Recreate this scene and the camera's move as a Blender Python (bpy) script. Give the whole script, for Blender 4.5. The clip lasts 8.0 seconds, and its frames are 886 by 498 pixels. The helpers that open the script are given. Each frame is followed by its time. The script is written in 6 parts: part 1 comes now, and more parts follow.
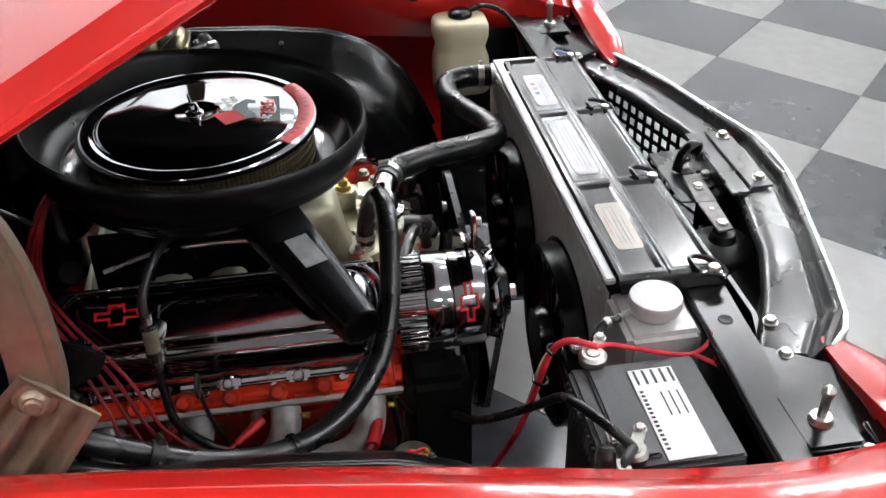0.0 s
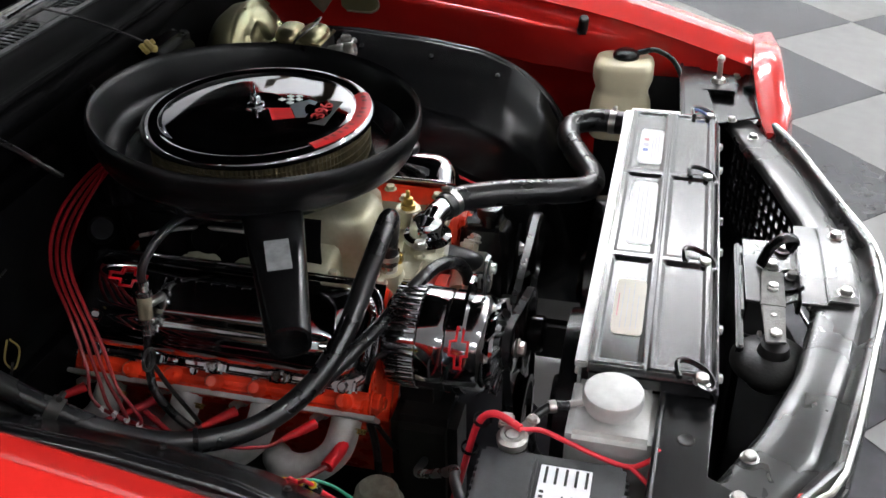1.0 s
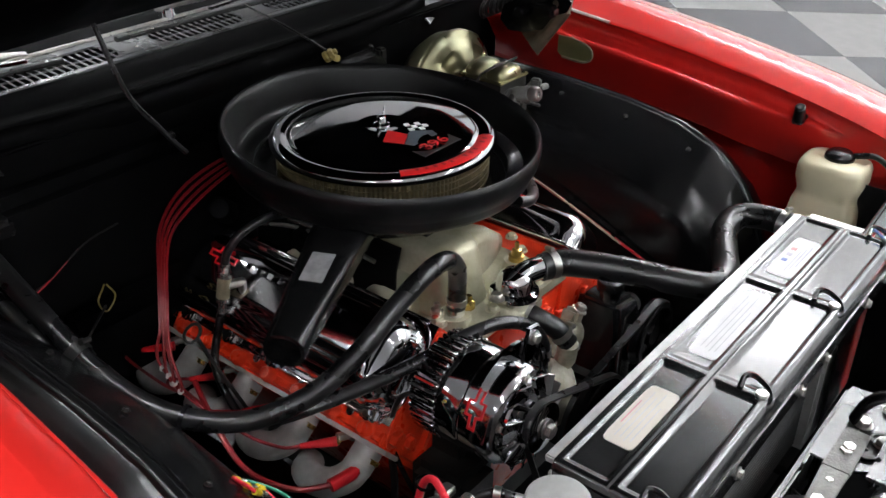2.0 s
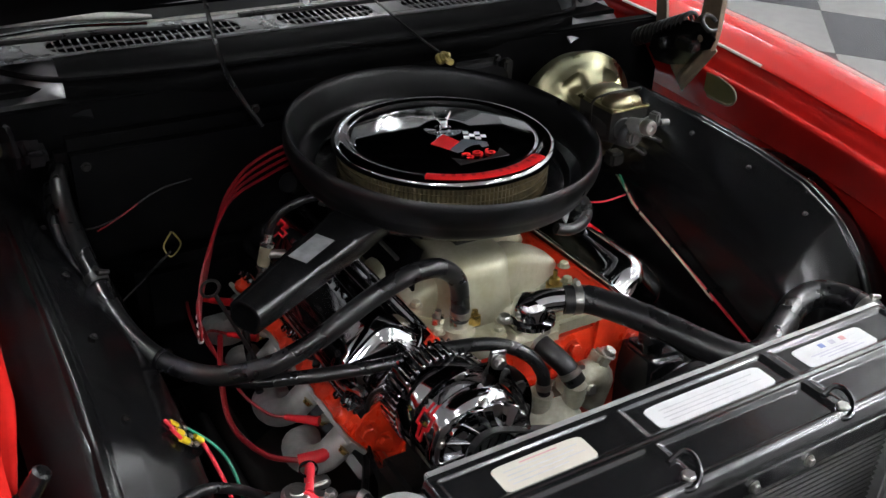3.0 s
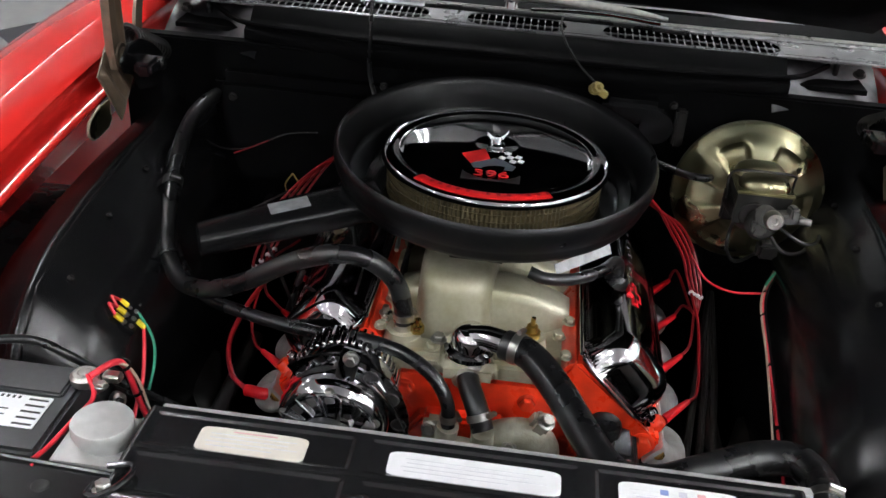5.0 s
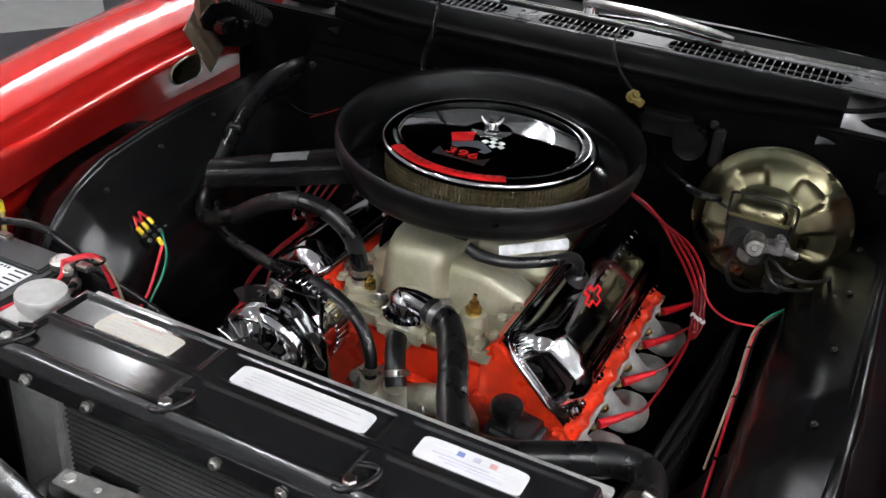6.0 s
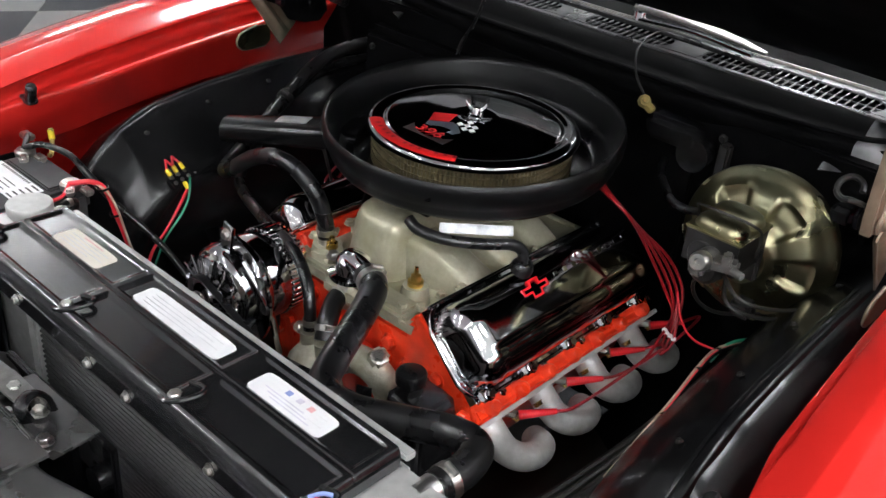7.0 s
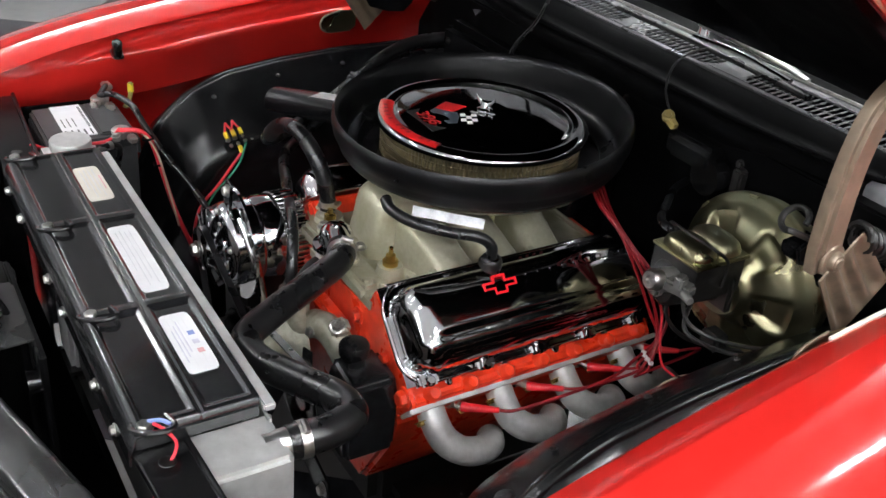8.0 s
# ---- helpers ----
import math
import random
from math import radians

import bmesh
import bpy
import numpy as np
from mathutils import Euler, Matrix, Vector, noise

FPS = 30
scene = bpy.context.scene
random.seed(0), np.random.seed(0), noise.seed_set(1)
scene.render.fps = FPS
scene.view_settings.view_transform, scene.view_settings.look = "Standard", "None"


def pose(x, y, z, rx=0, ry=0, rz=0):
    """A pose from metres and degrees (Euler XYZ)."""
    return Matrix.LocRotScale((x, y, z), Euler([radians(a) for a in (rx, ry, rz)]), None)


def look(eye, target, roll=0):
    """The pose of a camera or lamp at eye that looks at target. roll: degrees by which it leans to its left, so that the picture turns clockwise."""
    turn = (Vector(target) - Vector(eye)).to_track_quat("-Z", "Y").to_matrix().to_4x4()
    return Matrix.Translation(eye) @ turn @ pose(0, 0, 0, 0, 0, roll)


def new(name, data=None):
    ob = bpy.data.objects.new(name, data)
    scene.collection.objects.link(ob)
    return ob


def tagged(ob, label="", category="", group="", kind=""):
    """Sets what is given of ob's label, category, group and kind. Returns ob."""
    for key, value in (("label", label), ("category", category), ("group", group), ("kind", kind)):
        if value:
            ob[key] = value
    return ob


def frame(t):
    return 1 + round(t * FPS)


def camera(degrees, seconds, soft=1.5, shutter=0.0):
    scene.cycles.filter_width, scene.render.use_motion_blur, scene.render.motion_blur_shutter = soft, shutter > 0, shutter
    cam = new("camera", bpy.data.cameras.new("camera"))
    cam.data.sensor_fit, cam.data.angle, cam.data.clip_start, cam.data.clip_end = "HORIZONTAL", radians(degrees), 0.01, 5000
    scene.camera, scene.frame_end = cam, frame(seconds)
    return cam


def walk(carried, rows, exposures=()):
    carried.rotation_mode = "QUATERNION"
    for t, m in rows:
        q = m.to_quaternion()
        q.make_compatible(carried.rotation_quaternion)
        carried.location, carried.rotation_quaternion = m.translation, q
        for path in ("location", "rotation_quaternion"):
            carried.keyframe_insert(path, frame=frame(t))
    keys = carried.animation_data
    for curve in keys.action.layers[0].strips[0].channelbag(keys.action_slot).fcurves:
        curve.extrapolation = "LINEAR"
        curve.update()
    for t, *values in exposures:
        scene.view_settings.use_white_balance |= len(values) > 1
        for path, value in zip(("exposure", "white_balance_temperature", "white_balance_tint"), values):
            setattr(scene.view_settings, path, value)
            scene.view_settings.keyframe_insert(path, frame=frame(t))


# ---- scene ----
cam = camera(49.4, 8.0)
PATH = [
    (0, (-1.336, -0.173, 1.591), (0.301, -0.405, 0.466), -1.7),
    (0.5, (-1.309, -0.404, 1.574), (0.362, -0.318, 0.477), -1.5),
    (1, (-1.249, -0.605, 1.56), (0.387, -0.188, 0.488), -1.1),
    (1.5, (-1.159, -0.78, 1.553), (0.396, -0.042, 0.536), -0.3),
    (2, (-1.045, -0.938, 1.548), (0.322, 0.128, 0.551), 0.9),
    (3.5, (-0.567, -1.295, 1.544), (0.117, 0.312, 0.569), 2.8),
    (4, (-0.379, -1.353, 1.552), (0.031, 0.342, 0.572), 3.1),
    (4.5, (-0.183, -1.382, 1.559), (-0.043, 0.352, 0.573), 3.7),
    (6, (0.54, -1.348, 1.56), (-0.175, 0.239, 0.575), 4.7),
    (6.5, (0.761, -1.262, 1.555), (-0.188, 0.197, 0.57), 4.6),
    (7, (0.948, -1.151, 1.558), (-0.185, 0.165, 0.567), 5.0),
    (7.5, (1.104, -1.013, 1.553), (-0.2, 0.134, 0.562), 5.5),
    (8, (1.224, -0.875, 1.555), (-0.215, 0.093, 0.559), 5.9),
]
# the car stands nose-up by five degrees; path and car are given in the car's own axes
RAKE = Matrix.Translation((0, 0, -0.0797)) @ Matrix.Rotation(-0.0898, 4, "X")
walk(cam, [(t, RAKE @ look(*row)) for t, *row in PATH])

# ---- light ----
world = bpy.data.worlds.new("showroom_air")
scene.world = world
world.use_nodes = True
world.node_tree.nodes["Background"].inputs[0].default_value = (0.9, 0.95, 1.0, 1)
world.node_tree.nodes["Background"].inputs[1].default_value = 0.005
LAMP_GLOW = 138.0


# ---- materials ----
def node_mat(name, base, rough=0.5, metal=0.0, coat=0.0, vary=0.12, scale=40.0, bump=0.0, bump_scale=220.0,
             rough_vary=0.12, second=None, second_amount=0.0, second_scale=6.0, object_random=0.0, spec=0.5, transmission=0.0):
    m = bpy.data.materials.new(name)
    m.use_nodes = True
    nt = m.node_tree
    b = nt.nodes["Principled BSDF"]
    L = nt.links
    tc = nt.nodes.new("ShaderNodeTexCoord")
    n1 = nt.nodes.new("ShaderNodeTexNoise")
    n1.inputs["Scale"].default_value = scale
    n1.inputs["Detail"].default_value = 6
    L.new(tc.outputs["Object"], n1.inputs["Vector"])
    n2 = nt.nodes.new("ShaderNodeTexNoise")
    n2.inputs["Scale"].default_value = second_scale
    n2.inputs["Detail"].default_value = 4
    L.new(tc.outputs["Object"], n2.inputs["Vector"])
    ramp = nt.nodes.new("ShaderNodeMapRange")
    ramp.inputs["From Min"].default_value, ramp.inputs["From Max"].default_value = 0.3, 0.7
    ramp.inputs["To Min"].default_value, ramp.inputs["To Max"].default_value = 1 - vary, 1 + vary
    L.new(n1.outputs["Fac"], ramp.inputs["Value"])
    mul = nt.nodes.new("ShaderNodeVectorMath")
    mul.operation = "SCALE"
    mul.inputs[0].default_value = base
    L.new(ramp.outputs["Result"], mul.inputs["Scale"])
    colour = mul.outputs["Vector"]
    if second is not None:
        mix = nt.nodes.new("ShaderNodeMix")
        mix.data_type = "RGBA"
        mr = nt.nodes.new("ShaderNodeMapRange")
        mr.inputs["From Min"].default_value, mr.inputs["From Max"].default_value = 0.45, 0.7
        mr.inputs["To Min"].default_value, mr.inputs["To Max"].default_value = 0.0, second_amount
        L.new(n2.outputs["Fac"], mr.inputs["Value"])
        L.new(mr.outputs["Result"], mix.inputs["Factor"])
        L.new(colour, mix.inputs["A"])
        mix.inputs["B"].default_value = (*second, 1)
        colour = mix.outputs["Result"]
    if object_random:
        info = nt.nodes.new("ShaderNodeObjectInfo")
        mr = nt.nodes.new("ShaderNodeMapRange")
        mr.inputs["To Min"].default_value, mr.inputs["To Max"].default_value = 1 - object_random, 1 + object_random
        L.new(info.outputs["Random"], mr.inputs["Value"])
        m2 = nt.nodes.new("ShaderNodeVectorMath")
        m2.operation = "SCALE"
        L.new(colour, m2.inputs[0])
        L.new(mr.outputs["Result"], m2.inputs["Scale"])
        colour = m2.outputs["Vector"]
    L.new(colour, b.inputs["Base Color"])
    rr = nt.nodes.new("ShaderNodeMapRange")
    rr.inputs["From Min"].default_value, rr.inputs["From Max"].default_value = 0.3, 0.7
    rr.inputs["To Min"].default_value = max(0.02, rough * (1 - rough_vary))
    rr.inputs["To Max"].default_value = min(1.0, rough * (1 + 2 * rough_vary))
    L.new(n2.outputs["Fac"], rr.inputs["Value"])
    L.new(rr.outputs["Result"], b.inputs["Roughness"])
    b.inputs["Metallic"].default_value = metal
    b.inputs["Coat Weight"].default_value = coat
    b.inputs["Coat Roughness"].default_value = min(0.16, rough * 0.5)
    b.inputs["Specular IOR Level"].default_value = spec
    b.inputs["Transmission Weight"].default_value = transmission
    if bump:
        n3 = nt.nodes.new("ShaderNodeTexNoise")
        n3.inputs["Scale"].default_value = bump_scale
        n3.inputs["Detail"].default_value = 3
        L.new(tc.outputs["Object"], n3.inputs["Vector"])
        bp = nt.nodes.new("ShaderNodeBump")
        bp.inputs["Strength"].default_value = bump
        bp.inputs["Distance"].default_value = 0.002
        L.new(n3.outputs["Fac"], bp.inputs["Height"])
        L.new(bp.outputs["Normal"], b.inputs["Normal"])
    return m


def glow_mat(name, colour, strength):
    m = bpy.data.materials.new(name)
    m.use_nodes = True
    b = m.node_tree.nodes["Principled BSDF"]
    b.inputs["Base Color"].default_value = (0.8, 0.8, 0.8, 1)
    b.inputs["Emission Color"].default_value = (*colour, 1)
    b.inputs["Emission Strength"].default_value = strength
    return m


M_BODY = node_mat("red_body_paint", (0.60, 0.020, 0.016), 0.14, coat=0.8, vary=0.04, scale=8, bump=0.02, bump_scale=90, second=(0.48, 0.014, 0.012), second_amount=0.5, second_scale=3)
M_ENGINE = node_mat("orange_red_engine_paint", (0.78, 0.045, 0.012), 0.28, coat=0.4, vary=0.10, scale=60, bump=0.22, bump_scale=160, second=(0.40, 0.020, 0.008), second_amount=0.5, second_scale=22)
M_BLACK = node_mat("satin_black_paint", (0.0042, 0.0042, 0.0046), 0.22, coat=0.0, vary=0.2, scale=30, bump=0.05, bump_scale=60, rough_vary=0.05, second=(0.008, 0.008, 0.008), second_amount=0.35, second_scale=14, spec=0.28)
M_GLOSS = node_mat("gloss_black_paint", (0.009, 0.009, 0.0098), 0.20, coat=0.4, vary=0.2, scale=30, bump=0.06, bump_scale=60, rough_vary=0.08, second=(0.016, 0.016, 0.016), second_amount=0.3, second_scale=20)
M_FRONT = node_mat("worn_satin_black_metal", (0.018, 0.018, 0.018), 0.26, metal=0.0, coat=0.3, vary=0.15, scale=26, bump=0.10, bump_scale=90, rough_vary=0.2, second=(0.085, 0.083, 0.08), second_amount=0.3, second_scale=9, spec=0.42)
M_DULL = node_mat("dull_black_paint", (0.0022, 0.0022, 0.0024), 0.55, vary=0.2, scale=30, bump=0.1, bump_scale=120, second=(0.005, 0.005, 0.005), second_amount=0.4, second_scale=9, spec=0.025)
M_DARK = node_mat("dull_dark_metal", (0.010, 0.0095, 0.009), 0.42, metal=0.2, vary=0.3, scale=50, bump=0.2, second=(0.028, 0.025, 0.022), second_amount=0.5, second_scale=18)
M_RUBBER = node_mat("black_rubber", (0.0055, 0.0055, 0.006), 0.27, vary=0.2, scale=70, bump=0.08, bump_scale=300, second=(0.014, 0.014, 0.014), second_amount=0.4, second_scale=25, spec=0.45)
M_SEAL = node_mat("satin_black_rubber_seal", (0.0036, 0.0036, 0.0040), 0.30, vary=0.15, scale=60, bump=0.06, bump_scale=420, second=(0.006, 0.006, 0.006), second_amount=0.4, second_scale=15, spec=0.24)
M_CHROME = node_mat("polished_chrome", (0.68, 0.68, 0.69), 0.045, metal=1.0, vary=0.03, scale=20, rough_vary=0.4, bump=0.015, bump_scale=40)
# next two: chrome darkened in its colour to stand for dark reflections
M_DIMCHROME = node_mat("chrome_darkened_for_reflections", (0.42, 0.42, 0.43), 0.045, metal=1.0, vary=0.03, scale=20, rough_vary=0.4, bump=0.015, bump_scale=40)
M_COVERCHROME = node_mat("chrome_dimmed_for_reflections", (0.50, 0.50, 0.51), 0.075, metal=1.0, vary=0.03, scale=20, rough_vary=0.4, bump=0.02, bump_scale=40)
M_STEEL = node_mat("bright_zinc_steel", (0.55, 0.54, 0.51), 0.28, metal=1.0, vary=0.15, scale=120, bump=0.05)
M_ALU = node_mat("brushed_aluminium", (0.62, 0.62, 0.61), 0.32, metal=1.0, vary=0.10, scale=60, bump=0.06, bump_scale=400, second=(0.45, 0.45, 0.45), second_amount=0.4, second_scale=18)
M_ALUSATIN = node_mat("satin_aluminium", (0.60, 0.60, 0.59), 0.42, metal=0.55, vary=0.10, scale=60, bump=0.08, bump_scale=300, second=(0.48, 0.48, 0.47), second_amount=0.5, second_scale=16)
M_CAST = node_mat("cast_aluminium", (0.44, 0.42, 0.32), 0.38, metal=0.45, vary=0.07, scale=140, bump=0.18, bump_scale=420, second=(0.30, 0.28, 0.15), second_amount=0.6, second_scale=14)
M_CASTPUMP = node_mat("weathered_cast_metal", (0.40, 0.385, 0.31), 0.45, metal=0.45, vary=0.2, scale=70, bump=0.35, bump_scale=300, second=(0.18, 0.16, 0.10), second_amount=0.6, second_scale=25)
M_GREYCAST = node_mat("grey_cast_alloy", (0.13, 0.127, 0.12), 0.42, metal=0.5, vary=0.2, scale=70, bump=0.3, bump_scale=300, second=(0.06, 0.055, 0.05), second_amount=0.5, second_scale=25)
M_HEADER = node_mat("pale_grey_ceramic_coating", (0.58, 0.575, 0.56), 0.42, metal=0.4, vary=0.12, scale=70, bump=0.12, bump_scale=300, second=(0.36, 0.34, 0.31), second_amount=0.5, second_scale=20)
M_GOLD = node_mat("gold_cadmium_plating", (0.30, 0.275, 0.165), 0.30, metal=1.0, vary=0.2, scale=22, bump=0.12, bump_scale=60, rough_vary=0.3, second=(0.165, 0.185, 0.125), second_amount=0.8, second_scale=11)
M_BRASS = node_mat("brass", (0.55, 0.38, 0.12), 0.25, metal=1.0, vary=0.1)
M_HINGE = node_mat("brown_phosphate_steel", (0.20, 0.155, 0.11), 0.36, metal=0.4, vary=0.2, scale=45, bump=0.10, second=(0.17, 0.12, 0.08), second_amount=0.7, second_scale=12)
M_MESH = node_mat("olive_gold_filter_mesh", (0.095, 0.076, 0.038), 0.55, metal=0.35, vary=0.3, scale=160, bump=0.5, bump_scale=500, second=(0.03, 0.024, 0.014), second_amount=0.6, second_scale=40)
M_LABEL = node_mat("white_paper_label", (0.84, 0.84, 0.86), 0.45, vary=0.03, second=(0.70, 0.70, 0.73), second_amount=0.5)
M_CREAM = node_mat("cream_paper_label", (0.78, 0.74, 0.66), 0.45, vary=0.03, second=(0.66, 0.60, 0.52), second_amount=0.5)
M_FOIL = node_mat("dull_silver_foil_label", (0.42, 0.43, 0.44), 0.38, metal=0.5, vary=0.15, scale=90, second=(0.2, 0.2, 0.2), second_amount=0.5, second_scale=60)
M_INK = node_mat("grey_print", (0.66, 0.66, 0.69), 0.5)
M_INKBLUE = node_mat("blue_print", (0.22, 0.29, 0.60), 0.5)
M_PALEPRINT = node_mat("pale_lilac_print", (0.66, 0.64, 0.74), 0.5)
M_PINKPRINT = node_mat("pale_pink_print", (0.72, 0.40, 0.42), 0.5)
M_RED = node_mat("red_decal", (0.55, 0.012, 0.014), 0.35, vary=0.05)
M_REDPRINT = node_mat("dark_red_print", (0.22, 0.006, 0.008), 0.35, vary=0.05)
M_REDPLASTIC = node_mat("red_enamel", (0.65, 0.010, 0.018), 0.30, vary=0.06)
M_SLATE = node_mat("slate_blue_decal", (0.06, 0.075, 0.09), 0.4, vary=0.05)
M_BLACKDECAL = node_mat("black_decal", (0.012, 0.012, 0.012), 0.4, vary=0.05)
M_CLEAR = node_mat("aged_clear_plastic", (0.34, 0.29, 0.20), 0.22, metal=0.4, vary=0.2)
M_WHITE = node_mat("white_paint", (0.75, 0.75, 0.75), 0.4, vary=0.05)
M_WIRE = node_mat("red_silicone_wire", (0.22, 0.006, 0.010), 0.34, vary=0.12)
M_CABLE = node_mat("bright_red_cable", (0.62, 0.02, 0.035), 0.38, vary=0.1)
M_TAN = node_mat("pale_tan_wire", (0.42, 0.33, 0.24), 0.5, vary=0.15)
M_GREEN = node_mat("green_wire", (0.02, 0.22, 0.13), 0.4)
M_YELLOW = node_mat("yellow_plastic", (0.75, 0.55, 0.02), 0.4)
M_OLD = node_mat("aged_yellow_plastic", (0.30, 0.23, 0.07), 0.5, vary=0.2)
M_BOTTLE = node_mat("aged_translucent_plastic", (0.66, 0.60, 0.42), 0.40, vary=0.06, scale=20, bump=0.05, second=(0.55, 0.48, 0.30), second_amount=0.5, second_scale=10)
M_BATTERY = node_mat("grey_black_battery_plastic", (0.030, 0.031, 0.033), 0.45, vary=0.15, scale=90, bump=0.15, bump_scale=500)
M_CORE = node_mat("radiator_fins", (0.075, 0.075, 0.075), 0.45, metal=0.6, vary=0.2, scale=200, bump=0.3, bump_scale=600)
M_GLASS = node_mat("windscreen_glass", (0.02, 0.024, 0.024), 0.04, vary=0.02, spec=0.6)
M_COWL = node_mat("satin_grey_cowl", (0.16, 0.16, 0.165), 0.27, metal=0.5, vary=0.15, scale=40, bump=0.12, second=(0.11, 0.11, 0.11), second_amount=0.5, second_scale=15)
# pale patches painted on black for the glare on the cowl ends
M_GLARE = node_mat("black_paint_with_painted_glare", (0.012, 0.012, 0.013), 0.30, vary=0.2, scale=30, bump=0.08, bump_scale=50, second=(0.42, 0.42, 0.43), second_amount=0.95, second_scale=6, spec=0.5)
M_TILE_L = node_mat("pale_grey_floor_tile", (0.155, 0.153, 0.150), 0.24, vary=0.06, scale=14, rough_vary=0.03, spec=0.32, bump=0.04, bump_scale=30, second=(0.140, 0.138, 0.135), second_amount=0.4, second_scale=2.5, object_random=0.06)
M_TILE_D = node_mat("dark_marbled_floor_tile", (0.026, 0.026, 0.030), 0.17, vary=0.45, scale=11, rough_vary=0.04, spec=0.28, bump=0.05, bump_scale=30, second=(0.055, 0.055, 0.06), second_amount=0.5, second_scale=4, object_random=0.15)
M_GROUT = node_mat("dark_joint", (0.10, 0.10, 0.10), 0.7)
M_WALL = node_mat("grey_white_showroom_wall", (0.5, 0.5, 0.51), 0.7, vary=0.04, scale=3, bump=0.05)
M_BRIGHT = node_mat("white_reflector_wall", (0.80, 0.80, 0.80), 0.6, vary=0.03, scale=3, bump=0.05)
M_CEIL = node_mat("grey_ceiling", (0.8, 0.8, 0.8), 0.8, vary=0.04, scale=3)
M_LAMP = glow_mat("lamp_glow", (0.96, 0.98, 1.0), LAMP_GLOW)


# ---- building blocks ----
def part(name, bm, material, parent=None, label="", crease=38):
    bmesh.ops.recalc_face_normals(bm, faces=bm.faces)
    me = bpy.data.meshes.new(name)
    bm.to_mesh(me)
    bm.free()
    me.materials.append(material)
    me.shade_smooth()
    me.set_sharp_from_angle(angle=radians(crease))
    ob = new(name, me)
    if parent is not None:
        ob.parent = parent
        if parent.type == "EMPTY":
            ob.matrix_parent_inverse = Matrix.Translation(parent.location).inverted()
    if label:
        ob["label"] = label
    return ob


def thing(name, place, label, category, group="", kind=""):
    e = new(name)
    e.empty_display_size = 0.02
    e.location = place
    return tagged(e, label, category, group, kind)


def turn_to(axis):
    return Vector(axis).normalized().to_track_quat("Z", "Y").to_matrix().to_4x4()


def box(centre, size, turn=None, bevel=0.003, bm=None, segments=2):
    bm = bm or bmesh.new()
    m = Matrix.Translation(centre) @ (turn or Matrix.Identity(4)) @ Matrix.Diagonal((*size, 1))
    made = bmesh.ops.create_cube(bm, size=1.0, matrix=m)["verts"]
    if bevel:
        edges = list({e for v in made for e in v.link_edges})
        bmesh.ops.bevel(bm, geom=edges, offset=min(bevel, min(size) * 0.45), segments=segments, affect="EDGES", clamp_overlap=True)
    return bm


def lathe(profile, centre=(0, 0, 0), axis=(0, 0, 1), seg=48, bm=None, radial=None):
    """Turn (radius, height) pairs round the axis through the centre."""
    bm = bm or bmesh.new()
    m = Matrix.Translation(centre) @ turn_to(axis)
    rings = []
    for k, (r, h) in enumerate(profile):
        if r < 1e-5:
            rings.append([bm.verts.new(m @ Vector((0, 0, h)))])
            continue
        ring = []
        for i in range(seg):
            a = 2 * math.pi * i / seg
            rr = r * (radial(i, k) if radial else 1)
            ring.append(bm.verts.new(m @ Vector((rr * math.cos(a), rr * math.sin(a), h))))
        rings.append(ring)
    for a, b in zip(rings, rings[1:]):
        if len(a) == 1 and len(b) == 1:
            continue
        for i in range(seg):
            j = (i + 1) % seg
            if len(a) == 1:
                bm.faces.new((a[0], b[i], b[j]))
            elif len(b) == 1:
                bm.faces.new((a[i], a[j], b[0]))
            else:
                bm.faces.new((a[i], a[j], b[j], b[i]))
    return bm


def rod(p, q, r, r2=None, seg=16, bm=None, edge=0.0):
    """A capped round bar from p to q."""
    p, q = Vector(p), Vector(q)
    h = (q - p).length
    r2 = r if r2 is None else r2
    e = min(edge, h * 0.4, r * 0.5)
    prof = [(0, 0), (r - e, 0), (r, e), (r2, h - e), (r2 - e, h), (0, h)] if e else [(0, 0), (r, 0), (r2, h), (0, h)]
    return lathe(prof, p, q - p, seg, bm)


def curve_points(points, steps=8):
    pts = [Vector(p) for p in points]
    if len(pts) == 2:
        return [pts[0].lerp(pts[1], i / steps) for i in range(steps + 1)]
    out = []
    for i in range(len(pts) - 1):
        p0 = pts[i - 1] if i else 2 * pts[0] - pts[1]
        p1, p2 = pts[i], pts[i + 1]
        p3 = pts[i + 2] if i + 2 < len(pts) else 2 * pts[-1] - pts[-2]
        for s in range(steps):
            t = s / steps
            out.append(0.5 * ((2 * p1) + (p2 - p0) * t + (2 * p0 - 5 * p1 + 4 * p2 - p3) * t * t + (3 * p1 - p0 - 3 * p2 + p3) * t ** 3))
    out.append(pts[-1])
    return out


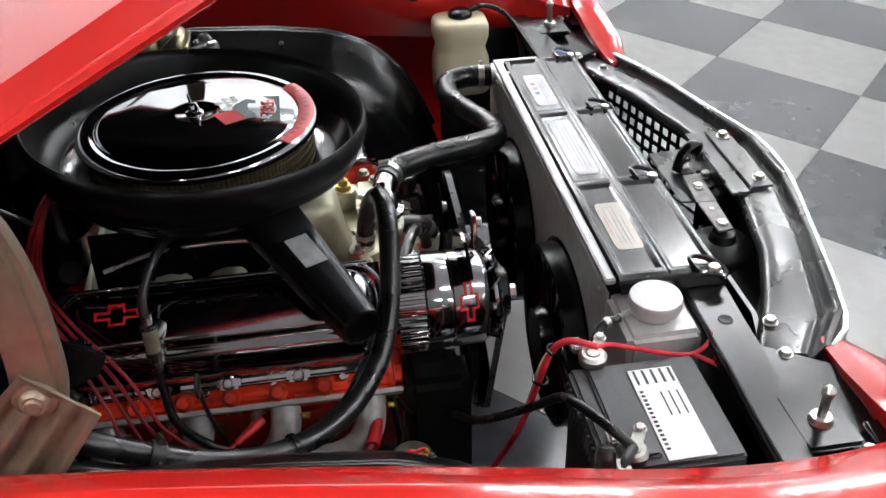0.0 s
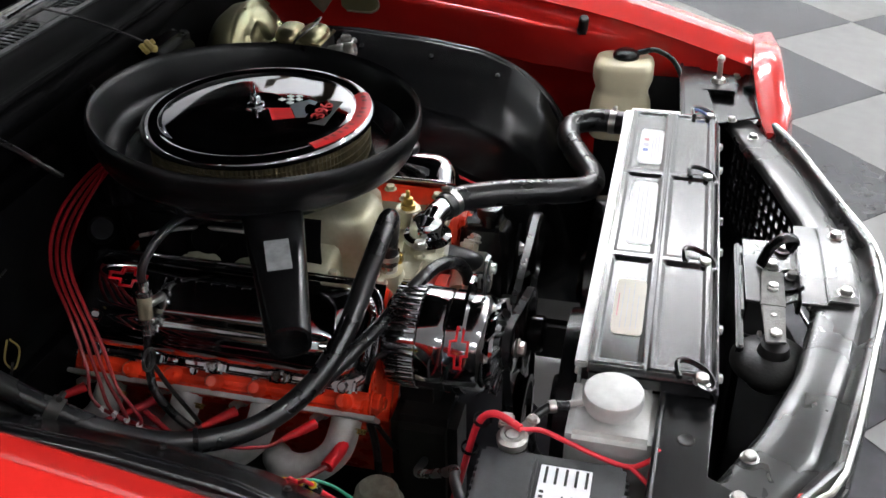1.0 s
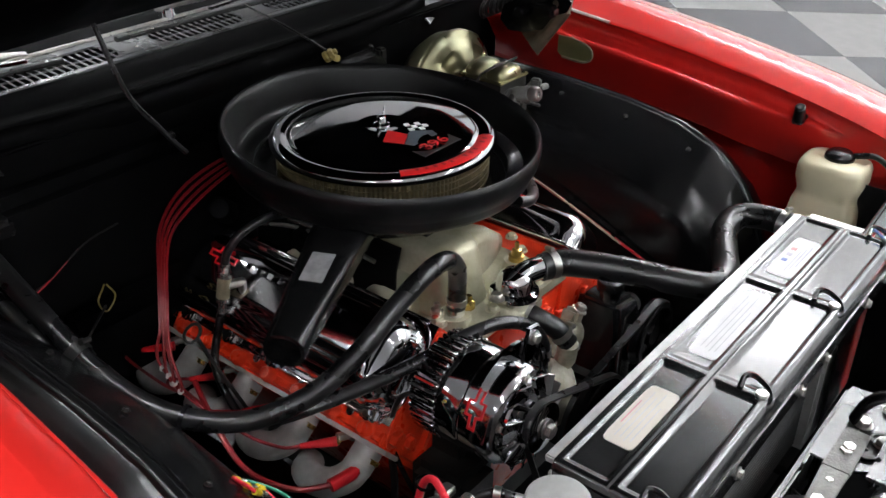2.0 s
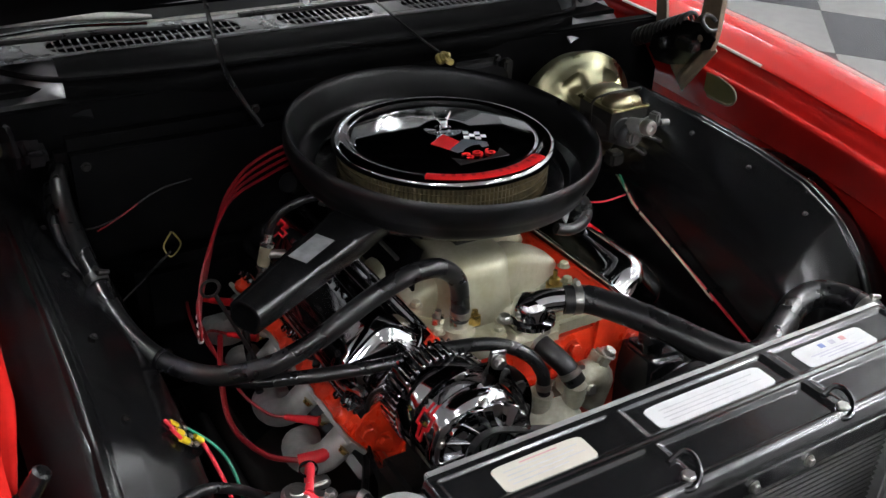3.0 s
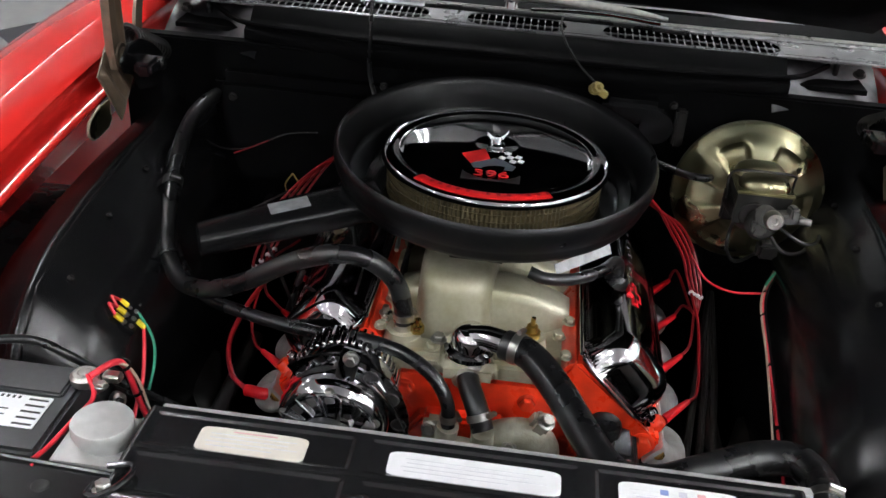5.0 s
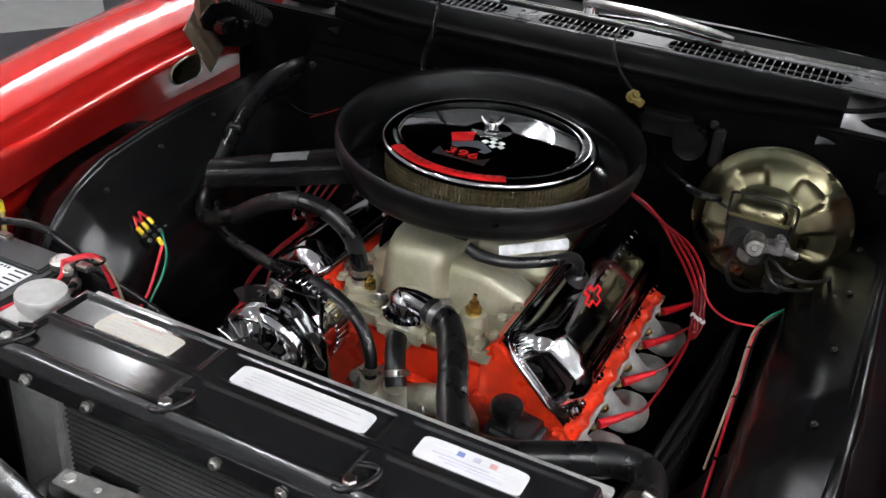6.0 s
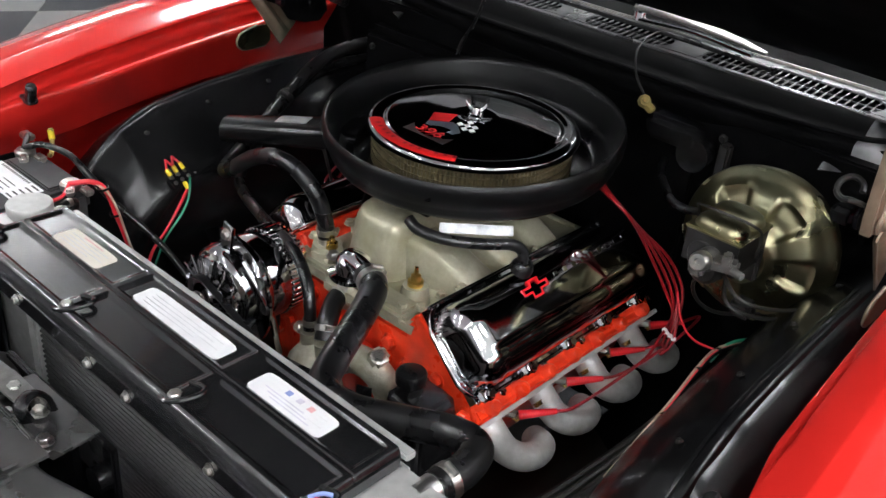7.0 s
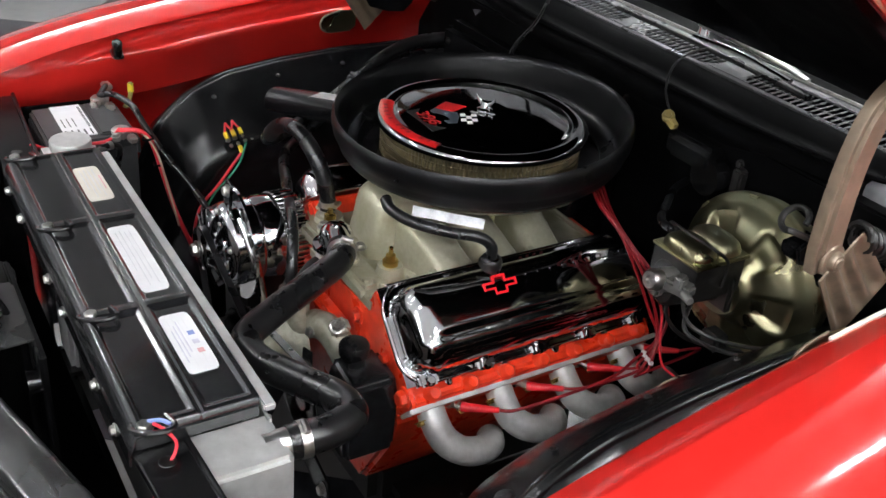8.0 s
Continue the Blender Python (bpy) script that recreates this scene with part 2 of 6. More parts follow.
def tube(points, r, seg=12, steps=8, bm=None, radius=None, flat=1.0):
    """A smooth hose or wire through the points; radius(u) scales it along the way."""
    bm = bm or bmesh.new()
    path = curve_points(points, steps)
    n = len(path)
    up = None
    rings = []
    for i, p in enumerate(path):
        d = (path[min(i + 1, n - 1)] - path[max(i - 1, 0)]).normalized()
        if up is None:
            up = d.cross(Vector((0, 0, 1)))
            if up.length < 0.1:
                up = d.cross(Vector((1, 0, 0)))
            up.normalize()
        up = (up - d * up.dot(d)).normalized()
        side = d.cross(up)
        rr = r * (radius(i / (n - 1)) if radius else 1)
        rings.append([bm.verts.new(p + up * rr * math.cos(2 * math.pi * k / seg) + side * rr * flat * math.sin(2 * math.pi * k / seg)) for k in range(seg)])
    for a, b in zip(rings, rings[1:]):
        for k in range(seg):
            bm.faces.new((a[k], a[(k + 1) % seg], b[(k + 1) % seg], b[k]))
    bm.faces.new(rings[0][::-1])
    bm.faces.new(rings[-1])
    return bm


def loft(sections, bm=None, closed=True, caps=True):
    """Skin a row of rings with equal counts of points."""
    bm = bm or bmesh.new()
    rings = [[bm.verts.new(p) for p in s] for s in sections]
    n = len(rings[0])
    for a, b in zip(rings, rings[1:]):
        for k in range(n if closed else n - 1):
            bm.faces.new((a[k], a[(k + 1) % n], b[(k + 1) % n], b[k]))
    if caps and closed:
        bm.faces.new(rings[0][::-1])
        bm.faces.new(rings[-1])
    return bm


def slab(corners, thick, bm=None, bevel=0.0):
    """A plate: the outline of corners, thickened along its normal backwards."""
    bm = bm or bmesh.new()
    c = [Vector(p) for p in corners]
    n = Vector((0, 0, 0))
    for i in range(len(c)):
        n += (c[i] - c[0]).cross(c[(i + 1) % len(c)] - c[0])
    n.normalize()
    top = [bm.verts.new(p) for p in c]
    low = [bm.verts.new(p - n * thick) for p in c]
    faces = [bm.faces.new(top), bm.faces.new(low[::-1])]
    for i in range(len(c)):
        j = (i + 1) % len(c)
        faces.append(bm.faces.new((top[i], low[i], low[j], top[j])))
    if bevel:
        bmesh.ops.bevel(bm, geom=list({e for f in faces for e in f.edges}), offset=bevel, segments=2, affect="EDGES", clamp_overlap=True)
    return bm


def sheet(fn, nu, nv, thick=0.0015, bm=None):
    """A pressed panel: fn(u, v) in 0..1 gives its points; thickened downwards."""
    bm = bm or bmesh.new()
    grid = [[Vector(fn(i / nu, j / nv)) for j in range(nv + 1)] for i in range(nu + 1)]
    top = [[bm.verts.new(p) for p in row] for row in grid]
    for i in range(nu):
        for j in range(nv):
            bm.faces.new((top[i][j], top[i + 1][j], top[i + 1][j + 1], top[i][j + 1]))
    if thick:
        bmesh.ops.recalc_face_normals(bm, faces=bm.faces)
        bmesh.ops.solidify(bm, geom=bm.faces[:], thickness=thick)
    return bm


BOLT_MESH = {}


def bolt(parent, place, axis=(0, 0, 1), r=0.008, material=None, name="bolt"):
    """A flanged hexagon bolt head; all share one mesh for each finish."""
    material = material or M_STEEL
    if material.name not in BOLT_MESH:
        bm = lathe([(0, 0), (1.35, 0), (1.35, 0.12), (1.05, 0.22)], seg=18)
        lathe([(0.98, 0.15), (1.0, 0.85), (0.85, 1.0), (0, 1.0)], seg=6, bm=bm)
        me = bpy.data.meshes.new("bolt_head")
        bm.to_mesh(me)
        bm.free()
        me.materials.append(material)
        BOLT_MESH[material.name] = me
    ob = new(name, BOLT_MESH[material.name])
    ob.parent = parent
    if parent.type == "EMPTY":
        ob.matrix_parent_inverse = Matrix.Translation(parent.location).inverted()
    ob.matrix_basis = Matrix.Translation(place) @ turn_to(axis) @ Matrix.Scale(r, 4)
    return ob


def band(points, u, r, parent, material=None, wide=0.010, name="clamp", screw=True):
    """A worm-drive clamp round a hose at the share u of its way."""
    path = curve_points(points, 8)
    i = min(int(u * (len(path) - 1)), len(path) - 2)
    p, d = path[i], (path[i + 1] - path[i]).normalized()
    h = wide / 2
    bm = lathe([(r, -h), (r + 0.0016, -h), (r + 0.0016, h), (r, h), (r, -h)], p, d, 24)
    if screw:
        side = d.cross(Vector((0.3, 0.2, 1))).normalized()
        upw = side.cross(d).normalized()
        if upw.z < 0:
            upw = -upw
        rod(p + upw * (r + 0.004) - side * 0.009, p + upw * (r + 0.004) + side * 0.009, 0.004, seg=8, bm=bm)
    return part(name, bm, material or M_STEEL, parent)


def rounded(cx, cy, z, hx, hy, n=32, p=4.0):
    out = []
    for k in range(n):
        a = 2 * math.pi * k / n
        c, s = math.cos(a), math.sin(a)
        r = (abs(c) ** p + abs(s) ** p) ** (-1 / p)
        out.append((cx + hx * r * c, cy + hy * r * s, z))
    return out

# ---- the showroom ----
floor = tagged(part("floor", box((0, 0, -0.035), (26, 26, 0.06), bevel=0), M_GROUT), "chequered vinyl tile showroom floor, pale grey and dark", "floor", kind="structure")
# the unseen east wall is set near and white, to reflect light
for wname, c, s in (("wall_north", (0, 9.1, 2.1), (22, 0.2, 4.2)), ("wall_south", (0, -11.1, 2.1), (22, 0.2, 4.2)),
                    ("wall_east", (7.1, -1, 2.1), (0.2, 20, 4.2)), ("wall_west", (-11.1, -1, 2.1), (0.2, 20, 4.2))):
    tagged(part(wname, box(c, s, bevel=0), M_BRIGHT if wname == "wall_east" else M_WALL), "plain white wall, unseen, added as a reflector" if wname == "wall_east" else "plain grey painted showroom wall", "wall", kind="structure")
tagged(part("ceiling", box((0, -1, 4.3), (22.4, 20.4, 0.2), bevel=0), M_CEIL), "plain pale grey showroom ceiling", "ceiling", kind="structure")
# the -1.1 row is added, for glare on the passenger fender's inner slope
LAMPS = [(lx, ly) for lx in (-1.9, 1.9) for ly in (-8.6, -5.8, -3.0, -0.2)] + [(1.9, 2.6)] + [(-1.1, ly) for ly in (1.6, 2.9, 4.2)]
# the last two here are added to brighten the passenger fender and floor
LAMPS += [(-5.0, ly) for ly in (-5.8, -3.0)] + [(-4.0, 3.6), (-7.4, 2.4)]
# 5.4 column respaced and 3.7 column added, for glare on the radiator plate
LAMPS += [(5.4, ly) for ly in (-5.8, -4.6, -1.6, -0.2, 1.2)]
LAMPS += [(3.7, ly) for ly in (-5.8, -3.0, -0.2)]
for lx, ly in LAMPS:
    ly += 0.38
    lamp = thing("ceiling_lamp", (lx, ly, 4.2), "bright twin tube ceiling lamp in a white housing, some added for glare", "lamp", "ceiling lamps")
    part("housing", box((lx, ly, 4.175), (0.30, 1.30, 0.046), bevel=0.006), M_WHITE, lamp)
    for off in (-0.085, 0.085):
        part("tube", rod((lx + off, ly - 0.6, 4.125), (lx + off, ly + 0.6, 4.125), 0.019, seg=8), M_LAMP, lamp, "glowing white tube")


def lerp_table(table, v):
    if v <= table[0][0]:
        return table[0][1]
    for (a, p), (b, q) in zip(table, table[1:]):
        if v <= b:
            return p + (q - p) * (v - a) / (b - a)
    return table[-1][1]


SHOWROOM = set(scene.objects)


# ---- the car's body ----
body = thing("car_body", (0, 0.3, 0), "bright red car front with its hood raised", "car")


def edge_x(y):
    """Half the width between the fenders' inner edges, along the car."""
    return 0.713 - 0.03 * y - 0.5 * max(0.0, -0.4 - y) ** 2


def edge_z(y):
    return 0.964 + 0.117 * y - 0.10 * y * y + 0.2 * max(0.0, -0.6 - y) ** 2


WALL = [(0.050, -0.165), (0.036, -0.140), (0.020, -0.115), (0.004, -0.092), (-0.010, -0.072), (-0.0190, -0.059), (-0.0235, -0.052), (-0.0240, -0.048), (-0.0210, -0.0445), (-0.013, -0.0425), (0.006, -0.0410), (0.020, -0.038), (0.0255, -0.030), (0.0245, -0.018), (0.014, -0.008), (0.001, -0.0035), (-0.0005, -0.0018), (0.001, 0.0)]
FENDER = WALL + [(0.006, 0.0030), (0.026, 0.0150), (0.0460, 0.0265), (0.0480, 0.0273), (0.0505, 0.0277), (0.085, 0.0290), (0.115, 0.0255), (0.145, 0.0170), (0.175, -0.001), (0.198, -0.028), (0.212, -0.075), (0.224, -0.2), (0.227, -0.34), (0.20, -0.48), (0.17, -0.62)]


def fender(side):
    def f(u, v):
        y = -0.762 + 1.6 * u
        k = v * (len(FENDER) - 1)
        i = min(int(k), len(FENDER) - 2)
        dx = FENDER[i][0] + (FENDER[i + 1][0] - FENDER[i][0]) * (k - i)
        dz = FENDER[i][1] + (FENDER[i + 1][1] - FENDER[i][1]) * (k - i)
        if k < len(WALL) - 1:
            fold = max(0.0, min(1.0, (y + 0.50) / 0.22))
            dx = 0.010 * (1 - fold) + dx * fold if dz > -0.10 else dx
            dz *= 1 - 0.20 * max(0.0, min(1.0, (-0.30 - y) / 0.3)) + 0.02 * math.sin(9.0 * y)
        return (side * (edge_x(y) + dx), y, edge_z(y) + dz)
    ob = part("fender", sheet(f, 72, len(FENDER) - 1, 0.002), M_BODY, body, "glossy bright red fender", 60)
    nose = []
    for xi, yi, zi, xo, yo, zo, low in ((0.452, -0.790, 0.780, 0.448, -0.818, 0.776, 0.03), (0.475, -0.782, 0.786, 0.470, -0.824, 0.782, 0.05), (0.53, -0.774, 0.798, 0.53, -0.836, 0.800, 0.09),
                                        (0.60, -0.768, 0.815, 0.60, -0.826, 0.822, 0.13), (0.650, -0.764, 0.829, 0.66, -0.822, 0.836, 0.16), (0.70, -0.764, 0.838, 0.73, -0.818, 0.846, 0.18), (0.80, -0.764, 0.842, 0.83, -0.808, 0.840, 0.18), (0.868, -0.764, 0.80, 0.872, -0.80, 0.80, 0.16)):
        c = ((xi + xo) / 2, (yi + yo) / 2, (zi + zo) / 2 + 0.004)
        nose.append([(side * xi, yi, zi - 0.016), (side * xi, yi, zi), (side * (xi + 0.001), yi - 0.003, zi + 0.002), (side * c[0], c[1], c[2]), (side * xo, yo + 0.006, zo + 0.002), (side * xo, yo, zo - 0.004), (side * xo, yo - 0.004, zo - 0.02), (side * xo, yo - 0.012, zo - low), (side * xo, yo + 0.01, zo - low)])
    part("fender_extension", loft(nose), M_BODY, body, "red fender nose piece", 50)
    bump = rod((side * 0.716, -0.415, 0.858), (side * 0.694, -0.420, 0.894), 0.011, 0.010, edge=0.003)
    box((side * 0.725, -0.415, 0.858), (0.04, 0.020, 0.012), bevel=0.002, bm=bump)
    part("bumper_stop", bump, M_RUBBER, ob, "black rubber hood bumper")
    return ob


fender(-1)
fender(1)
# pale line along the rear of the driver fender's inner edge
edge = [(edge_x(0.005 + 0.40 * i / 12) + 0.001, 0.005 + 0.40 * i / 12, edge_z(0.005 + 0.40 * i / 12) + 0.0005) for i in range(13)]
part("fender_edge_trim", tube(edge, 0.0032, 8, 2), M_CREAM, body, "pale cream edge strip")

ARCH = [(-0.50, 0.40), (-0.455, 0.52), (-0.43, 0.60), (-0.40, 0.68), (-0.36, 0.745), (-0.30, 0.80), (-0.22, 0.832), (-0.10, 0.85), (0.05, 0.86), (0.34, 0.862)]
DOME = [(0.700, -0.040), (0.665, -0.016), (0.635, 0.0), (0.615, 0.001), (0.60, -0.010), (0.575, -0.028), (0.54, -0.062), (0.505, -0.11), (0.493, -0.18), (0.488, -0.26), (0.485, -0.36), (0.478, -0.46), (0.46, -0.56)]


def inner_fender(side):
    def f(u, v):
        y = -0.50 + 0.82 * u
        k = v * (len(DOME) - 1)
        i = min(int(k), len(DOME) - 2)
        x = DOME[i][0] + (DOME[i + 1][0] - DOME[i][0]) * (k - i)
        dz = DOME[i][1] + (DOME[i + 1][1] - DOME[i][1]) * (k - i)
        front = max(0.0, (-0.30 - y) / 0.2)
        x += 0.05 * front * front
        return (side * x, y, max(0.28, lerp_table(ARCH, y) + dz))
    ob = part("inner_fender", sheet(f, 52, 44, 0.002), M_BLACK, body, "satin black inner fender over the wheel", 70)
    rib = [(side * 0.626, -0.43 + 0.75 * i / 14, lerp_table(ARCH, -0.43 + 0.75 * i / 14) - 0.008) for i in range(15)]
    part("edge_bead", tube(rib, 0.0125, 14, 3), M_BLACK, ob, "rolled black crown of the inner fender")
    for yy in (-0.26, -0.12, 0.03, 0.18):
        bolt(ob, (side * 0.585, yy, lerp_table(ARCH, yy) - 0.018), (-side * 0.5, 0, 1), 0.004, M_DARK)
    return ob


inner_fender(-1)
inner_fender(1)

for s in (-1, 1):
    tyre = lathe([(0.19, -0.10), (0.30, -0.105), (0.325, -0.09), (0.335, -0.06), (0.335, 0.06), (0.325, 0.09), (0.30, 0.105), (0.19, 0.10)], (s * 0.78, 0.02, 0.417), (1, 0, 0), 48)
    tyre_ob = part("tyre", tyre, M_RUBBER, body, "black rubber tyre")
    part("rim", lathe([(0, 0.05), (0.06, 0.05), (0.16, 0.03), (0.19, 0.09), (0.195, 0.10), (0.185, -0.09), (0, -0.08)], (s * 0.78, 0.02, 0.417), (s, 0, 0), 40), M_STEEL, tyre_ob)

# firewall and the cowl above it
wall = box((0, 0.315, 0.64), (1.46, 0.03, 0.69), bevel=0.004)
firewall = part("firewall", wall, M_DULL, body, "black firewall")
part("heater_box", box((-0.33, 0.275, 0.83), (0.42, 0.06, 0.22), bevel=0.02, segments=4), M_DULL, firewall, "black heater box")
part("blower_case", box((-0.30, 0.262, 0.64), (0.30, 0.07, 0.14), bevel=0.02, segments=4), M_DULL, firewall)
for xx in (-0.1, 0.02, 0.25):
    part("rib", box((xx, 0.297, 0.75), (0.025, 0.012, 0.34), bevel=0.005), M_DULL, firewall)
for xx, zz in ((-0.22, 0.95), (0.02, 0.955), (0.30, 0.95), (-0.5, 0.9), (-0.12, 0.72), (0.2, 0.6)):
    bolt(firewall, (xx, 0.298 if xx > -0.2 else 0.243, zz), (0, -1, 0), 0.006, M_DARK)


def cowl_lip(u, v):
    x = -0.50 + 1.00 * u
    back = 0.085 * max(0.0, (abs(x) - 0.25) / 0.45) ** 1.5
    prof = [(0.300, 0.965), (0.292, 0.985), (0.296, 1.000), (0.315, 1.006), (0.340, 1.000), (0.356, 1.012), (0.372, 1.020), (0.385, 1.021)]
    k = v * (len(prof) - 1)
    i = min(int(k), len(prof) - 2)
    y = prof[i][0] + (prof[i + 1][0] - prof[i][0]) * (k - i)
    z = prof[i][1] + (prof[i + 1][1] - prof[i][1]) * (k - i)
    return (x, y + back * (1 - 0.6 * v), z + 0.010 * v - 0.02 * max(0.0, abs(x) - 0.5) / 0.2)


part("cowl_lip", sheet(cowl_lip, 60, 14, 0.002), M_DULL, body, "black cowl front edge", 60)
seal = [(x, 0.304 + 0.085 * max(0.0, (abs(x) - 0.25) / 0.45) ** 1.5, 1.011) for x in [-0.50 + 0.05 * i for i in range(21)]]
seal = [(-0.59, 0.440, 1.008), (-0.555, 0.395, 1.008), (-0.53, 0.362, 1.010)] + seal + [(0.53, 0.362, 1.010), (0.555, 0.395, 1.008), (0.59, 0.440, 1.008)]
part("cowl_seal", tube(seal, 0.005, 8, 3), M_DULL, body, "black rubber cowl seal")
GRILLES = ((-0.50, -0.17), (-0.095, 0.095), (0.165, 0.495))
cw = bmesh.new()
edges = [-0.72, -0.50, -0.17, -0.095, 0.095, 0.165, 0.495, 0.72]
box((0, 0.4000, 1.0295), (1.44, 0.014, 0.004), bevel=0.001, bm=cw)
for a, b in GRILLES:
    for ex, sg in ((a, 1), (b, -1)):
        for q in (-1, 1):
            slab([(ex, 0.4375 + q * 0.031, 1.0343 + q * 0.0022), (ex + sg * 0.022, 0.4375 + q * 0.031, 1.0343 + q * 0.0022), (ex + sg * 0.006, 0.4375 + q * 0.022, 1.0343 + q * 0.0015), (ex, 0.4375 + q * 0.008, 1.0343 + q * 0.0006)][::-sg * q], 0.003, cw)
box((0, 0.4790, 1.0375), (1.44, 0.022, 0.004), Matrix.Rotation(radians(8), 4, "X"), bevel=0.001, bm=cw)
for a, b in zip(edges[::2], edges[1::2]):
    box(((a + b) / 2, 0.4380, 1.0323), (b - a, 0.062, 0.004), Matrix.Rotation(radians(4), 4, "X"), bevel=0.001, bm=cw)
cowl = part("cowl_panel", cw, M_COWL, body, "satin grey-black cowl panel with air slots")
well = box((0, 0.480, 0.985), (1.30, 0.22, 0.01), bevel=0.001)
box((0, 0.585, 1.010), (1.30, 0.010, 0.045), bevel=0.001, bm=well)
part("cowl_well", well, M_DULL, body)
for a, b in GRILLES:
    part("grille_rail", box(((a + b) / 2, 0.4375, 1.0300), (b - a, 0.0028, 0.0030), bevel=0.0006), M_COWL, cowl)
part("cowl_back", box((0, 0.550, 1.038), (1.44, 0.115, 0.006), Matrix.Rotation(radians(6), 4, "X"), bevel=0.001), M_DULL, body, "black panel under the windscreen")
SLAT = None
for a, b in GRILLES:
    n = int((b - a) / 0.0135)
    for i in range(1, n):
        if SLAT is None:
            ob = part("slat", box((0, 0.4375, 1.0325), (0.0026, 0.060, 0.0030), Matrix.Rotation(radians(4), 4, "X"), bevel=0.0006, segments=1), M_COWL, cowl)
            SLAT = ob.data
        else:
            ob = new("slat", SLAT)
            ob.parent = cowl
        ob.location = (a + (b - a) * i / n, 0, 0)

for s in (-1, 1):
    front_p = slab([(s * 0.665, -0.46, 0.79), (s * 0.665, -0.66, 0.79), (s * 0.665, -0.66, 0.28), (s * 0.665, -0.46, 0.28)][::-s], 0.003)
    part("inner_fender_front", front_p, M_BLACK, body, "black inner fender front panel")
    def end_plate(u, v, s=s):
        x = 0.47 + 0.215 * u
        y = 0.285 + 0.10 * u + (0.150 - 0.035 * u) * v
        dip = 0.010 * math.sin(7.0 * u + 2.0 * v) * v * (1 - v) + 0.004 * math.sin(11.0 * u)
        return (s * x, y, 0.962 + 0.058 * v ** 0.8 - 0.012 * u + dip)
    ends = part("cowl_end", sheet(end_plate, 24, 16, 0.003), M_GLARE, body, "black cowl end plate with pale glare painted in patches", 60)
    bolt(ends, (s * 0.645, 0.425, 1.001), (0, -0.4, 1), 0.009, M_DARK)
    # black sheet added so the gap beside the radiator looks dark
    splash = slab([(s * 0.50, -0.66, 0.785), (s * 0.50, -0.80, 0.770), (s * 0.50, -0.80, 0.35), (s * 0.50, -0.66, 0.35)][::-s], 0.004)
    part("splash_panel", splash, M_BLACK, body)

# windscreen and wipers behind the cowl
part("windscreen", slab([(-0.66, 0.60, 1.045), (0.66, 0.60, 1.045), (0.56, 1.15, 1.50), (-0.56, 1.15, 1.50)], 0.006), M_GLASS, body, "dark windscreen glass")
part("windscreen_trim", tube([(-0.68, 0.592, 1.040), (-0.3, 0.575, 1.043), (0.3, 0.575, 1.043), (0.68, 0.592, 1.040)], 0.008, 8), M_CHROME, body, "bright windscreen trim")
for tx in (0.045, -0.56):
    arm = bmesh.new()
    secs = []
    for px, py, pz, w, h in ((tx - 0.075, 0.505, 1.062, 0.026, 0.010), (tx - 0.045, 0.492, 1.070, 0.034, 0.013), (tx + 0.02, 0.474, 1.074, 0.032, 0.012), (tx + 0.10, 0.458, 1.074, 0.027, 0.010), (tx + 0.18, 0.444, 1.071, 0.019, 0.008), (tx + 0.235, 0.434, 1.067, 0.010, 0.004)):
        secs.append([(px, py + 0.55 * w * math.cos(2 * math.pi * k / 16), pz + 0.8 * h * math.sin(2 * math.pi * k / 16)) for k in range(16)])
    wiper = part("wiper_arm", loft(secs, arm), M_STEEL, body, "bright metal wiper arm", 60)
    part("wiper_pivot", rod((tx - 0.06, 0.50, 1.035), (tx - 0.06, 0.50, 1.080), 0.017, 0.013, edge=0.003), M_CHROME, wiper)
    part("wiper_bridge", tube([(tx - 0.02, 0.428, 1.063), (tx + 0.10, 0.420, 1.070), (tx + 0.22, 0.410, 1.064)], 0.006, 8, flat=0.6), M_CHROME, wiper, "bright blade carrier")
    part("wiper_blade", tube([(tx - 0.22, 0.420, 1.056), (tx, 0.412, 1.058), (tx + 0.15, 0.403, 1.058), (tx + 0.272, 0.398, 1.055)], 0.0075, 8, flat=0.7), M_RUBBER, wiper, "black wiper blade")
part("cowl_rear_strip", box((0, 0.488, 1.0425), (1.40, 0.008, 0.006), bevel=0.002), M_STEEL, body, "bright strip along the cowl")
for s in (-1, 1):
    post = rod((s * 0.603, 0.432, 0.985), (s * 0.603, 0.432, 1.022), 0.006, seg=12)
    lathe([(0, 0.008), (0.012, 0.007), (0.014, 0.002), (0.014, -0.004), (0.006, -0.006)], (s * 0.603, 0.432, 1.022), (0, 0, 1), 20, post)
    part("cowl_bumper", post, M_RUBBER, body, "black rubber cowl bumper")
# plates added to keep the gaps between the headers dark
for s in (-1, 1):
    arm = slab([(s * 0.16, -0.22, 0.295), (s * 0.50, -0.10, 0.285), (s * 0.50, 0.06, 0.285), (s * 0.16, 0.24, 0.295)][::-s], 0.03, None, 0.008)
    part("lower_control_arm", arm, M_DARK, body, "dark plate added to hide the floor below the headers")

# raised hood
HOOD_M = Matrix.Translation((0, 0.375, 1.108)) @ Matrix.Rotation(radians(-30), 4, "X")


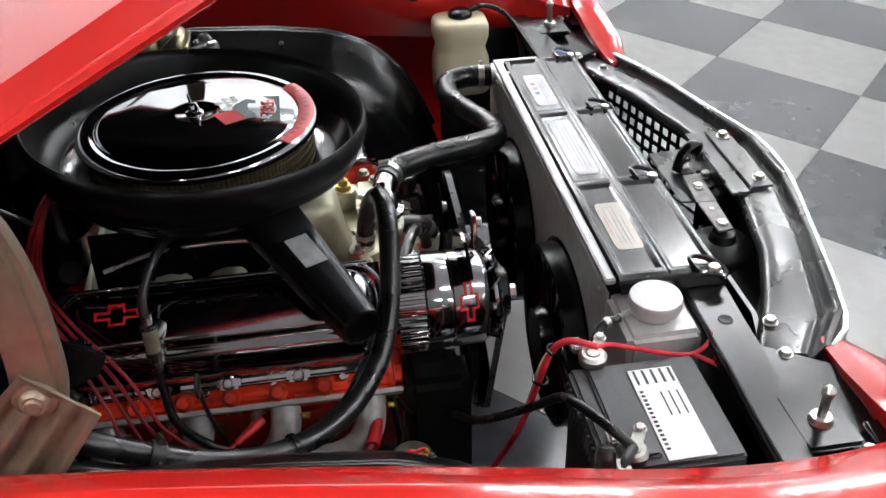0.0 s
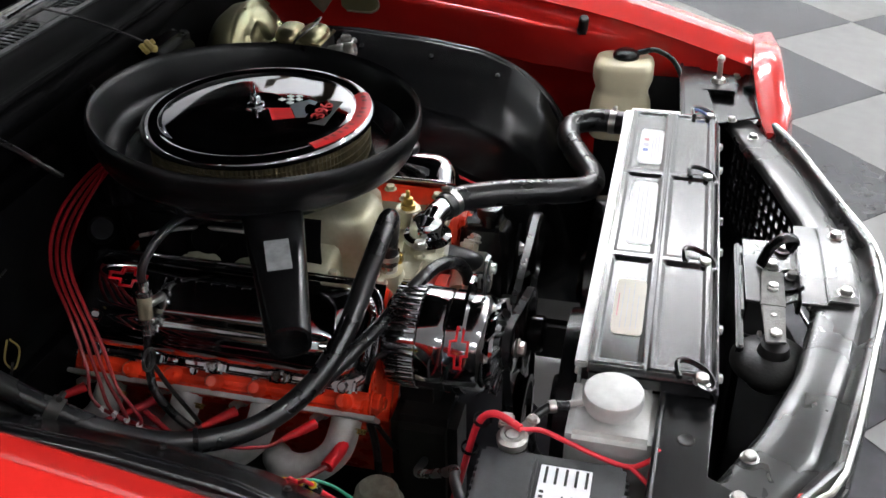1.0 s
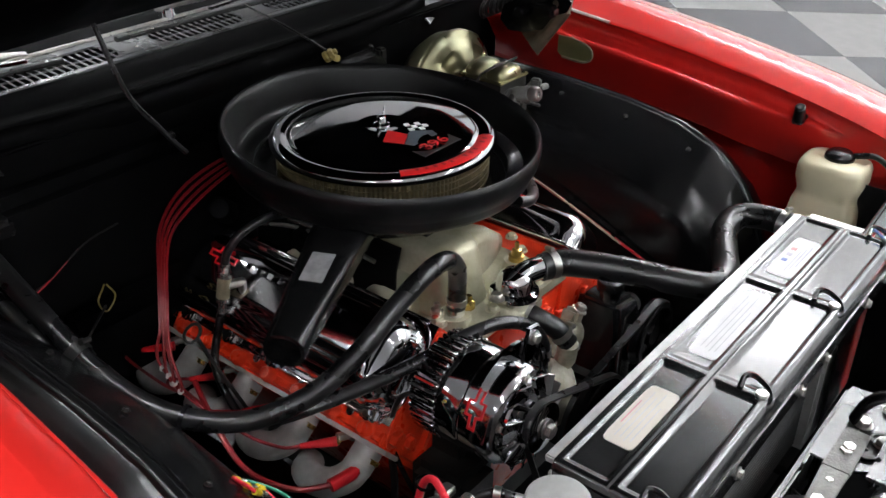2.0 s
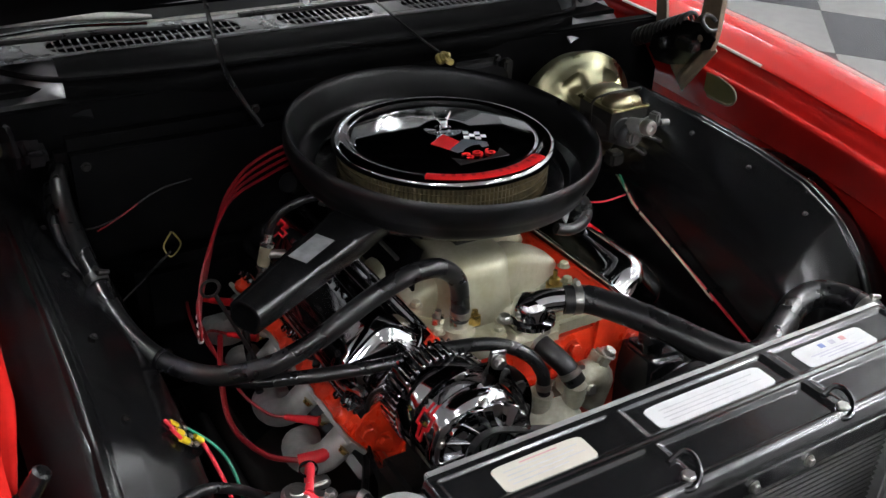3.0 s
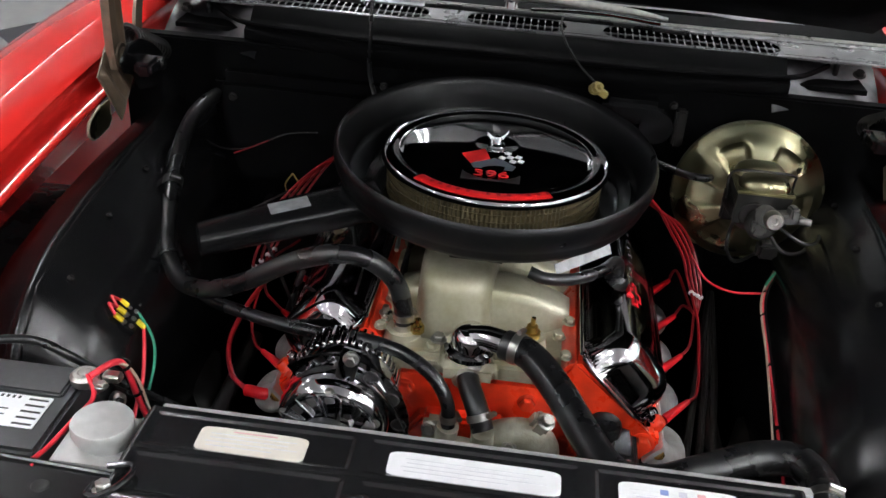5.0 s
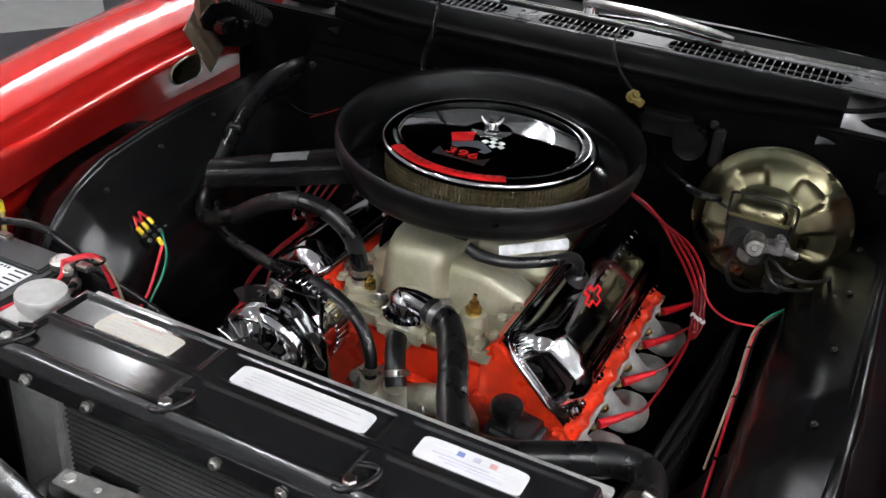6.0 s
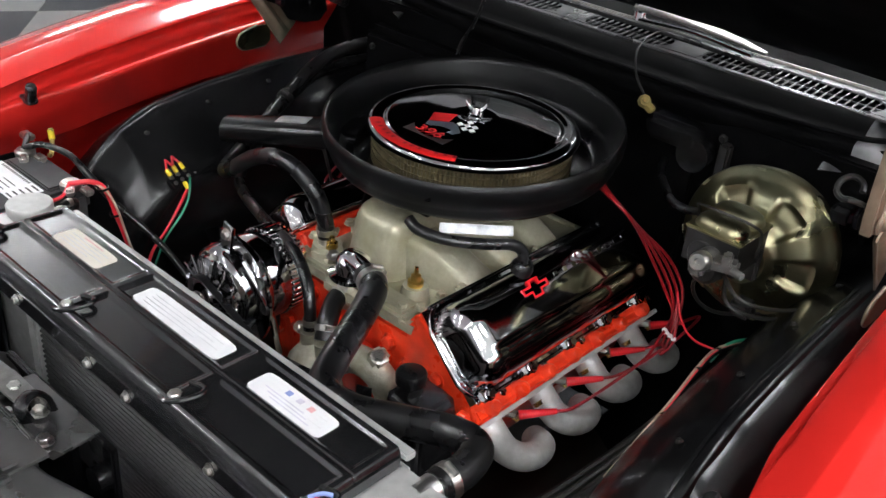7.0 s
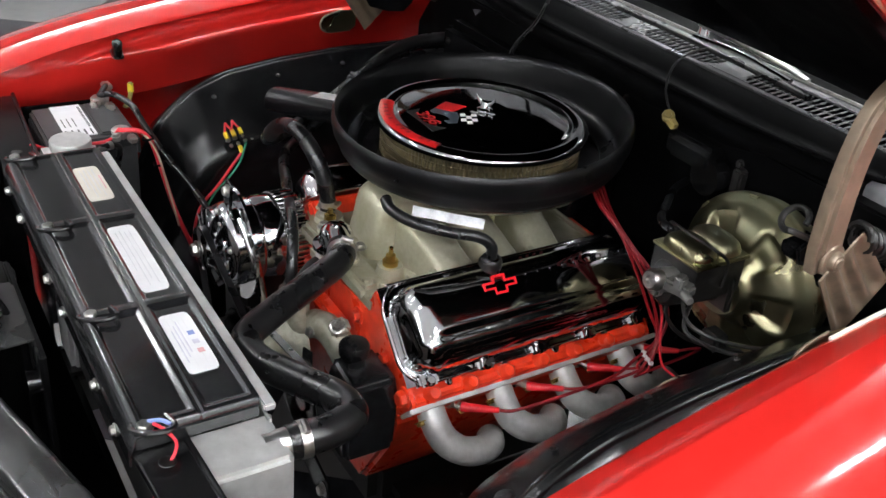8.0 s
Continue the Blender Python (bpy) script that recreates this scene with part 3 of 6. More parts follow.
def hood_skin(u, v):
    a, t = -1 + 2 * u, v
    half = 0.665 + 0.065 * min(1, t * 1.4) - 0.02 * max(0, t - 0.8) / 0.2
    x = a * half
    crown = 0.028 * (1 - a * a) + 0.03 * max(0.0, 1 - (a / 0.34) ** 2) ** 0.5 * min(1.0, t * 3)
    drop = -0.028 if abs(a) > 0.985 else 0.0
    return HOOD_M @ Vector((x, -1.28 * t - 0.04 * (1 - a * a), 0.012 + crown + drop))


hood = part("hood", sheet(hood_skin, 80, 24, 0.002), M_BODY, body, "glossy bright red raised hood", 40)
under = bmesh.new()


def hood_liner(u, v):
    a, t = -0.93 + 1.86 * u, 0.02 + 0.95 * v
    half = 0.665 + 0.065 * min(1, t * 1.4)
    ribs = 0.012 if (abs(abs(a) - 0.45) < 0.07 or v < 0.08 or v > 0.92 or abs(a) > 0.84) else 0.0
    return HOOD_M @ Vector((a * half, -1.28 * t, -0.004 - ribs + 0.016 * (1 - a * a) - 0.006 * max(0.0, 1 - v / 0.10)))


part("hood_liner", sheet(hood_liner, 60, 30, 0.002, under), M_DULL, hood, "dull black pressed hood underside")
for s in (-1, 1):
    rail = [HOOD_M @ Vector((s * (0.655 + 0.065 * min(1, t * 1.4)), -1.28 * t, -0.012)) for t in (0.02, 0.2, 0.4, 0.6, 0.8, 0.97)]
    part("hood_flange", tube(rail, 0.012, 8, 4, flat=0.6), M_BODY, hood)


part("hood_rear_seal", tube([HOOD_M @ Vector((x, 0.006 - 0.04 * (1 - (x / 0.665) ** 2), 0.016 + 0.028 * (1 - (x / 0.665) ** 2))) for x in (-0.66, -0.45, -0.25, 0.0, 0.25, 0.45, 0.66)], 0.016, 10, 6), M_DULL, hood, "black rubber seal on the hood's rear edge")


# hood hinges: two arms, a folded base plate and a coil spring
def hinge(side):
    x = side * (0.648 if side < 0 else 0.632)
    dy = 0.0 if side < 0 else -0.022
    # folded base plate with pressed channels running back and down from the pivot
    def plate(u, v):
        along = Vector((0, 0.70, -0.714))
        across = Vector((0, -0.714, -0.70))
        ridge = 0.5 - 0.5 * math.cos(2 * math.pi * 3 * min(1.0, max(0.0, (v - 0.04) / 0.92)))
        p = Vector((x + side * 0.014, 0.112 + (0.0 if side < 0 else 0.012), 1.052)) + along * (0.125 * u) + across * (0.012 + (0.080 + 0.02 * u) * v)
        p.x -= side * 0.009 * ridge * min(1.0, u * 7) * min(1.0, (1 - u) * 6)
        return p
    h = part("hood_hinge", sheet(plate, 16, 30, 0.003), M_HINGE, body, "brown plated steel hood hinge with a curved arm", 60)
    pts = curve_points([(x, 0.100, 0.998), (x, 0.094, 1.025), (x, 0.092, 1.060), (x, 0.092, 1.105), (x, 0.096, 1.150), (x, 0.110, 1.195), (x, 0.145, 1.225)], 5)
    pts = [p + Vector((0, dy, 0)) for p in pts]
    secs = []
    for i, p in enumerate(pts):
        d = (pts[min(i + 1, len(pts) - 1)] - pts[max(0, i - 1)]).normalized()
        w = Vector((1, 0, 0)).cross(d).normalized()
        wd = 0.0245 - 0.003 * i / len(pts)
        prof = [(1.0, -0.010), (1.0, 0.002), (0.94, 0.004), (0.66, 0.004), (0.58, 0.009), (-0.58, 0.009), (-0.66, 0.004), (-0.94, 0.004), (-1.0, 0.002), (-1.0, -0.010), (-0.92, -0.010), (-0.90, 0.0), (0.90, 0.0), (0.92, -0.010)]
        secs.append([p + w * (wd * q) + Vector((side * e, 0, 0)) for q, e in prof])
    part("front_arm", loft(secs), M_HINGE, h, "curved brown channel arm", 40)
    rear = bmesh.new()
    pts = curve_points([(x + side * 0.012, 0.21, 0.955), (x + side * 0.012, 0.225, 1.05), (x + side * 0.012, 0.27, 1.12)], 5)
    loft([[p + Vector((0.003, 0.015, 0)), p + Vector((0.003, -0.015, 0)), p + Vector((-0.003, -0.015, 0)), p + Vector((-0.003, 0.015, 0))] for p in pts], rear)
    part("rear_arm", rear, M_HINGE, h)
    riv = [(0, 0.013), (0.006, 0.013), (0.008, 0.011), (0.010, 0.011), (0.0125, 0.008), (0.0135, 0.004), (0.019, 0.003), (0.021, 0.0), (0, -0.012)]
    part("pivot", lathe(riv, (x + side * 0.008, 0.098 + dy, 1.012), (side, 0, 0), 28), M_HINGE, h, "large brown pivot rivet")
    part("pivot", lathe(riv, (x - side * 0.008, 0.098 + dy, 1.012), (-side, 0, 0), 28), M_HINGE, h, "large brown pivot rivet")
    coil = [(x + side * 0.017 * math.cos(a), 0.150 + dy + 0.14 * a / 75, 1.030 - 0.07 * a / 75 + 0.017 * math.sin(a)) for a in [k * 0.5 for k in range(150)]]
    part("spring", tube(coil, 0.0044, 6, 1), M_DARK, h, "dark coil spring")
    hook = [(side * (0.597 + 0.016 * math.cos(a)), 0.045 + 0.012 * math.sin(a), 1.052 + 0.012 * math.sin(a)) for a in [k * math.pi / 6 for k in range(11)]] + [(side * 0.615, 0.06, 1.03), (side * 0.632, 0.085, 1.015)]
    # link blackened and enlarged to put shade on the hinge's inner side
    link = [(side * 0.612, y, z) for y, z in ((0.040, 1.020), (0.075, 1.040), (0.120, 1.036), (0.170, 1.012), (0.205, 0.985), (0.212, 0.955), (0.190, 0.935), (0.150, 0.938), (0.105, 0.952), (0.085, 0.985), (0.050, 0.998))]
    arms = slab(link[::side], 0.006, None, 0.0015)
    box((side * 0.590, 0.085, 1.002), (0.030, 0.050, 0.024), bevel=0.006, bm=arms)
    rod((side * 0.585, 0.150, 0.985), (side * 0.63, 0.150, 0.985), 0.012, edge=0.003, bm=arms)
    part("inner_link", arms, M_BLACK, h, "inner hinge link, blackened for the shade under the hood")
    lobe = [Vector((side * 0.672, y, z - 0.006)) for y, z in ((0.10, 0.935), (0.10, 0.899), (0.088, 0.890), (0.044, 0.888), (0.028, 0.891), (0.018, 0.899), (0.016, 0.910), (0.022, 0.921), (0.036, 0.928), (0.068, 0.935))]
    foot = part("fender_bracket", slab(lobe, 0.003), M_GOLD, h, "olive gold plated bracket on the fender")
    part("rim", tube(lobe[2:], 0.0026, 8, 4), M_HINGE, foot)
    if side > 0:
        part("hook", tube(hook, 0.0042, 8, 3), M_DARK, h, "bent wire spring hook")
    return h


hinge(-1)
hinge(1)

# front header panel, a V in plan
INNER = [(0.52, -0.715), (0.40, -0.745), (0.30, -0.775), (0.12, -0.825), (0.0, -0.838), (-0.12, -0.825), (-0.25, -0.797), (-0.36, -0.752), (-0.46, -0.695)]
OUTER = [(0.52, -0.790), (0.42, -0.826), (0.33, -0.850), (0.18, -0.890), (0.06, -0.924), (-0.06, -0.924), (-0.20, -0.893), (-0.42, -0.838), (-0.48, -0.790)]
HDR = [(0.0, 0.772), (0.02, 0.779), (0.08, 0.785), (0.30, 0.788), (0.60, 0.787), (0.70, 0.785), (0.76, 0.779), (0.82, 0.785), (0.90, 0.799), (0.97, 0.801), (1.0, 0.795), (1.01, 0.770)]


def header(u, v):
    k = u * (len(INNER) - 1)
    i = min(int(k), len(INNER) - 2)
    a, b = Vector(INNER[i]).lerp(Vector(INNER[i + 1]), k - i), Vector(OUTER[i]).lerp(Vector(OUTER[i + 1]), k - i)
    k = v * (len(HDR) - 1)
    i = min(int(k), len(HDR) - 2)
    s = HDR[i][0] + (HDR[i + 1][0] - HDR[i][0]) * (k - i)
    z = HDR[i][1] + (HDR[i + 1][1] - HDR[i][1]) * (k - i)
    p = a.lerp(b, s)
    return (p.x, p.y, z - 0.012 * max(0.0, abs(p.x) - 0.3) / 0.2)


hdr = part("header_panel", sheet(header, 64, 33, 0.002), M_FRONT, body, "worn satin black header panel behind the grille", 50)
for bx, by in ((0.063, -0.872), (-0.064, -0.873), (-0.41, -0.74), (0.43, -0.765)):
    bolt(hdr, (bx, by, 0.787 - 0.012 * max(0.0, abs(bx) - 0.3) / 0.2), (0, 0, 1), 0.0078)
part("header_lip", tube([(x, y - 0.001, 0.797 - 0.012 * max(0.0, abs(x) - 0.3) / 0.2) for x, y in OUTER], 0.004, 8, 3), M_STEEL, hdr, "bright steel front edge")
lower = bmesh.new()
for (ax, ay), (bx, by) in zip(OUTER[3:], OUTER[4:]):
    slab([(ax, ay, 0.775), (ax, ay, 0.50), (bx, by, 0.50), (bx, by, 0.775)], 0.004, lower)
part("grille_back", lower, M_DARK, body, "dark grille backing")
for k in range(9):
    z = 0.76 - 0.028 * k
    part("grille_bar", tube([(x, y - 0.006, z) for x, y in OUTER], 0.004, 6, 2), M_FRONT, body)

# corner plates with hood pins, and the radiator support either side
for s in (-1, 1):
    plate = slab([(s * 0.45, -0.680, 0.790), (s * 0.73, -0.66, 0.796), (s * 0.73, -0.83, 0.795), (s * 0.53, -0.81, 0.785), (s * 0.47, -0.715, 0.788)][::-s], 0.004, None, 0.001)
    box((s * 0.615, -0.70, 0.803), (0.09, 0.07, 0.010), bevel=0.004, bm=plate)
    box((s * 0.665, -0.775, 0.797), (0.09, 0.05, 0.008), bevel=0.003, bm=plate)
    cp = part("corner_plate", plate, M_BLACK, body, "worn black corner plate")
    pin = bmesh.new()
    rod((s * 0.618, -0.700, 0.805), (s * 0.618, -0.700, 0.815), 0.016, 0.012, bm=pin)
    rod((s * 0.618, -0.700, 0.812), (s * 0.621, -0.699, 0.850), 0.0055, 0.0055, bm=pin)
    lathe([(0.0055, 0), (0.008, 0.002), (0.008, 0.008), (0.004, 0.013), (0, 0.014)], (s * 0.621, -0.699, 0.848), (0, 0, 1), 16, pin)
    part("hood_pin", pin, M_STEEL, cp, "threaded steel hood stop")
    bolt(cp, (s * 0.482, -0.726, 0.787), r=0.0075)
    bolt(cp, (s * 0.665, -0.735, 0.80), r=0.007)
    tie = slab([(s * 0.345, -0.636, 0.806), (s * 0.69, -0.622, 0.808), (s * 0.69, -0.666, 0.808), (s * 0.50, -0.690, 0.806), (s * 0.345, -0.700, 0.806)][::-s], 0.018, None, 0.004)
    rod((s * 0.345, -0.640, 0.806), (s * 0.69, -0.626, 0.809), 0.004, seg=8, bm=tie)
    tie_ob = part("support_bar", tie, M_BLACK, body, "gloss black radiator support bar")
    # dark disc in place of an open hole, its shade in the colour
    part("bar_hole", lathe([(0, 0.0005), (0.006, 0.0005), (0.007, 0.0012), (0.009, 0.0012), (0.010, 0)], (s * 0.425, -0.668, 0.8065), (0, 0, 1), 20), M_DARK, tie_ob)
    panel = slab([(s * 0.40, -0.655, 0.79), (s * 0.40, -0.655, 0.30), (s * 0.70, -0.655, 0.30), (s * 0.70, -0.655, 0.79)][::s], 0.006, None, 0.001)
    part("support_panel", panel, M_BLACK, body)
lowbar = box((0, -0.655, 0.36), (0.86, 0.05, 0.06), bevel=0.008)
part("lower_support", lowbar, M_BLACK, body)
# black sheet added to darken the gap in front of the radiator
part("undertray", slab([(-0.50, -0.665, 0.50), (-0.50, -0.79, 0.50), (-0.06, -0.915, 0.50), (0.06, -0.915, 0.50), (0.50, -0.79, 0.50), (0.50, -0.665, 0.50)], 0.004), M_DULL, body, "unseen black undertray, added to darken the gap below the header")
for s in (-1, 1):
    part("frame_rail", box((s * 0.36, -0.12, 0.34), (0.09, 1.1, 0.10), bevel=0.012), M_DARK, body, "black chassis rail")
# black sheets added so the bay's underside reads dark, not as floor
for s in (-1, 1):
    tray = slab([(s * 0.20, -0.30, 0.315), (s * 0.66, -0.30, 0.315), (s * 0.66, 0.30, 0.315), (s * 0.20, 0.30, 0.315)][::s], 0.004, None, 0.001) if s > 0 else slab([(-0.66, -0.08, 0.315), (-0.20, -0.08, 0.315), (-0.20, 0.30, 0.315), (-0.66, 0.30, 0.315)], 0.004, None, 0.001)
    part("underbody_panel", tray, M_DULL, body, "black sheet added to hide the bright floor under the engine")
part("crossmember", box((0, -0.10, 0.26), (0.66, 0.22, 0.10), bevel=0.02), M_DARK, body)
for s in (-1, 1):
    up = tube([(s * 0.40, -0.10, 0.40), (s * 0.46, -0.08, 0.46), (s * 0.50, 0.02, 0.48)], 0.03, 10, flat=0.5)
    rod((s * 0.415, -0.23, 0.50), (s * 0.415, 0.06, 0.50), 0.014, bm=up)
    rod((s * 0.40, -0.255, 0.525), (s * 0.43, -0.255, 0.525), 0.022, bm=up)
    part("control_arm", up, M_DARK, body, "dark upper control arm")

# ---- radiator, its top plate and what hangs on it ----
radiator = thing("radiator", (0.03, -0.58, 0.38), "aluminium crossflow radiator with a black fan shroud", "radiator")
part("core", box((0.03, -0.590, 0.595), (0.70, 0.05, 0.42), bevel=0.004), M_CORE, radiator)
def fin_sheet(u, v):
    k = int(round(v * 160)) % 4
    return (-0.335 + 0.73 * u, -0.6195 + (0.0030 if k in (1, 2) else -0.0030), 0.40 + 0.40 * v)


part("core_face", sheet(fin_sheet, 1, 160, 0), M_CORE, radiator, "grey ribbed radiator core face", 20)
tank_r = box((-0.388, -0.585, 0.595), (0.105, 0.100, 0.42), bevel=0.008)
tank = part("side_tank", tank_r, M_ALUSATIN, radiator, "brushed aluminium side tank")
tank_l = box((0.430, -0.590, 0.588), (0.085, 0.105, 0.43), bevel=0.006)
part("side_tank", tank_l, M_ALUSATIN, radiator, "brushed aluminium side tank")
part("hose_neck", lathe([(0.019, -0.02), (0.019, 0.03), (0.0205, 0.033), (0.019, 0.036)], (0.430, -0.54, 0.786), (0, 1, 0), 24), M_ALU, radiator)
cap = lathe([(0, -0.006), (0.028, -0.006), (0.0325, -0.004), (0.0350, 0.003), (0.0350, 0.0135), (0.0335, 0.016), (0.027, 0.0168), (0.0, 0.0160)], (-0.391, -0.584, 0.817), (0, 0, 1), 40)
part("filler_cap", cap, M_ALUSATIN, radiator, "machined aluminium filler cap")
part("filler_neck", rod((-0.387, -0.583, 0.800), (-0.387, -0.583, 0.815), 0.030, seg=32), M_ALU, radiator)
part("overflow_nipple", rod((-0.386, -0.555, 0.806), (-0.398, -0.525, 0.806), 0.0045, seg=10), M_STEEL, radiator)
strip = box((0.0325, -0.5405, 0.8215), (0.742, 0.015, 0.010), bevel=0.002)
part("rear_flange", strip, M_ALUSATIN, radiator, "bright aluminium rear flange")
shroud = box((0.0325, -0.539, 0.626), (0.735, 0.004, 0.35), bevel=0.001)
part("shroud", shroud, M_ALUSATIN, radiator, "aluminium shroud sheet")
for fx in (-0.150, 0.200):
    ring = lathe([(0.128, 0), (0.132, 0), (0.134, 0.030), (0.150, 0.032), (0.153, 0.003), (0.160, 0.0)], (fx, -0.536, 0.585), (0, 1, 0), 48)
    fan = part("electric_fan", ring, M_BLACK, radiator, "black electric fan ring")
    spokes = bmesh.new()
    lathe([(0, 0.03), (0.045, 0.03), (0.05, 0.02), (0.05, -0.005)], (fx, -0.518, 0.585), (0, 1, 0), 32, spokes)
    guard = part("fan_guard", spokes, M_BLACK, radiator)
    for k in range(24):
        a = 2 * math.pi * k / 24
        part("spoke", rod((fx + 0.04 * math.cos(a), -0.512, 0.585 + 0.04 * math.sin(a)), (fx + 0.142 * math.cos(a), -0.508, 0.585 + 0.142 * math.sin(a)), 0.0040, seg=6), M_BLACK, guard)
for zz in (0.79, 0.72, 0.66):
    for xx in (-0.31, 0.385):
        bolt(radiator, (xx, -0.537, zz), (0, 1, 0), 0.005)

plate_th = thing("radiator_top_plate", (0.02, -0.62, 0.83), "gloss black ribbed plate over the radiator with white labels", "radiator cover")
PX = (-0.347, -0.097, 0.154, 0.392)


def top_plate(u, v):
    x = -0.350 + 0.745 * u
    y = -0.549 - 0.151 * v
    edge = min(1.0, min(x + 0.350, 0.395 - x) / 0.004)
    cross = min(abs(x - PX[1]), abs(x - PX[2]))
    bay = 1.0
    if cross < 0.013:
        bay = max(0.0, (cross - 0.007) / 0.006)
    mid = abs(y + 0.6175)
    if mid < 0.012:
        bay = min(bay, max(0.0, (mid - 0.0055) / 0.0065))
    bay = min(bay, max(0.0, min(1.0, (-0.556 - y) / 0.004)), max(0.0, min(1.0, (y + 0.683) / 0.005)), max(0.0, min(1.0, (x + 0.338) / 0.005)), max(0.0, min(1.0, (0.383 - x) / 0.005)))
    groove = 0.004 if mid < 0.002 else 0.0
    z = 0.8335 - 0.0038 * bay - 0.4 * groove - 0.012 * (1 - edge)
    roll = max(0.0, (-0.686 - y) / 0.014)
    return (x, y, z - 0.020 * roll * roll)


top_plate_ob = part("plate", sheet(top_plate, 250, 96, 0.002), M_GLOSS, plate_th, "", 75)
part("front_lip", box((0.0225, -0.7005, 0.800), (0.745, 0.003, 0.028), bevel=0.001), M_GLOSS, plate_th)
part("end_lip", box((-0.3505, -0.622, 0.816), (0.003, 0.142, 0.016), bevel=0.001), M_GLOSS, plate_th)
part("end_lip", box((0.3955, -0.622, 0.816), (0.003, 0.142, 0.016), bevel=0.001), M_GLOSS, plate_th)
for cx in (-0.347, -0.096, 0.153, 0.388):
    loop = [(cx - 0.006, -0.655, 0.835), (cx + 0.018, -0.652, 0.838), (cx + 0.024, -0.664, 0.838), (cx + 0.014, -0.684, 0.835), (cx - 0.002, -0.694, 0.830), (cx - 0.014, -0.690, 0.828), (cx - 0.010, -0.676, 0.831)]
    clip = part("clip", tube(loop, 0.0036, 8), M_GLOSS, plate_th, "black loop clip")
    part("clip_tongue", box((cx + 0.002, -0.679, 0.829), (0.014, 0.030, 0.003), bevel=0.001), M_GLOSS, clip)
    bolt(clip, (cx, -0.681, 0.829), (0, 0, 1), 0.0085)
for bx in (-0.30, -0.2, -0.01, 0.08, 0.25, 0.34):
    bolt(plate_th, (bx, -0.7025, 0.798), (0, -1, 0), 0.006)


def label_plate(x0, x1, logos, paper):
    z = 0.8308
    ol = rounded((x0 + x1) / 2, -0.588, z, (x1 - x0) / 2, 0.020, 48, 9.0)
    lab = part("label", slab(ol, 0.001), paper, plate_th, "white printed warning label")
    lines = bmesh.new()
    for k in range(4):
        w = (x1 - x0) * (0.80, 0.72, 0.84, 0.6)[k]
        box(((x0 + x1) / 2 - (x1 - x0) * (0.0, 0.03, 0.0, 0.1)[k], -0.579 - 0.0065 * k, z + 0.0004), (w, 0.0011, 0.0004), bevel=0, bm=lines)
    part("print", lines, M_INK if not logos else M_LABEL, lab, "rows of fine grey print")
    if logos:
        for k, mm in enumerate((M_INKBLUE, M_PALEPRINT, M_PINKPRINT)):
            part("print_mark", box(((x0 + x1) / 2 + 0.004 + 0.020 * (k - 1), -0.579, z + 0.0006), (0.009, 0.008, 0.0006), bevel=0.0002), mm, lab)
        more = bmesh.new()
        for k in range(3):
            box(((x0 + x1) / 2 - 0.012 + 0.01 * k, -0.590 - 0.005 * k, z + 0.0004), (0.07, 0.0014, 0.0004), bevel=0, bm=more)
        part("print", more, M_PALEPRINT, lab)


label_plate(-0.279, -0.156, False, M_CREAM)
part("print_line", box((-0.217, -0.5735, 0.8312), (0.05, 0.0016, 0.0004), bevel=0), M_PINKPRINT, plate_th)
label_plate(-0.065, 0.125, False, M_LABEL)
label_plate(0.187, 0.318, True, M_LABEL)

part("clip_wire", tube([(0.392, -0.672, 0.837), (0.408, -0.662, 0.834), (0.418, -0.655, 0.818), (0.428, -0.675, 0.79), (0.435, -0.70, 0.74)], 0.0020, 8), M_CABLE, plate_th, "thin red wire")
part("clip_wire", tube([(0.386, -0.676, 0.837), (0.394, -0.664, 0.840), (0.402, -0.656, 0.838)], 0.0024, 8), M_INKBLUE, plate_th, "blue crimp sleeve")

overflow = thing("overflow_hose", (-0.41, -0.53, 0.70), "thin black rubber overflow hose on the filler neck", "hose")
part("hose", tube([(-0.396, -0.535, 0.806), (-0.404, -0.512, 0.806), (-0.42, -0.495, 0.79), (-0.425, -0.50, 0.755), (-0.41, -0.515, 0.72), (-0.40, -0.52, 0.66)], 0.0055, 10), M_RUBBER, overflow)
part("clamp", lathe([(0.006, -0.004), (0.0075, -0.004), (0.0075, 0.004), (0.006, 0.004)], (-0.402, -0.516, 0.806), (-0.4, 0.9, 0), 16), M_STEEL, overflow)

# hood latch, its bracket, and the horn
latch = thing("hood_latch", (0, -0.79, 0.70), "bare metal hood latch on a bracket behind the header panel", "latch")
lp = bmesh.new()
slab([(-0.075, -0.745, 0.766), (0.085, -0.742, 0.769), (0.090, -0.805, 0.769), (0.03, -0.825, 0.77), (-0.06, -0.822, 0.768), (-0.08, -0.79, 0.766)][::-1], 0.004, lp, 0.001)
box((0.0, -0.742, 0.72), (0.17, 0.004, 0.07), bevel=0.001, bm=lp)
part("latch_plate", lp, M_FRONT, latch, "bare steel latch plate", 30)
# rimmed dark disc, coloured as the shade inside a hole
part("catch_hole", lathe([(0.014, 0.0), (0.016, 0.002), (0.021, 0.002), (0.021, 0.0), (0.014, -0.002), (0, -0.003)], (-0.03, -0.796, 0.7705), (0, 0, 1), 24), M_DARK, latch)
hook = tube([(0.010, -0.766, 0.772), (0.016, -0.776, 0.799), (0.022, -0.792, 0.814), (0.032, -0.81, 0.809), (0.036, -0.805, 0.789)], 0.010, 10, flat=0.5)
part("catch_hook", hook, M_BLACK, latch, "black latch hook")
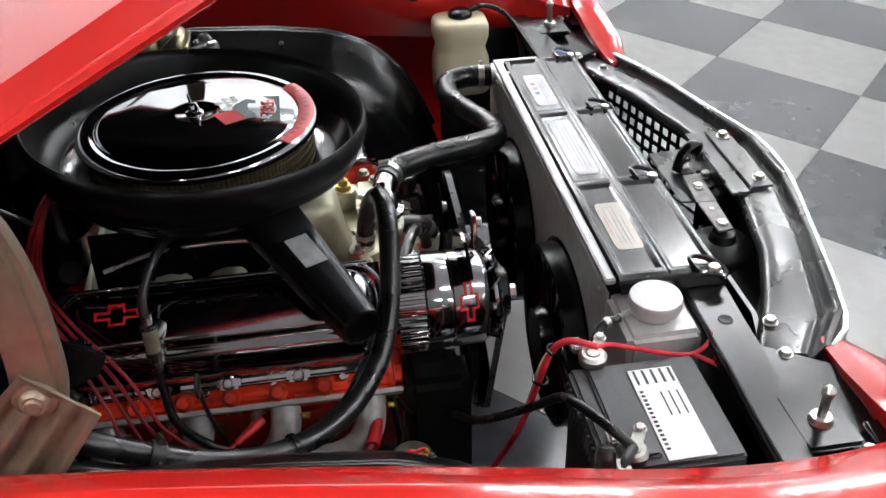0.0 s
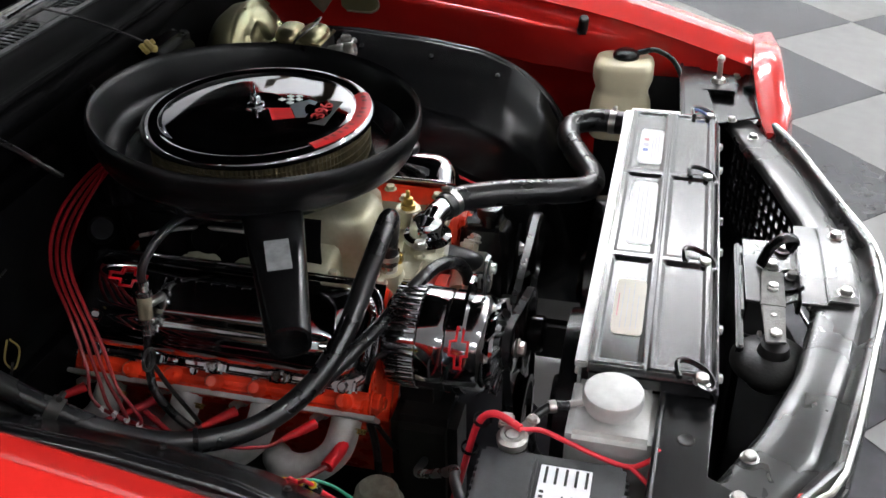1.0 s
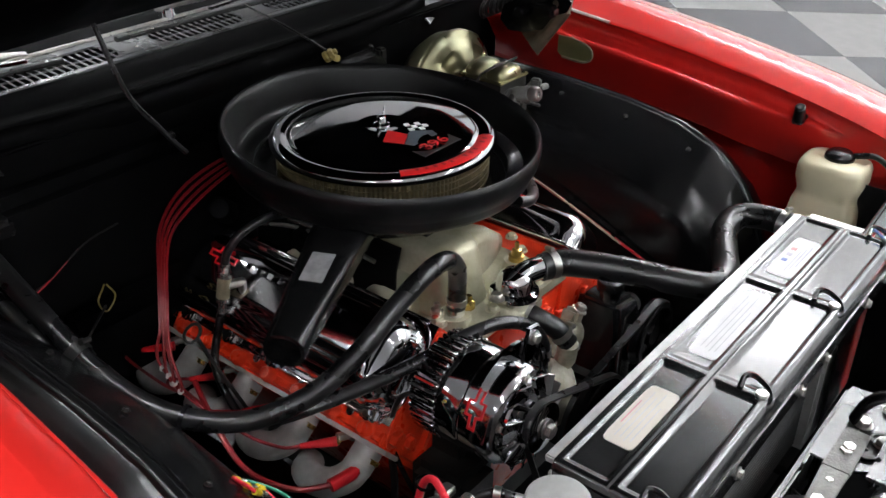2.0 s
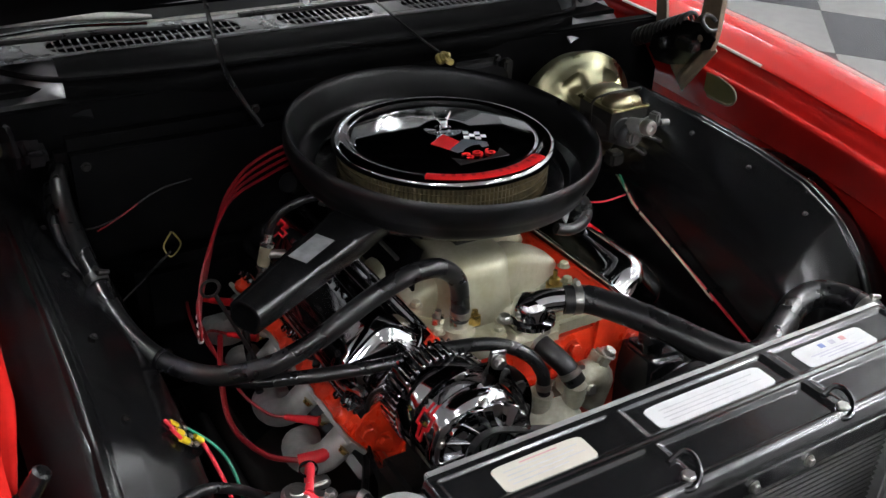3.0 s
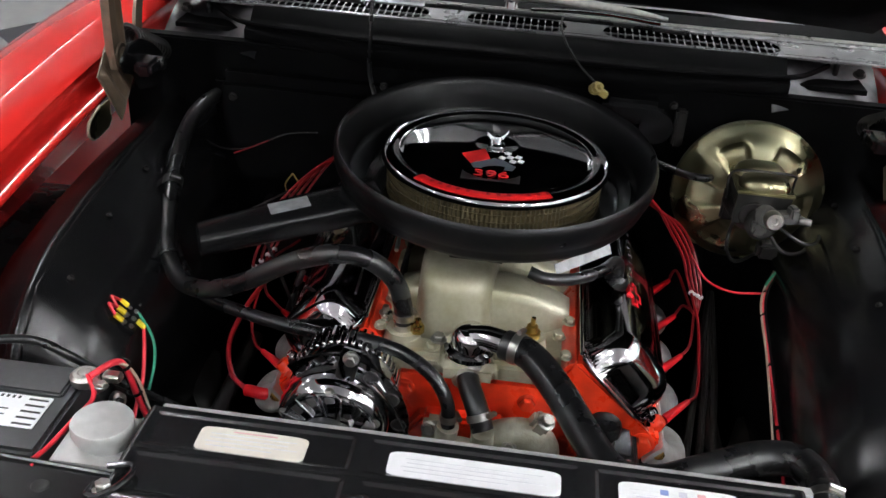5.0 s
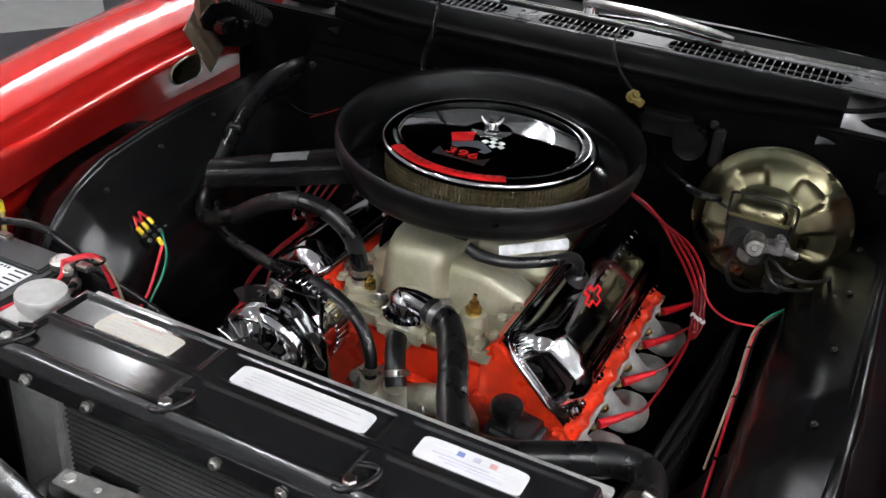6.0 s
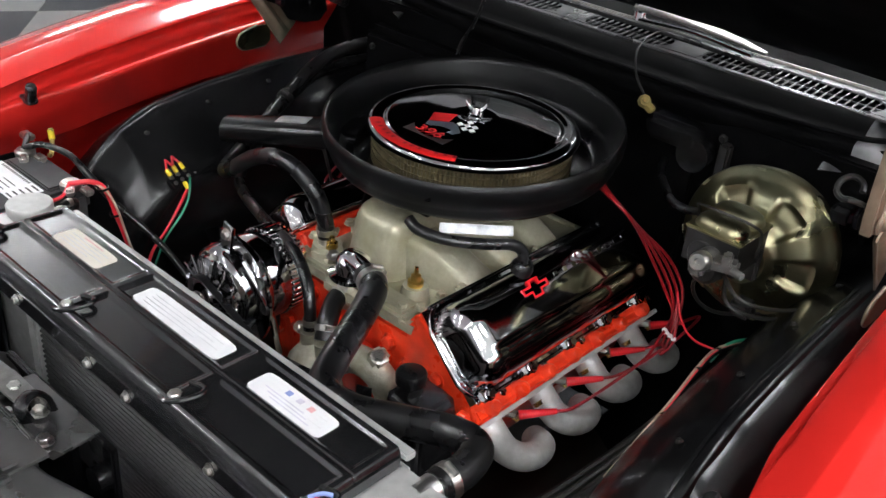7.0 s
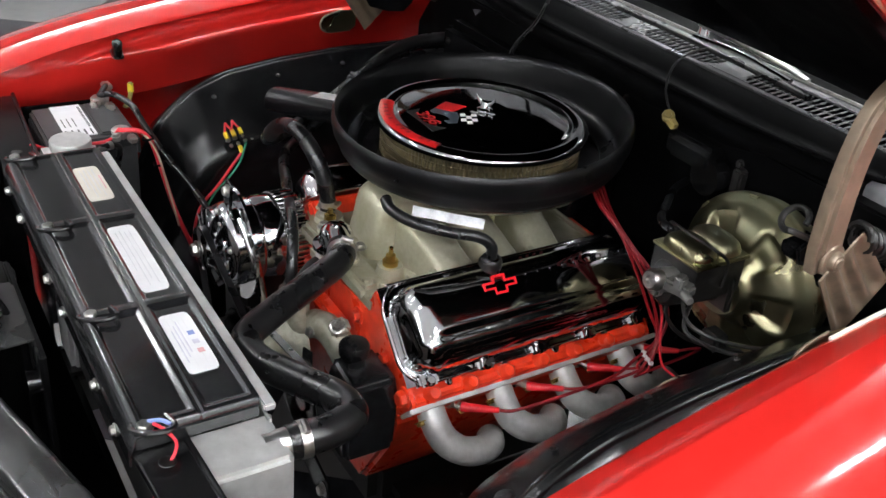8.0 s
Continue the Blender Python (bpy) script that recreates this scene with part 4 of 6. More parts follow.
part("catch_hole", lathe([(0.008, 0.0), (0.009, 0.0015), (0.012, 0.0015), (0.012, 0.0), (0.008, -0.002), (0, -0.003)], (-0.005, -0.805, 0.771), (0, 0, 1), 20), M_DARK, latch)
box_b = bmesh.new()
box((0, -0.842, 0.788), (0.21, 0.055, 0.005), bevel=0.001, bm=box_b)
box((0, -0.868, 0.7935), (0.20, 0.04, 0.004), bevel=0.0015, bm=box_b)
box((0, -0.817, 0.770), (0.14, 0.006, 0.05), bevel=0.002, bm=box_b)
part("bracket", box_b, M_FRONT, latch, "black latch bracket")
for bx, by, bz in ((0.010, -0.78, 0.772), (-0.055, -0.78, 0.77), (0.06, -0.80, 0.771), (-0.012, -0.81, 0.771), (0.075, -0.872, 0.795), (-0.075, -0.872, 0.795)):
    bolt(latch, (bx, by, bz), r=0.0085)
vert = box((-0.03, -0.738, 0.60), (0.27, 0.010, 0.30), bevel=0.003)
box((0.0, -0.748, 0.55), (0.05, 0.012, 0.36), bevel=0.003, bm=vert)
rod((0.085, -0.76, 0.70), (0.085, -0.742, 0.70), 0.018, seg=20, bm=vert)
part("latch_support", vert, M_BLACK, latch)

horn = thing("horn", (-0.165, -0.80, 0.66), "round black horn with a rusty face on a flat steel strap", "horn")
part("strap", slab([(-0.090, -0.764, 0.768), (-0.090, -0.796, 0.768), (-0.168, -0.794, 0.764), (-0.172, -0.768, 0.764)], 0.004, None, 0.001), M_GREYCAST, horn, "flat steel strap")
part("strap", slab([(-0.015, -0.766, 0.776), (-0.015, -0.796, 0.776), (-0.092, -0.797, 0.7685), (-0.092, -0.763, 0.7685)], 0.004, None, 0.001), M_GREYCAST, horn)
part("horn_body", lathe([(0, 0.012), (0.018, 0.012), (0.022, 0.0), (0.045, -0.004), (0.052, -0.010), (0.055, -0.014), (0.055, -0.022), (0.044, -0.030), (0.030, -0.05), (0, -0.052)], (-0.160, -0.782, 0.744), (0, 0, 1), 40), M_DARK, horn, "black pressed steel horn shell")
bolt(horn, (-0.152, -0.781, 0.764), r=0.009)
bolt(horn, (-0.112, -0.780, 0.767), r=0.005)
bolt(horn, (-0.050, -0.781, 0.773), r=0.008)
part("horn_wire", tube([(-0.11, -0.745, 0.73), (-0.135, -0.766, 0.74), (-0.15, -0.76, 0.732)], 0.003, 8), M_RUBBER, horn)
part("horn_terminal", box((-0.125, -0.766, 0.736), (0.03, 0.006, 0.010), bevel=0.001), M_STEEL, horn)

mesh_g = thing("grille_screen", (0.30, -0.80, 0.60), "black moulded grille screen with square openings", "grille")
for i in range(13):
    xx = 0.145 + 0.025 * i
    yy = -0.749 - 0.286 * (0.40 - xx)
    part("bar", rod((xx, yy, 0.615), (xx, yy, 0.772), 0.0036, seg=6), M_BLACK, mesh_g)
for k in range(7):
    z = 0.622 + 0.024 * k
    part("bar", rod((0.140, -0.8234, z), (0.450, -0.7347, z), 0.0036, seg=6), M_BLACK, mesh_g)

# battery with its terminals and the clamp cable
battery = thing("battery", (-0.55, -0.525, 0.57), "dark grey car battery with a white label strip", "battery")
bb = box((-0.553, -0.528, 0.675), (0.172, 0.155, 0.205), bevel=0.006)
part("case", bb, M_BATTERY, battery)
lid = box((-0.553, -0.528, 0.782), (0.178, 0.161, 0.022), bevel=0.005)
box((-0.553, -0.490, 0.794), (0.150, 0.045, 0.010), bevel=0.003, bm=lid)
part("lid", lid, M_BATTERY, battery)
part("label", box((-0.560, -0.545, 0.7945), (0.150, 0.056, 0.002), bevel=0.0005), M_LABEL, battery, "white printed label")
bars = bmesh.new()
for k in range(5):
    box((-0.500, -0.568 + 0.011 * k, 0.7958), (0.024, 0.0030, 0.0006), bevel=0, bm=bars)
for k in range(14):
    box((-0.525 - 0.0072 * k, -0.5225, 0.7958), (0.0032, 0.0045, 0.0006), bevel=0, bm=bars)
for k in range(3):
    box((-0.548, -0.565 + 0.010 * k, 0.7958), (0.040, 0.0016, 0.0006), bevel=0, bm=bars)
part("print", bars, M_BLACKDECAL, battery)
for sgn in (-1, 1):
    teeth = bmesh.new()
    for k in range(16):
        box((-0.553 - 0.075 + 0.010 * k, -0.528 + sgn * 0.082, 0.765), (0.005, 0.006, 0.03), bevel=0.001, segments=1, bm=teeth)
    part("ribbed_edge", teeth, M_BATTERY, battery)
for px, py in ((-0.462, -0.480), (-0.625, -0.478)):
    post = rod((px, py, 0.79), (px, py, 0.812), 0.009, 0.008, bm=None, edge=0.001)
    lathe([(0.009, -0.006), (0.017, -0.006), (0.018, 0.004), (0.014, 0.008), (0.009, 0.008)], (px, py, 0.803), (0, 0, 1), 20, post)
    box((px + 0.016, py - 0.010, 0.803), (0.03, 0.014, 0.012), Matrix.Rotation(radians(-30), 4, "Z"), bevel=0.002, bm=post)
    box((px + 0.030, py + 0.012, 0.800), (0.024, 0.016, 0.012), bevel=0.003, bm=post)
    post_ob = part("terminal", post, M_STEEL, battery, "bright lead battery terminal")
    bolt(post_ob, (px + 0.03, py - 0.018, 0.808), r=0.006)
cable = thing("battery_cable", (-0.45, -0.46, 0.6), "bright red positive battery cables with tan wire", "cable")
part("cable", tube([(-0.452, -0.488, 0.812), (-0.435, -0.455, 0.812), (-0.43, -0.435, 0.79), (-0.425, -0.42, 0.73), (-0.41, -0.40, 0.64), (-0.38, -0.36, 0.52)], 0.0044, 12), M_CABLE, cable)
part("cable", tube([(-0.455, -0.485, 0.812), (-0.438, -0.510, 0.800), (-0.446, -0.545, 0.794), (-0.456, -0.585, 0.788), (-0.462, -0.612, 0.789), (-0.458, -0.632, 0.800), (-0.446, -0.640, 0.806)], 0.0031, 10), M_CABLE, cable)
part("cable", tube([(-0.462, -0.612, 0.789), (-0.485, -0.635, 0.786), (-0.515, -0.652, 0.782), (-0.54, -0.66, 0.77)], 0.0031, 10), M_CABLE, cable)
part("wire", tube([(-0.448, -0.480, 0.815), (-0.430, -0.448, 0.806), (-0.420, -0.428, 0.77), (-0.412, -0.414, 0.70), (-0.40, -0.40, 0.62)], 0.0022, 8), M_TAN, cable)
for tt in ((-0.432, -0.440, 0.797), (-0.427, -0.424, 0.745)):
    part("cable_tie", lathe([(0.0095, -0.002), (0.011, -0.002), (0.011, 0.002), (0.0095, 0.002)], tt, (0.05, 0.15, -1), 16), M_BLACK, cable)
negative = thing("ground_cable", (-0.64, -0.45, 0.75), "black ground cable running off the battery", "cable")
part("cable", tube([(-0.625, -0.478, 0.812), (-0.60, -0.458, 0.822), (-0.55, -0.435, 0.815), (-0.51, -0.425, 0.79), (-0.47, -0.40, 0.74), (-0.40, -0.35, 0.66), (-0.30, -0.33, 0.58)], 0.006, 10), M_RUBBER, negative)
part("cable", tube([(-0.625, -0.478, 0.812), (-0.65, -0.46, 0.82), (-0.672, -0.45, 0.812)], 0.006, 10), M_RUBBER, negative)
part("lug", box((-0.66, -0.455, 0.817), (0.03, 0.018, 0.012), bevel=0.003), M_STEEL, negative)
part("clip_wire", tube([(-0.672, -0.405, 0.815), (-0.669, -0.406, 0.800), (-0.664, -0.41, 0.785), (-0.655, -0.418, 0.772), (-0.648, -0.425, 0.775)], 0.0045, 8), M_OLD, negative, "wire with a yellow crimp")
part("crimp", tube([(-0.673, -0.405, 0.812), (-0.669, -0.406, 0.795)], 0.006, 8), M_YELLOW, negative)

# washer bottle
washer = thing("washer_bottle", (0.672, -0.51, 0.66), "aged translucent washer bottle with a black cap", "washer bottle")


secs = []
for z, k, lean in ((0.655, 0.94, 0), (0.66, 1.0, 0), (0.715, 1.02, 0), (0.735, 0.98, 0.001), (0.750, 0.89, 0.002), (0.760, 0.87, 0.002), (0.772, 0.93, 0.003), (0.785, 0.99, 0.003), (0.806, 0.99, 0.003), (0.816, 0.93, 0.003), (0.820, 0.80, 0.003)):
    secs.append(rounded(0.672 + lean, -0.51, z, 0.052 * k, 0.062 * k))
part("bottle", loft(secs), M_BOTTLE, washer, "", 50)
part("cap", lathe([(0, 0.014), (0.018, 0.013), (0.024, 0.009), (0.027, 0.004), (0.027, -0.002), (0.020, -0.004)], (0.682, -0.512, 0.822), (0, 0, 1), 32), M_BLACK, washer, "black plastic cap")
part("spout", rod((0.690, -0.535, 0.828), (0.694, -0.560, 0.834), 0.006, 0.006), M_BLACK, washer)
part("hose", tube([(0.692, -0.548, 0.832), (0.693, -0.575, 0.834), (0.670, -0.610, 0.822), (0.640, -0.632, 0.79), (0.62, -0.640, 0.74), (0.61, -0.64, 0.66)], 0.0055, 10), M_RUBBER, washer, "thin black washer hose")

# terminal block on the inner fender
term = thing("terminal_block", (-0.515, -0.232, 0.715), "screw terminal strip with yellow crimp lugs and wires", "terminal block")
TB = Matrix.Translation((-0.514, -0.232, 0.728)) @ Matrix.Rotation(radians(42), 4, "Y") @ Matrix.Rotation(radians(12), 4, "Z")
part("strip", box(TB.translation - Vector((0, 0, 0.006)), (0.022, 0.066, 0.012), TB.to_3x3().to_4x4(), bevel=0.002), M_BLACK, term)
for k in range(4):
    for r in (-1, 1):
        p = TB @ Vector((0.006 * r, -0.024 + 0.016 * k, 0.0))
        bolt(term, p, TB.to_3x3() @ Vector((0, 0, 1)), 0.0042)
for k in range(3):
    a = TB @ Vector((-0.010, -0.024 + 0.016 * k, 0.003))
    b = TB @ Vector((-0.024, -0.024 + 0.016 * k, 0.005))
    part("crimp", rod(a, b, 0.0045, seg=10), M_YELLOW, term, "yellow crimp lug")
for k in (0, 1):
    a = TB @ Vector((-0.024, -0.024 + 0.016 * k, 0.005))
    b = TB @ Vector((-0.024, -0.008 + 0.016 * k, 0.005))
    m_ = TB @ Vector((-0.040, -0.016 + 0.016 * k, 0.010))
    part("jumper", tube([a, a.lerp(m_, 0.7), m_, b.lerp(m_, 0.7), b], 0.0025, 8), M_CABLE, term)
part("crimp", rod(TB @ Vector((0.012, -0.008, 0.002)), TB @ Vector((0.027, -0.010, 0.0)), 0.0045, seg=10), M_YELLOW, term)
part("wire", tube([TB @ Vector((0.026, -0.010, 0.0)), (-0.485, -0.262, 0.685), (-0.478, -0.295, 0.650), (-0.480, -0.335, 0.60), (-0.46, -0.36, 0.52)], 0.003, 8), M_CABLE, term)
part("wire", tube([TB @ Vector((0.010, 0.008, 0.003)), (-0.478, -0.245, 0.700), (-0.466, -0.272, 0.675), (-0.466, -0.31, 0.635), (-0.47, -0.34, 0.57)], 0.0022, 8), M_GREEN, term)

# ---- the engine ----
engine = thing("engine", (0, 0, 0.30), "orange-red V8 engine with chromed covers and aluminium intake", "engine")
blk = bmesh.new()
sec = [(-0.21, 0.50), (-0.225, 0.56), (-0.13, 0.715), (0.13, 0.715), (0.225, 0.56), (0.21, 0.50), (0.13, 0.36), (-0.13, 0.36)]
loft([[(x, y, z) for x, z in sec] for y in (-0.262, 0.24)], blk)
bmesh.ops.bevel(blk, geom=blk.edges[:], offset=0.008, segments=2, affect="EDGES")
block = part("block", blk, M_ENGINE, engine, "orange-red painted block")
front = bmesh.new()
slab([(-0.10, -0.290, 0.60), (-0.06, -0.290, 0.655), (0.06, -0.290, 0.655), (0.10, -0.290, 0.60), (0.10, -0.290, 0.42), (-0.10, -0.290, 0.42)][::-1], 0.03, front, 0.006)
part("timing_cover", front, M_ENGINE, block)
for bx, bz in ((-0.15, 0.60), (0.15, 0.62), (0.18, 0.57), (-0.18, 0.57), (0.09, 0.68), (-0.09, 0.68), (0.13, 0.655), (-0.13, 0.66)):
    bolt(block, (bx, -0.262, bz), (0, -1, 0), 0.011, M_ENGINE)
part("oil_pan", box((0, 0.0, 0.31), (0.24, 0.46, 0.11), bevel=0.02), M_DARK, engine)

COVER_O, COVER_U, COVER_V, COVER_W, COVER_TILT = Vector((0.154, 0.768)), Vector((0.706, -0.708)), Vector((0.708, 0.706)), 0.156, 45.0


def cover_point(side, u, h, y):
    """A point on a rocker cover: u across from the intake side, h off the head, y along the car."""
    p = COVER_O + COVER_U * u + COVER_V * h
    return Vector((side * p.x, y, p.y))


def head(side, y0, y1):
    sec = [(0.128, 0.738), (0.145, 0.762), (0.154, 0.765), (0.262, 0.656), (0.283, 0.650), (0.290, 0.640), (0.284, 0.618), (0.256, 0.596), (0.205, 0.570), (0.12, 0.62)]
    bm = loft([[(side * x, y, z) for x, z in sec] for y in (y0 - 0.004, y1)])
    bmesh.ops.bevel(bm, geom=bm.edges[:], offset=0.006, segments=2, affect="EDGES")
    ob = part("cylinder_head", bm, M_ENGINE, engine, "orange-red painted cylinder head")
    for k in range(7):
        y = y0 + 0.03 + (y1 - y0 - 0.06) * k / 6
        part("boss", rod((side * 0.276, y, 0.644), (side * 0.291, y, 0.659), 0.015, 0.011, 12, None, 0.003), M_ENGINE, ob)
    for bx, bz, r in ((0.262, 0.640, 0.013), (0.200, 0.672, 0.010), (0.232, 0.612, 0.010)):
        bolt(ob, (side * bx, y0 - 0.005, bz), (0, -1, 0), r, M_ENGINE)
    return ob


def valve_cover(side, y0, y1, emblem_y, text_y):
    L, W, H = y1 - y0, COVER_W, 0.061

    def field(a, b):
        # a along, b across, metres from the corner; distance to a round-cornered outline
        rc = 0.052
        dx = max(rc - a, a - (L - rc), 0.0)
        dy = max(rc - b, b - (W - rc), 0.0)
        if dx > 0 and dy > 0:
            d = rc - math.hypot(dx, dy)
        else:
            d = min(a, L - a, b, W - b)
        d = max(0.0, d - 0.008)
        r = 0.040
        h = H if d >= r else H * max(0.0, 1 - (1 - d / r) ** 2.4) ** (1 / 2.4)
        if h > 0:
            h += 0.0045 * math.sin(math.pi * min(1.0, b / W)) * min(1.0, d / r)
            inside = min(1.0, max(0.0, min(a, L - a) - 0.035) / 0.03)
            step = min(1.0, max(0.0, (b - 0.088) / 0.014))
            h -= 0.005 * inside * step * step * (3 - 2 * step)
            if 0.120 < b < 0.134:
                h -= 0.0022 * inside * math.sin(math.pi * (b - 0.120) / 0.014) ** 2
        return h

    def f(u, v):
        a, b = 0.5 * L * (1 - math.cos(math.pi * u)), 0.5 * W * (1 - math.cos(math.pi * v))
        return cover_point(side, b, 0.006 + field(a, b), y0 + a)

    bm = sheet(f, 90, 80, 0)
    ob = part("valve_cover", bm, M_COVERCHROME, engine, "polished chrome valve cover, darkened in colour for black reflections", 80)
    fl = bmesh.new()
    ring = []
    for cx, cy, a0 in ((L - 0.046, W - 0.046, 0), (0.046, W - 0.046, 90), (0.046, 0.046, 180), (L - 0.046, 0.046, 270)):
        for k in range(7):
            a = radians(a0 + 15 * k)
            ring.append((cx + 0.047 * math.cos(a), cy + 0.047 * math.sin(a)))
    loft([[cover_point(side, b, h, y0 + a) for a, b in ring] for h in (0.001, 0.0065)], fl)
    part("flange", fl, M_CHROME, ob)
    bead = [cover_point(side, b, 0.0055, y0 + a) for a, b in ring]
    part("rolled_edge", tube(bead + bead[:1], 0.0038, 10, 2), M_CHROME, ob, "bright rolled chrome edge")
    for k in range(5):
        y = y0 + 0.035 + (L - 0.07) * k / 4
        tab = part("hold_down", box(cover_point(side, W - 0.004, 0.012, y), (0.020, 0.034, 0.010), Matrix.Rotation(side * radians(COVER_TILT), 4, "Y"), bevel=0.004), M_CHROME, ob)
        bolt(tab, cover_point(side, W - 0.002, 0.016, y), (side * COVER_V.x, 0, COVER_V.y), 0.007, M_CHROME)
        bolt(tab, cover_point(side, W + 0.006, 0.006, y + 0.035), (side * COVER_V.x, 0, COVER_V.y), 0.005, M_CHROME)
    # raised emblem: an outlined cross of two overlapping bars
    outer = [(-0.030, -0.006), (-0.012, -0.006), (-0.010, -0.015), (0.012, -0.015), (0.012, -0.006), (0.030, -0.006), (0.030, 0.006), (0.012, 0.006), (0.010, 0.015), (-0.012, 0.015), (-0.012, 0.006), (-0.030, 0.006)]
    inner = [(-0.0265, -0.0028), (-0.009, -0.0028), (-0.0075, -0.0115), (0.009, -0.0115), (0.009, -0.0028), (0.0265, -0.0028), (0.0265, 0.0028), (0.009, 0.0028), (0.0075, 0.0115), (-0.009, 0.0115), (-0.009, 0.0028), (-0.0265, 0.0028)]
    em = bmesh.new()
    lay = []
    for ol, h in ((outer, 0.0660), (outer, 0.0718), (inner, 0.0718), (inner, 0.0660)):
        lay.append([em.verts.new(cover_point(side, 0.046 + q, h, emblem_y + side * p)) for p, q in ol])
    for a, b in zip(lay, lay[1:]):
        for k in range(12):
            em.faces.new((a[k], a[(k + 1) % 12], b[(k + 1) % 12], b[k]))
    part("emblem", em, M_REDPLASTIC, ob, "raised red outlined emblem", 30)
    for k in range(9):
        y = emblem_y + side * (text_y + 0.0235 * k)
        part("raised_bar", box(cover_point(side, 0.046, 0.0695, y), (0.015, 0.011, 0.002), Matrix.Rotation(side * radians(COVER_TILT), 4, "Y"), bevel=0.001), M_CHROME, ob)
    return ob


head(1, -0.264, 0.20)
head(-1, -0.240, 0.218)
valve_cover(1, -0.270, 0.205, -0.100, 0.055)
valve_cover(-1, -0.242, 0.222, 0.125, 0.055)

# intake manifold with its raised plenum and runners
man = bmesh.new()
base = [(-0.155, 0.750), (-0.10, 0.728), (0.10, 0.728), (0.155, 0.750), (0.145, 0.715), (-0.145, 0.715)]
loft([[(x, y, z) for x, z in base] for y in (-0.270, 0.20)], man)
bmesh.ops.bevel(man, geom=man.edges[:], offset=0.007, segments=3, affect="EDGES")
plenum = bmesh.new()
secs = []
for z, k in ((0.722, 1.10), (0.740, 1.05), (0.770, 1.01), (0.800, 0.98), (0.815, 0.955), (0.824, 0.91), (0.829, 0.84), (0.831, 0.72)):
    secs.append(rounded(-0.034, -0.040, z, 0.060 * k, 0.158 * k, 48, 5.0))
loft(secs, plenum)
pieces = [("plenum", plenum)]
for yc, hw in ((-0.122, 0.037), (-0.030, 0.033), (0.070, 0.037)):
    for s in (-1, 1):
        rs = []
        for xx, top, wd in ((0.000, 0.806, 1.0), (0.040, 0.803, 1.0), (0.062, 0.799, 0.98), (0.086, 0.790, 0.95), (0.108, 0.779, 0.94), (0.126, 0.770, 0.96), (0.140, 0.760, 1.0)):
            y_, hy = yc + 0.16 * (xx - 0.05) * (1 if yc < 0 else -0.3), hw * wd
            rs.append([(s * xx, y_ - hy - 0.005, 0.725), (s * xx, y_ - hy, top - 0.018), (s * xx, y_ - hy + 0.003, top - 0.007), (s * xx, y_ - hy + 0.010, top - 0.001), (s * xx, y_, top + 0.001), (s * xx, y_ + hy - 0.014, top - 0.003), (s * xx, y_ + hy - 0.004, top - 0.011), (s * xx, y_ + hy, top - 0.024), (s * xx, y_ + hy + 0.005, 0.725)])
        pieces.append(("runner", loft(rs)))
pieces.append(("boss", lathe([(0.0, 0), (0.038, 0), (0.034, 0.026), (0.031, 0.030), (0, 0.030)], (0.0, -0.258, 0.728), (0, 0, 1), 24)))
pieces.append(("boss", lathe([(0.0, 0), (0.030, 0), (0.024, 0.032), (0, 0.034)], (-0.102, -0.226, 0.728), (0, 0, 1), 20)))
pieces.append(("boss", lathe([(0.0, 0), (0.026, 0), (0.020, 0.028), (0, 0.028)], (0.085, -0.207, 0.732), (0, 0, 1), 20)))
pieces.append(("boss", lathe([(0.0, 0), (0.024, 0), (0.021, 0.030), (0, 0.030)], (0.0, -0.262, 0.735), (0, -1, -0.35), 18)))
pieces.append(("pad", box((0.075, -0.250, 0.738), (0.10, 0.05, 0.028), bevel=0.008)))
pieces.append(("pad", box((0.0, -0.262, 0.738), (0.088, 0.060, 0.034), bevel=0.010, segments=3)))
pieces.append(("pad", box((-0.075, -0.250, 0.738), (0.08, 0.05, 0.026), bevel=0.008)))
manifold = part("intake_manifold", man, M_CAST, engine, "dull cast aluminium intake manifold", 50)
for piece, bm in pieces:
    part(piece, bm, M_CAST, manifold, "", 50)
for bx, by, bz in ((0.135, -0.245, 0.757), (0.140, -0.16, 0.76), (-0.135, -0.225, 0.757), (-0.055, -0.262, 0.757), (0.055, -0.255, 0.758), (0.125, -0.19, 0.752), (-0.13, -0.15, 0.758), (0.14, 0.03, 0.76), (0.112, -0.262, 0.755)):
    bolt(manifold, (bx, by, bz), r=0.008, material=M_CAST)
brass = lathe([(0, 0), (0.013, 0), (0.013, 0.010), (0.009, 0.011), (0.008, 0.020), (0.0035, 0.022), (0.0035, 0.034), (0, 0.034)], (0.085, -0.207, 0.758), (0, 0, 1), 12)
part("temperature_sender", brass, M_BRASS, engine, "brass temperature sender")
thermo = bmesh.new()
lathe([(0, -0.014), (0.038, -0.014), (0.038, -0.007), (0.029, -0.004), (0.028, 0.008), (0.025, 0.018), (0.016, 0.026), (0, 0.029)], (0.0, -0.262, 0.774), (0, 0, 1), 32, thermo)
tube([(0.0, -0.266, 0.786), (0.022, -0.270, 0.790), (0.060, -0.280, 0.788)], 0.0185, 20, bm=thermo)
thermo_ob = part("thermostat_housing", thermo, M_CHROME, engine, "polished chrome thermostat housing", 60)
bolt(thermo_ob, (-0.046, -0.262, 0.772), r=0.009)
bolt(thermo_ob, (0.035, -0.236, 0.770), r=0.008)
nip = lathe([(0.0, 0), (0.014, 0), (0.014, 0.012), (0.011, 0.014), (0.011, 0.03), (0, 0.03)], (-0.102, -0.228, 0.760), (0, 0, 1), 16)
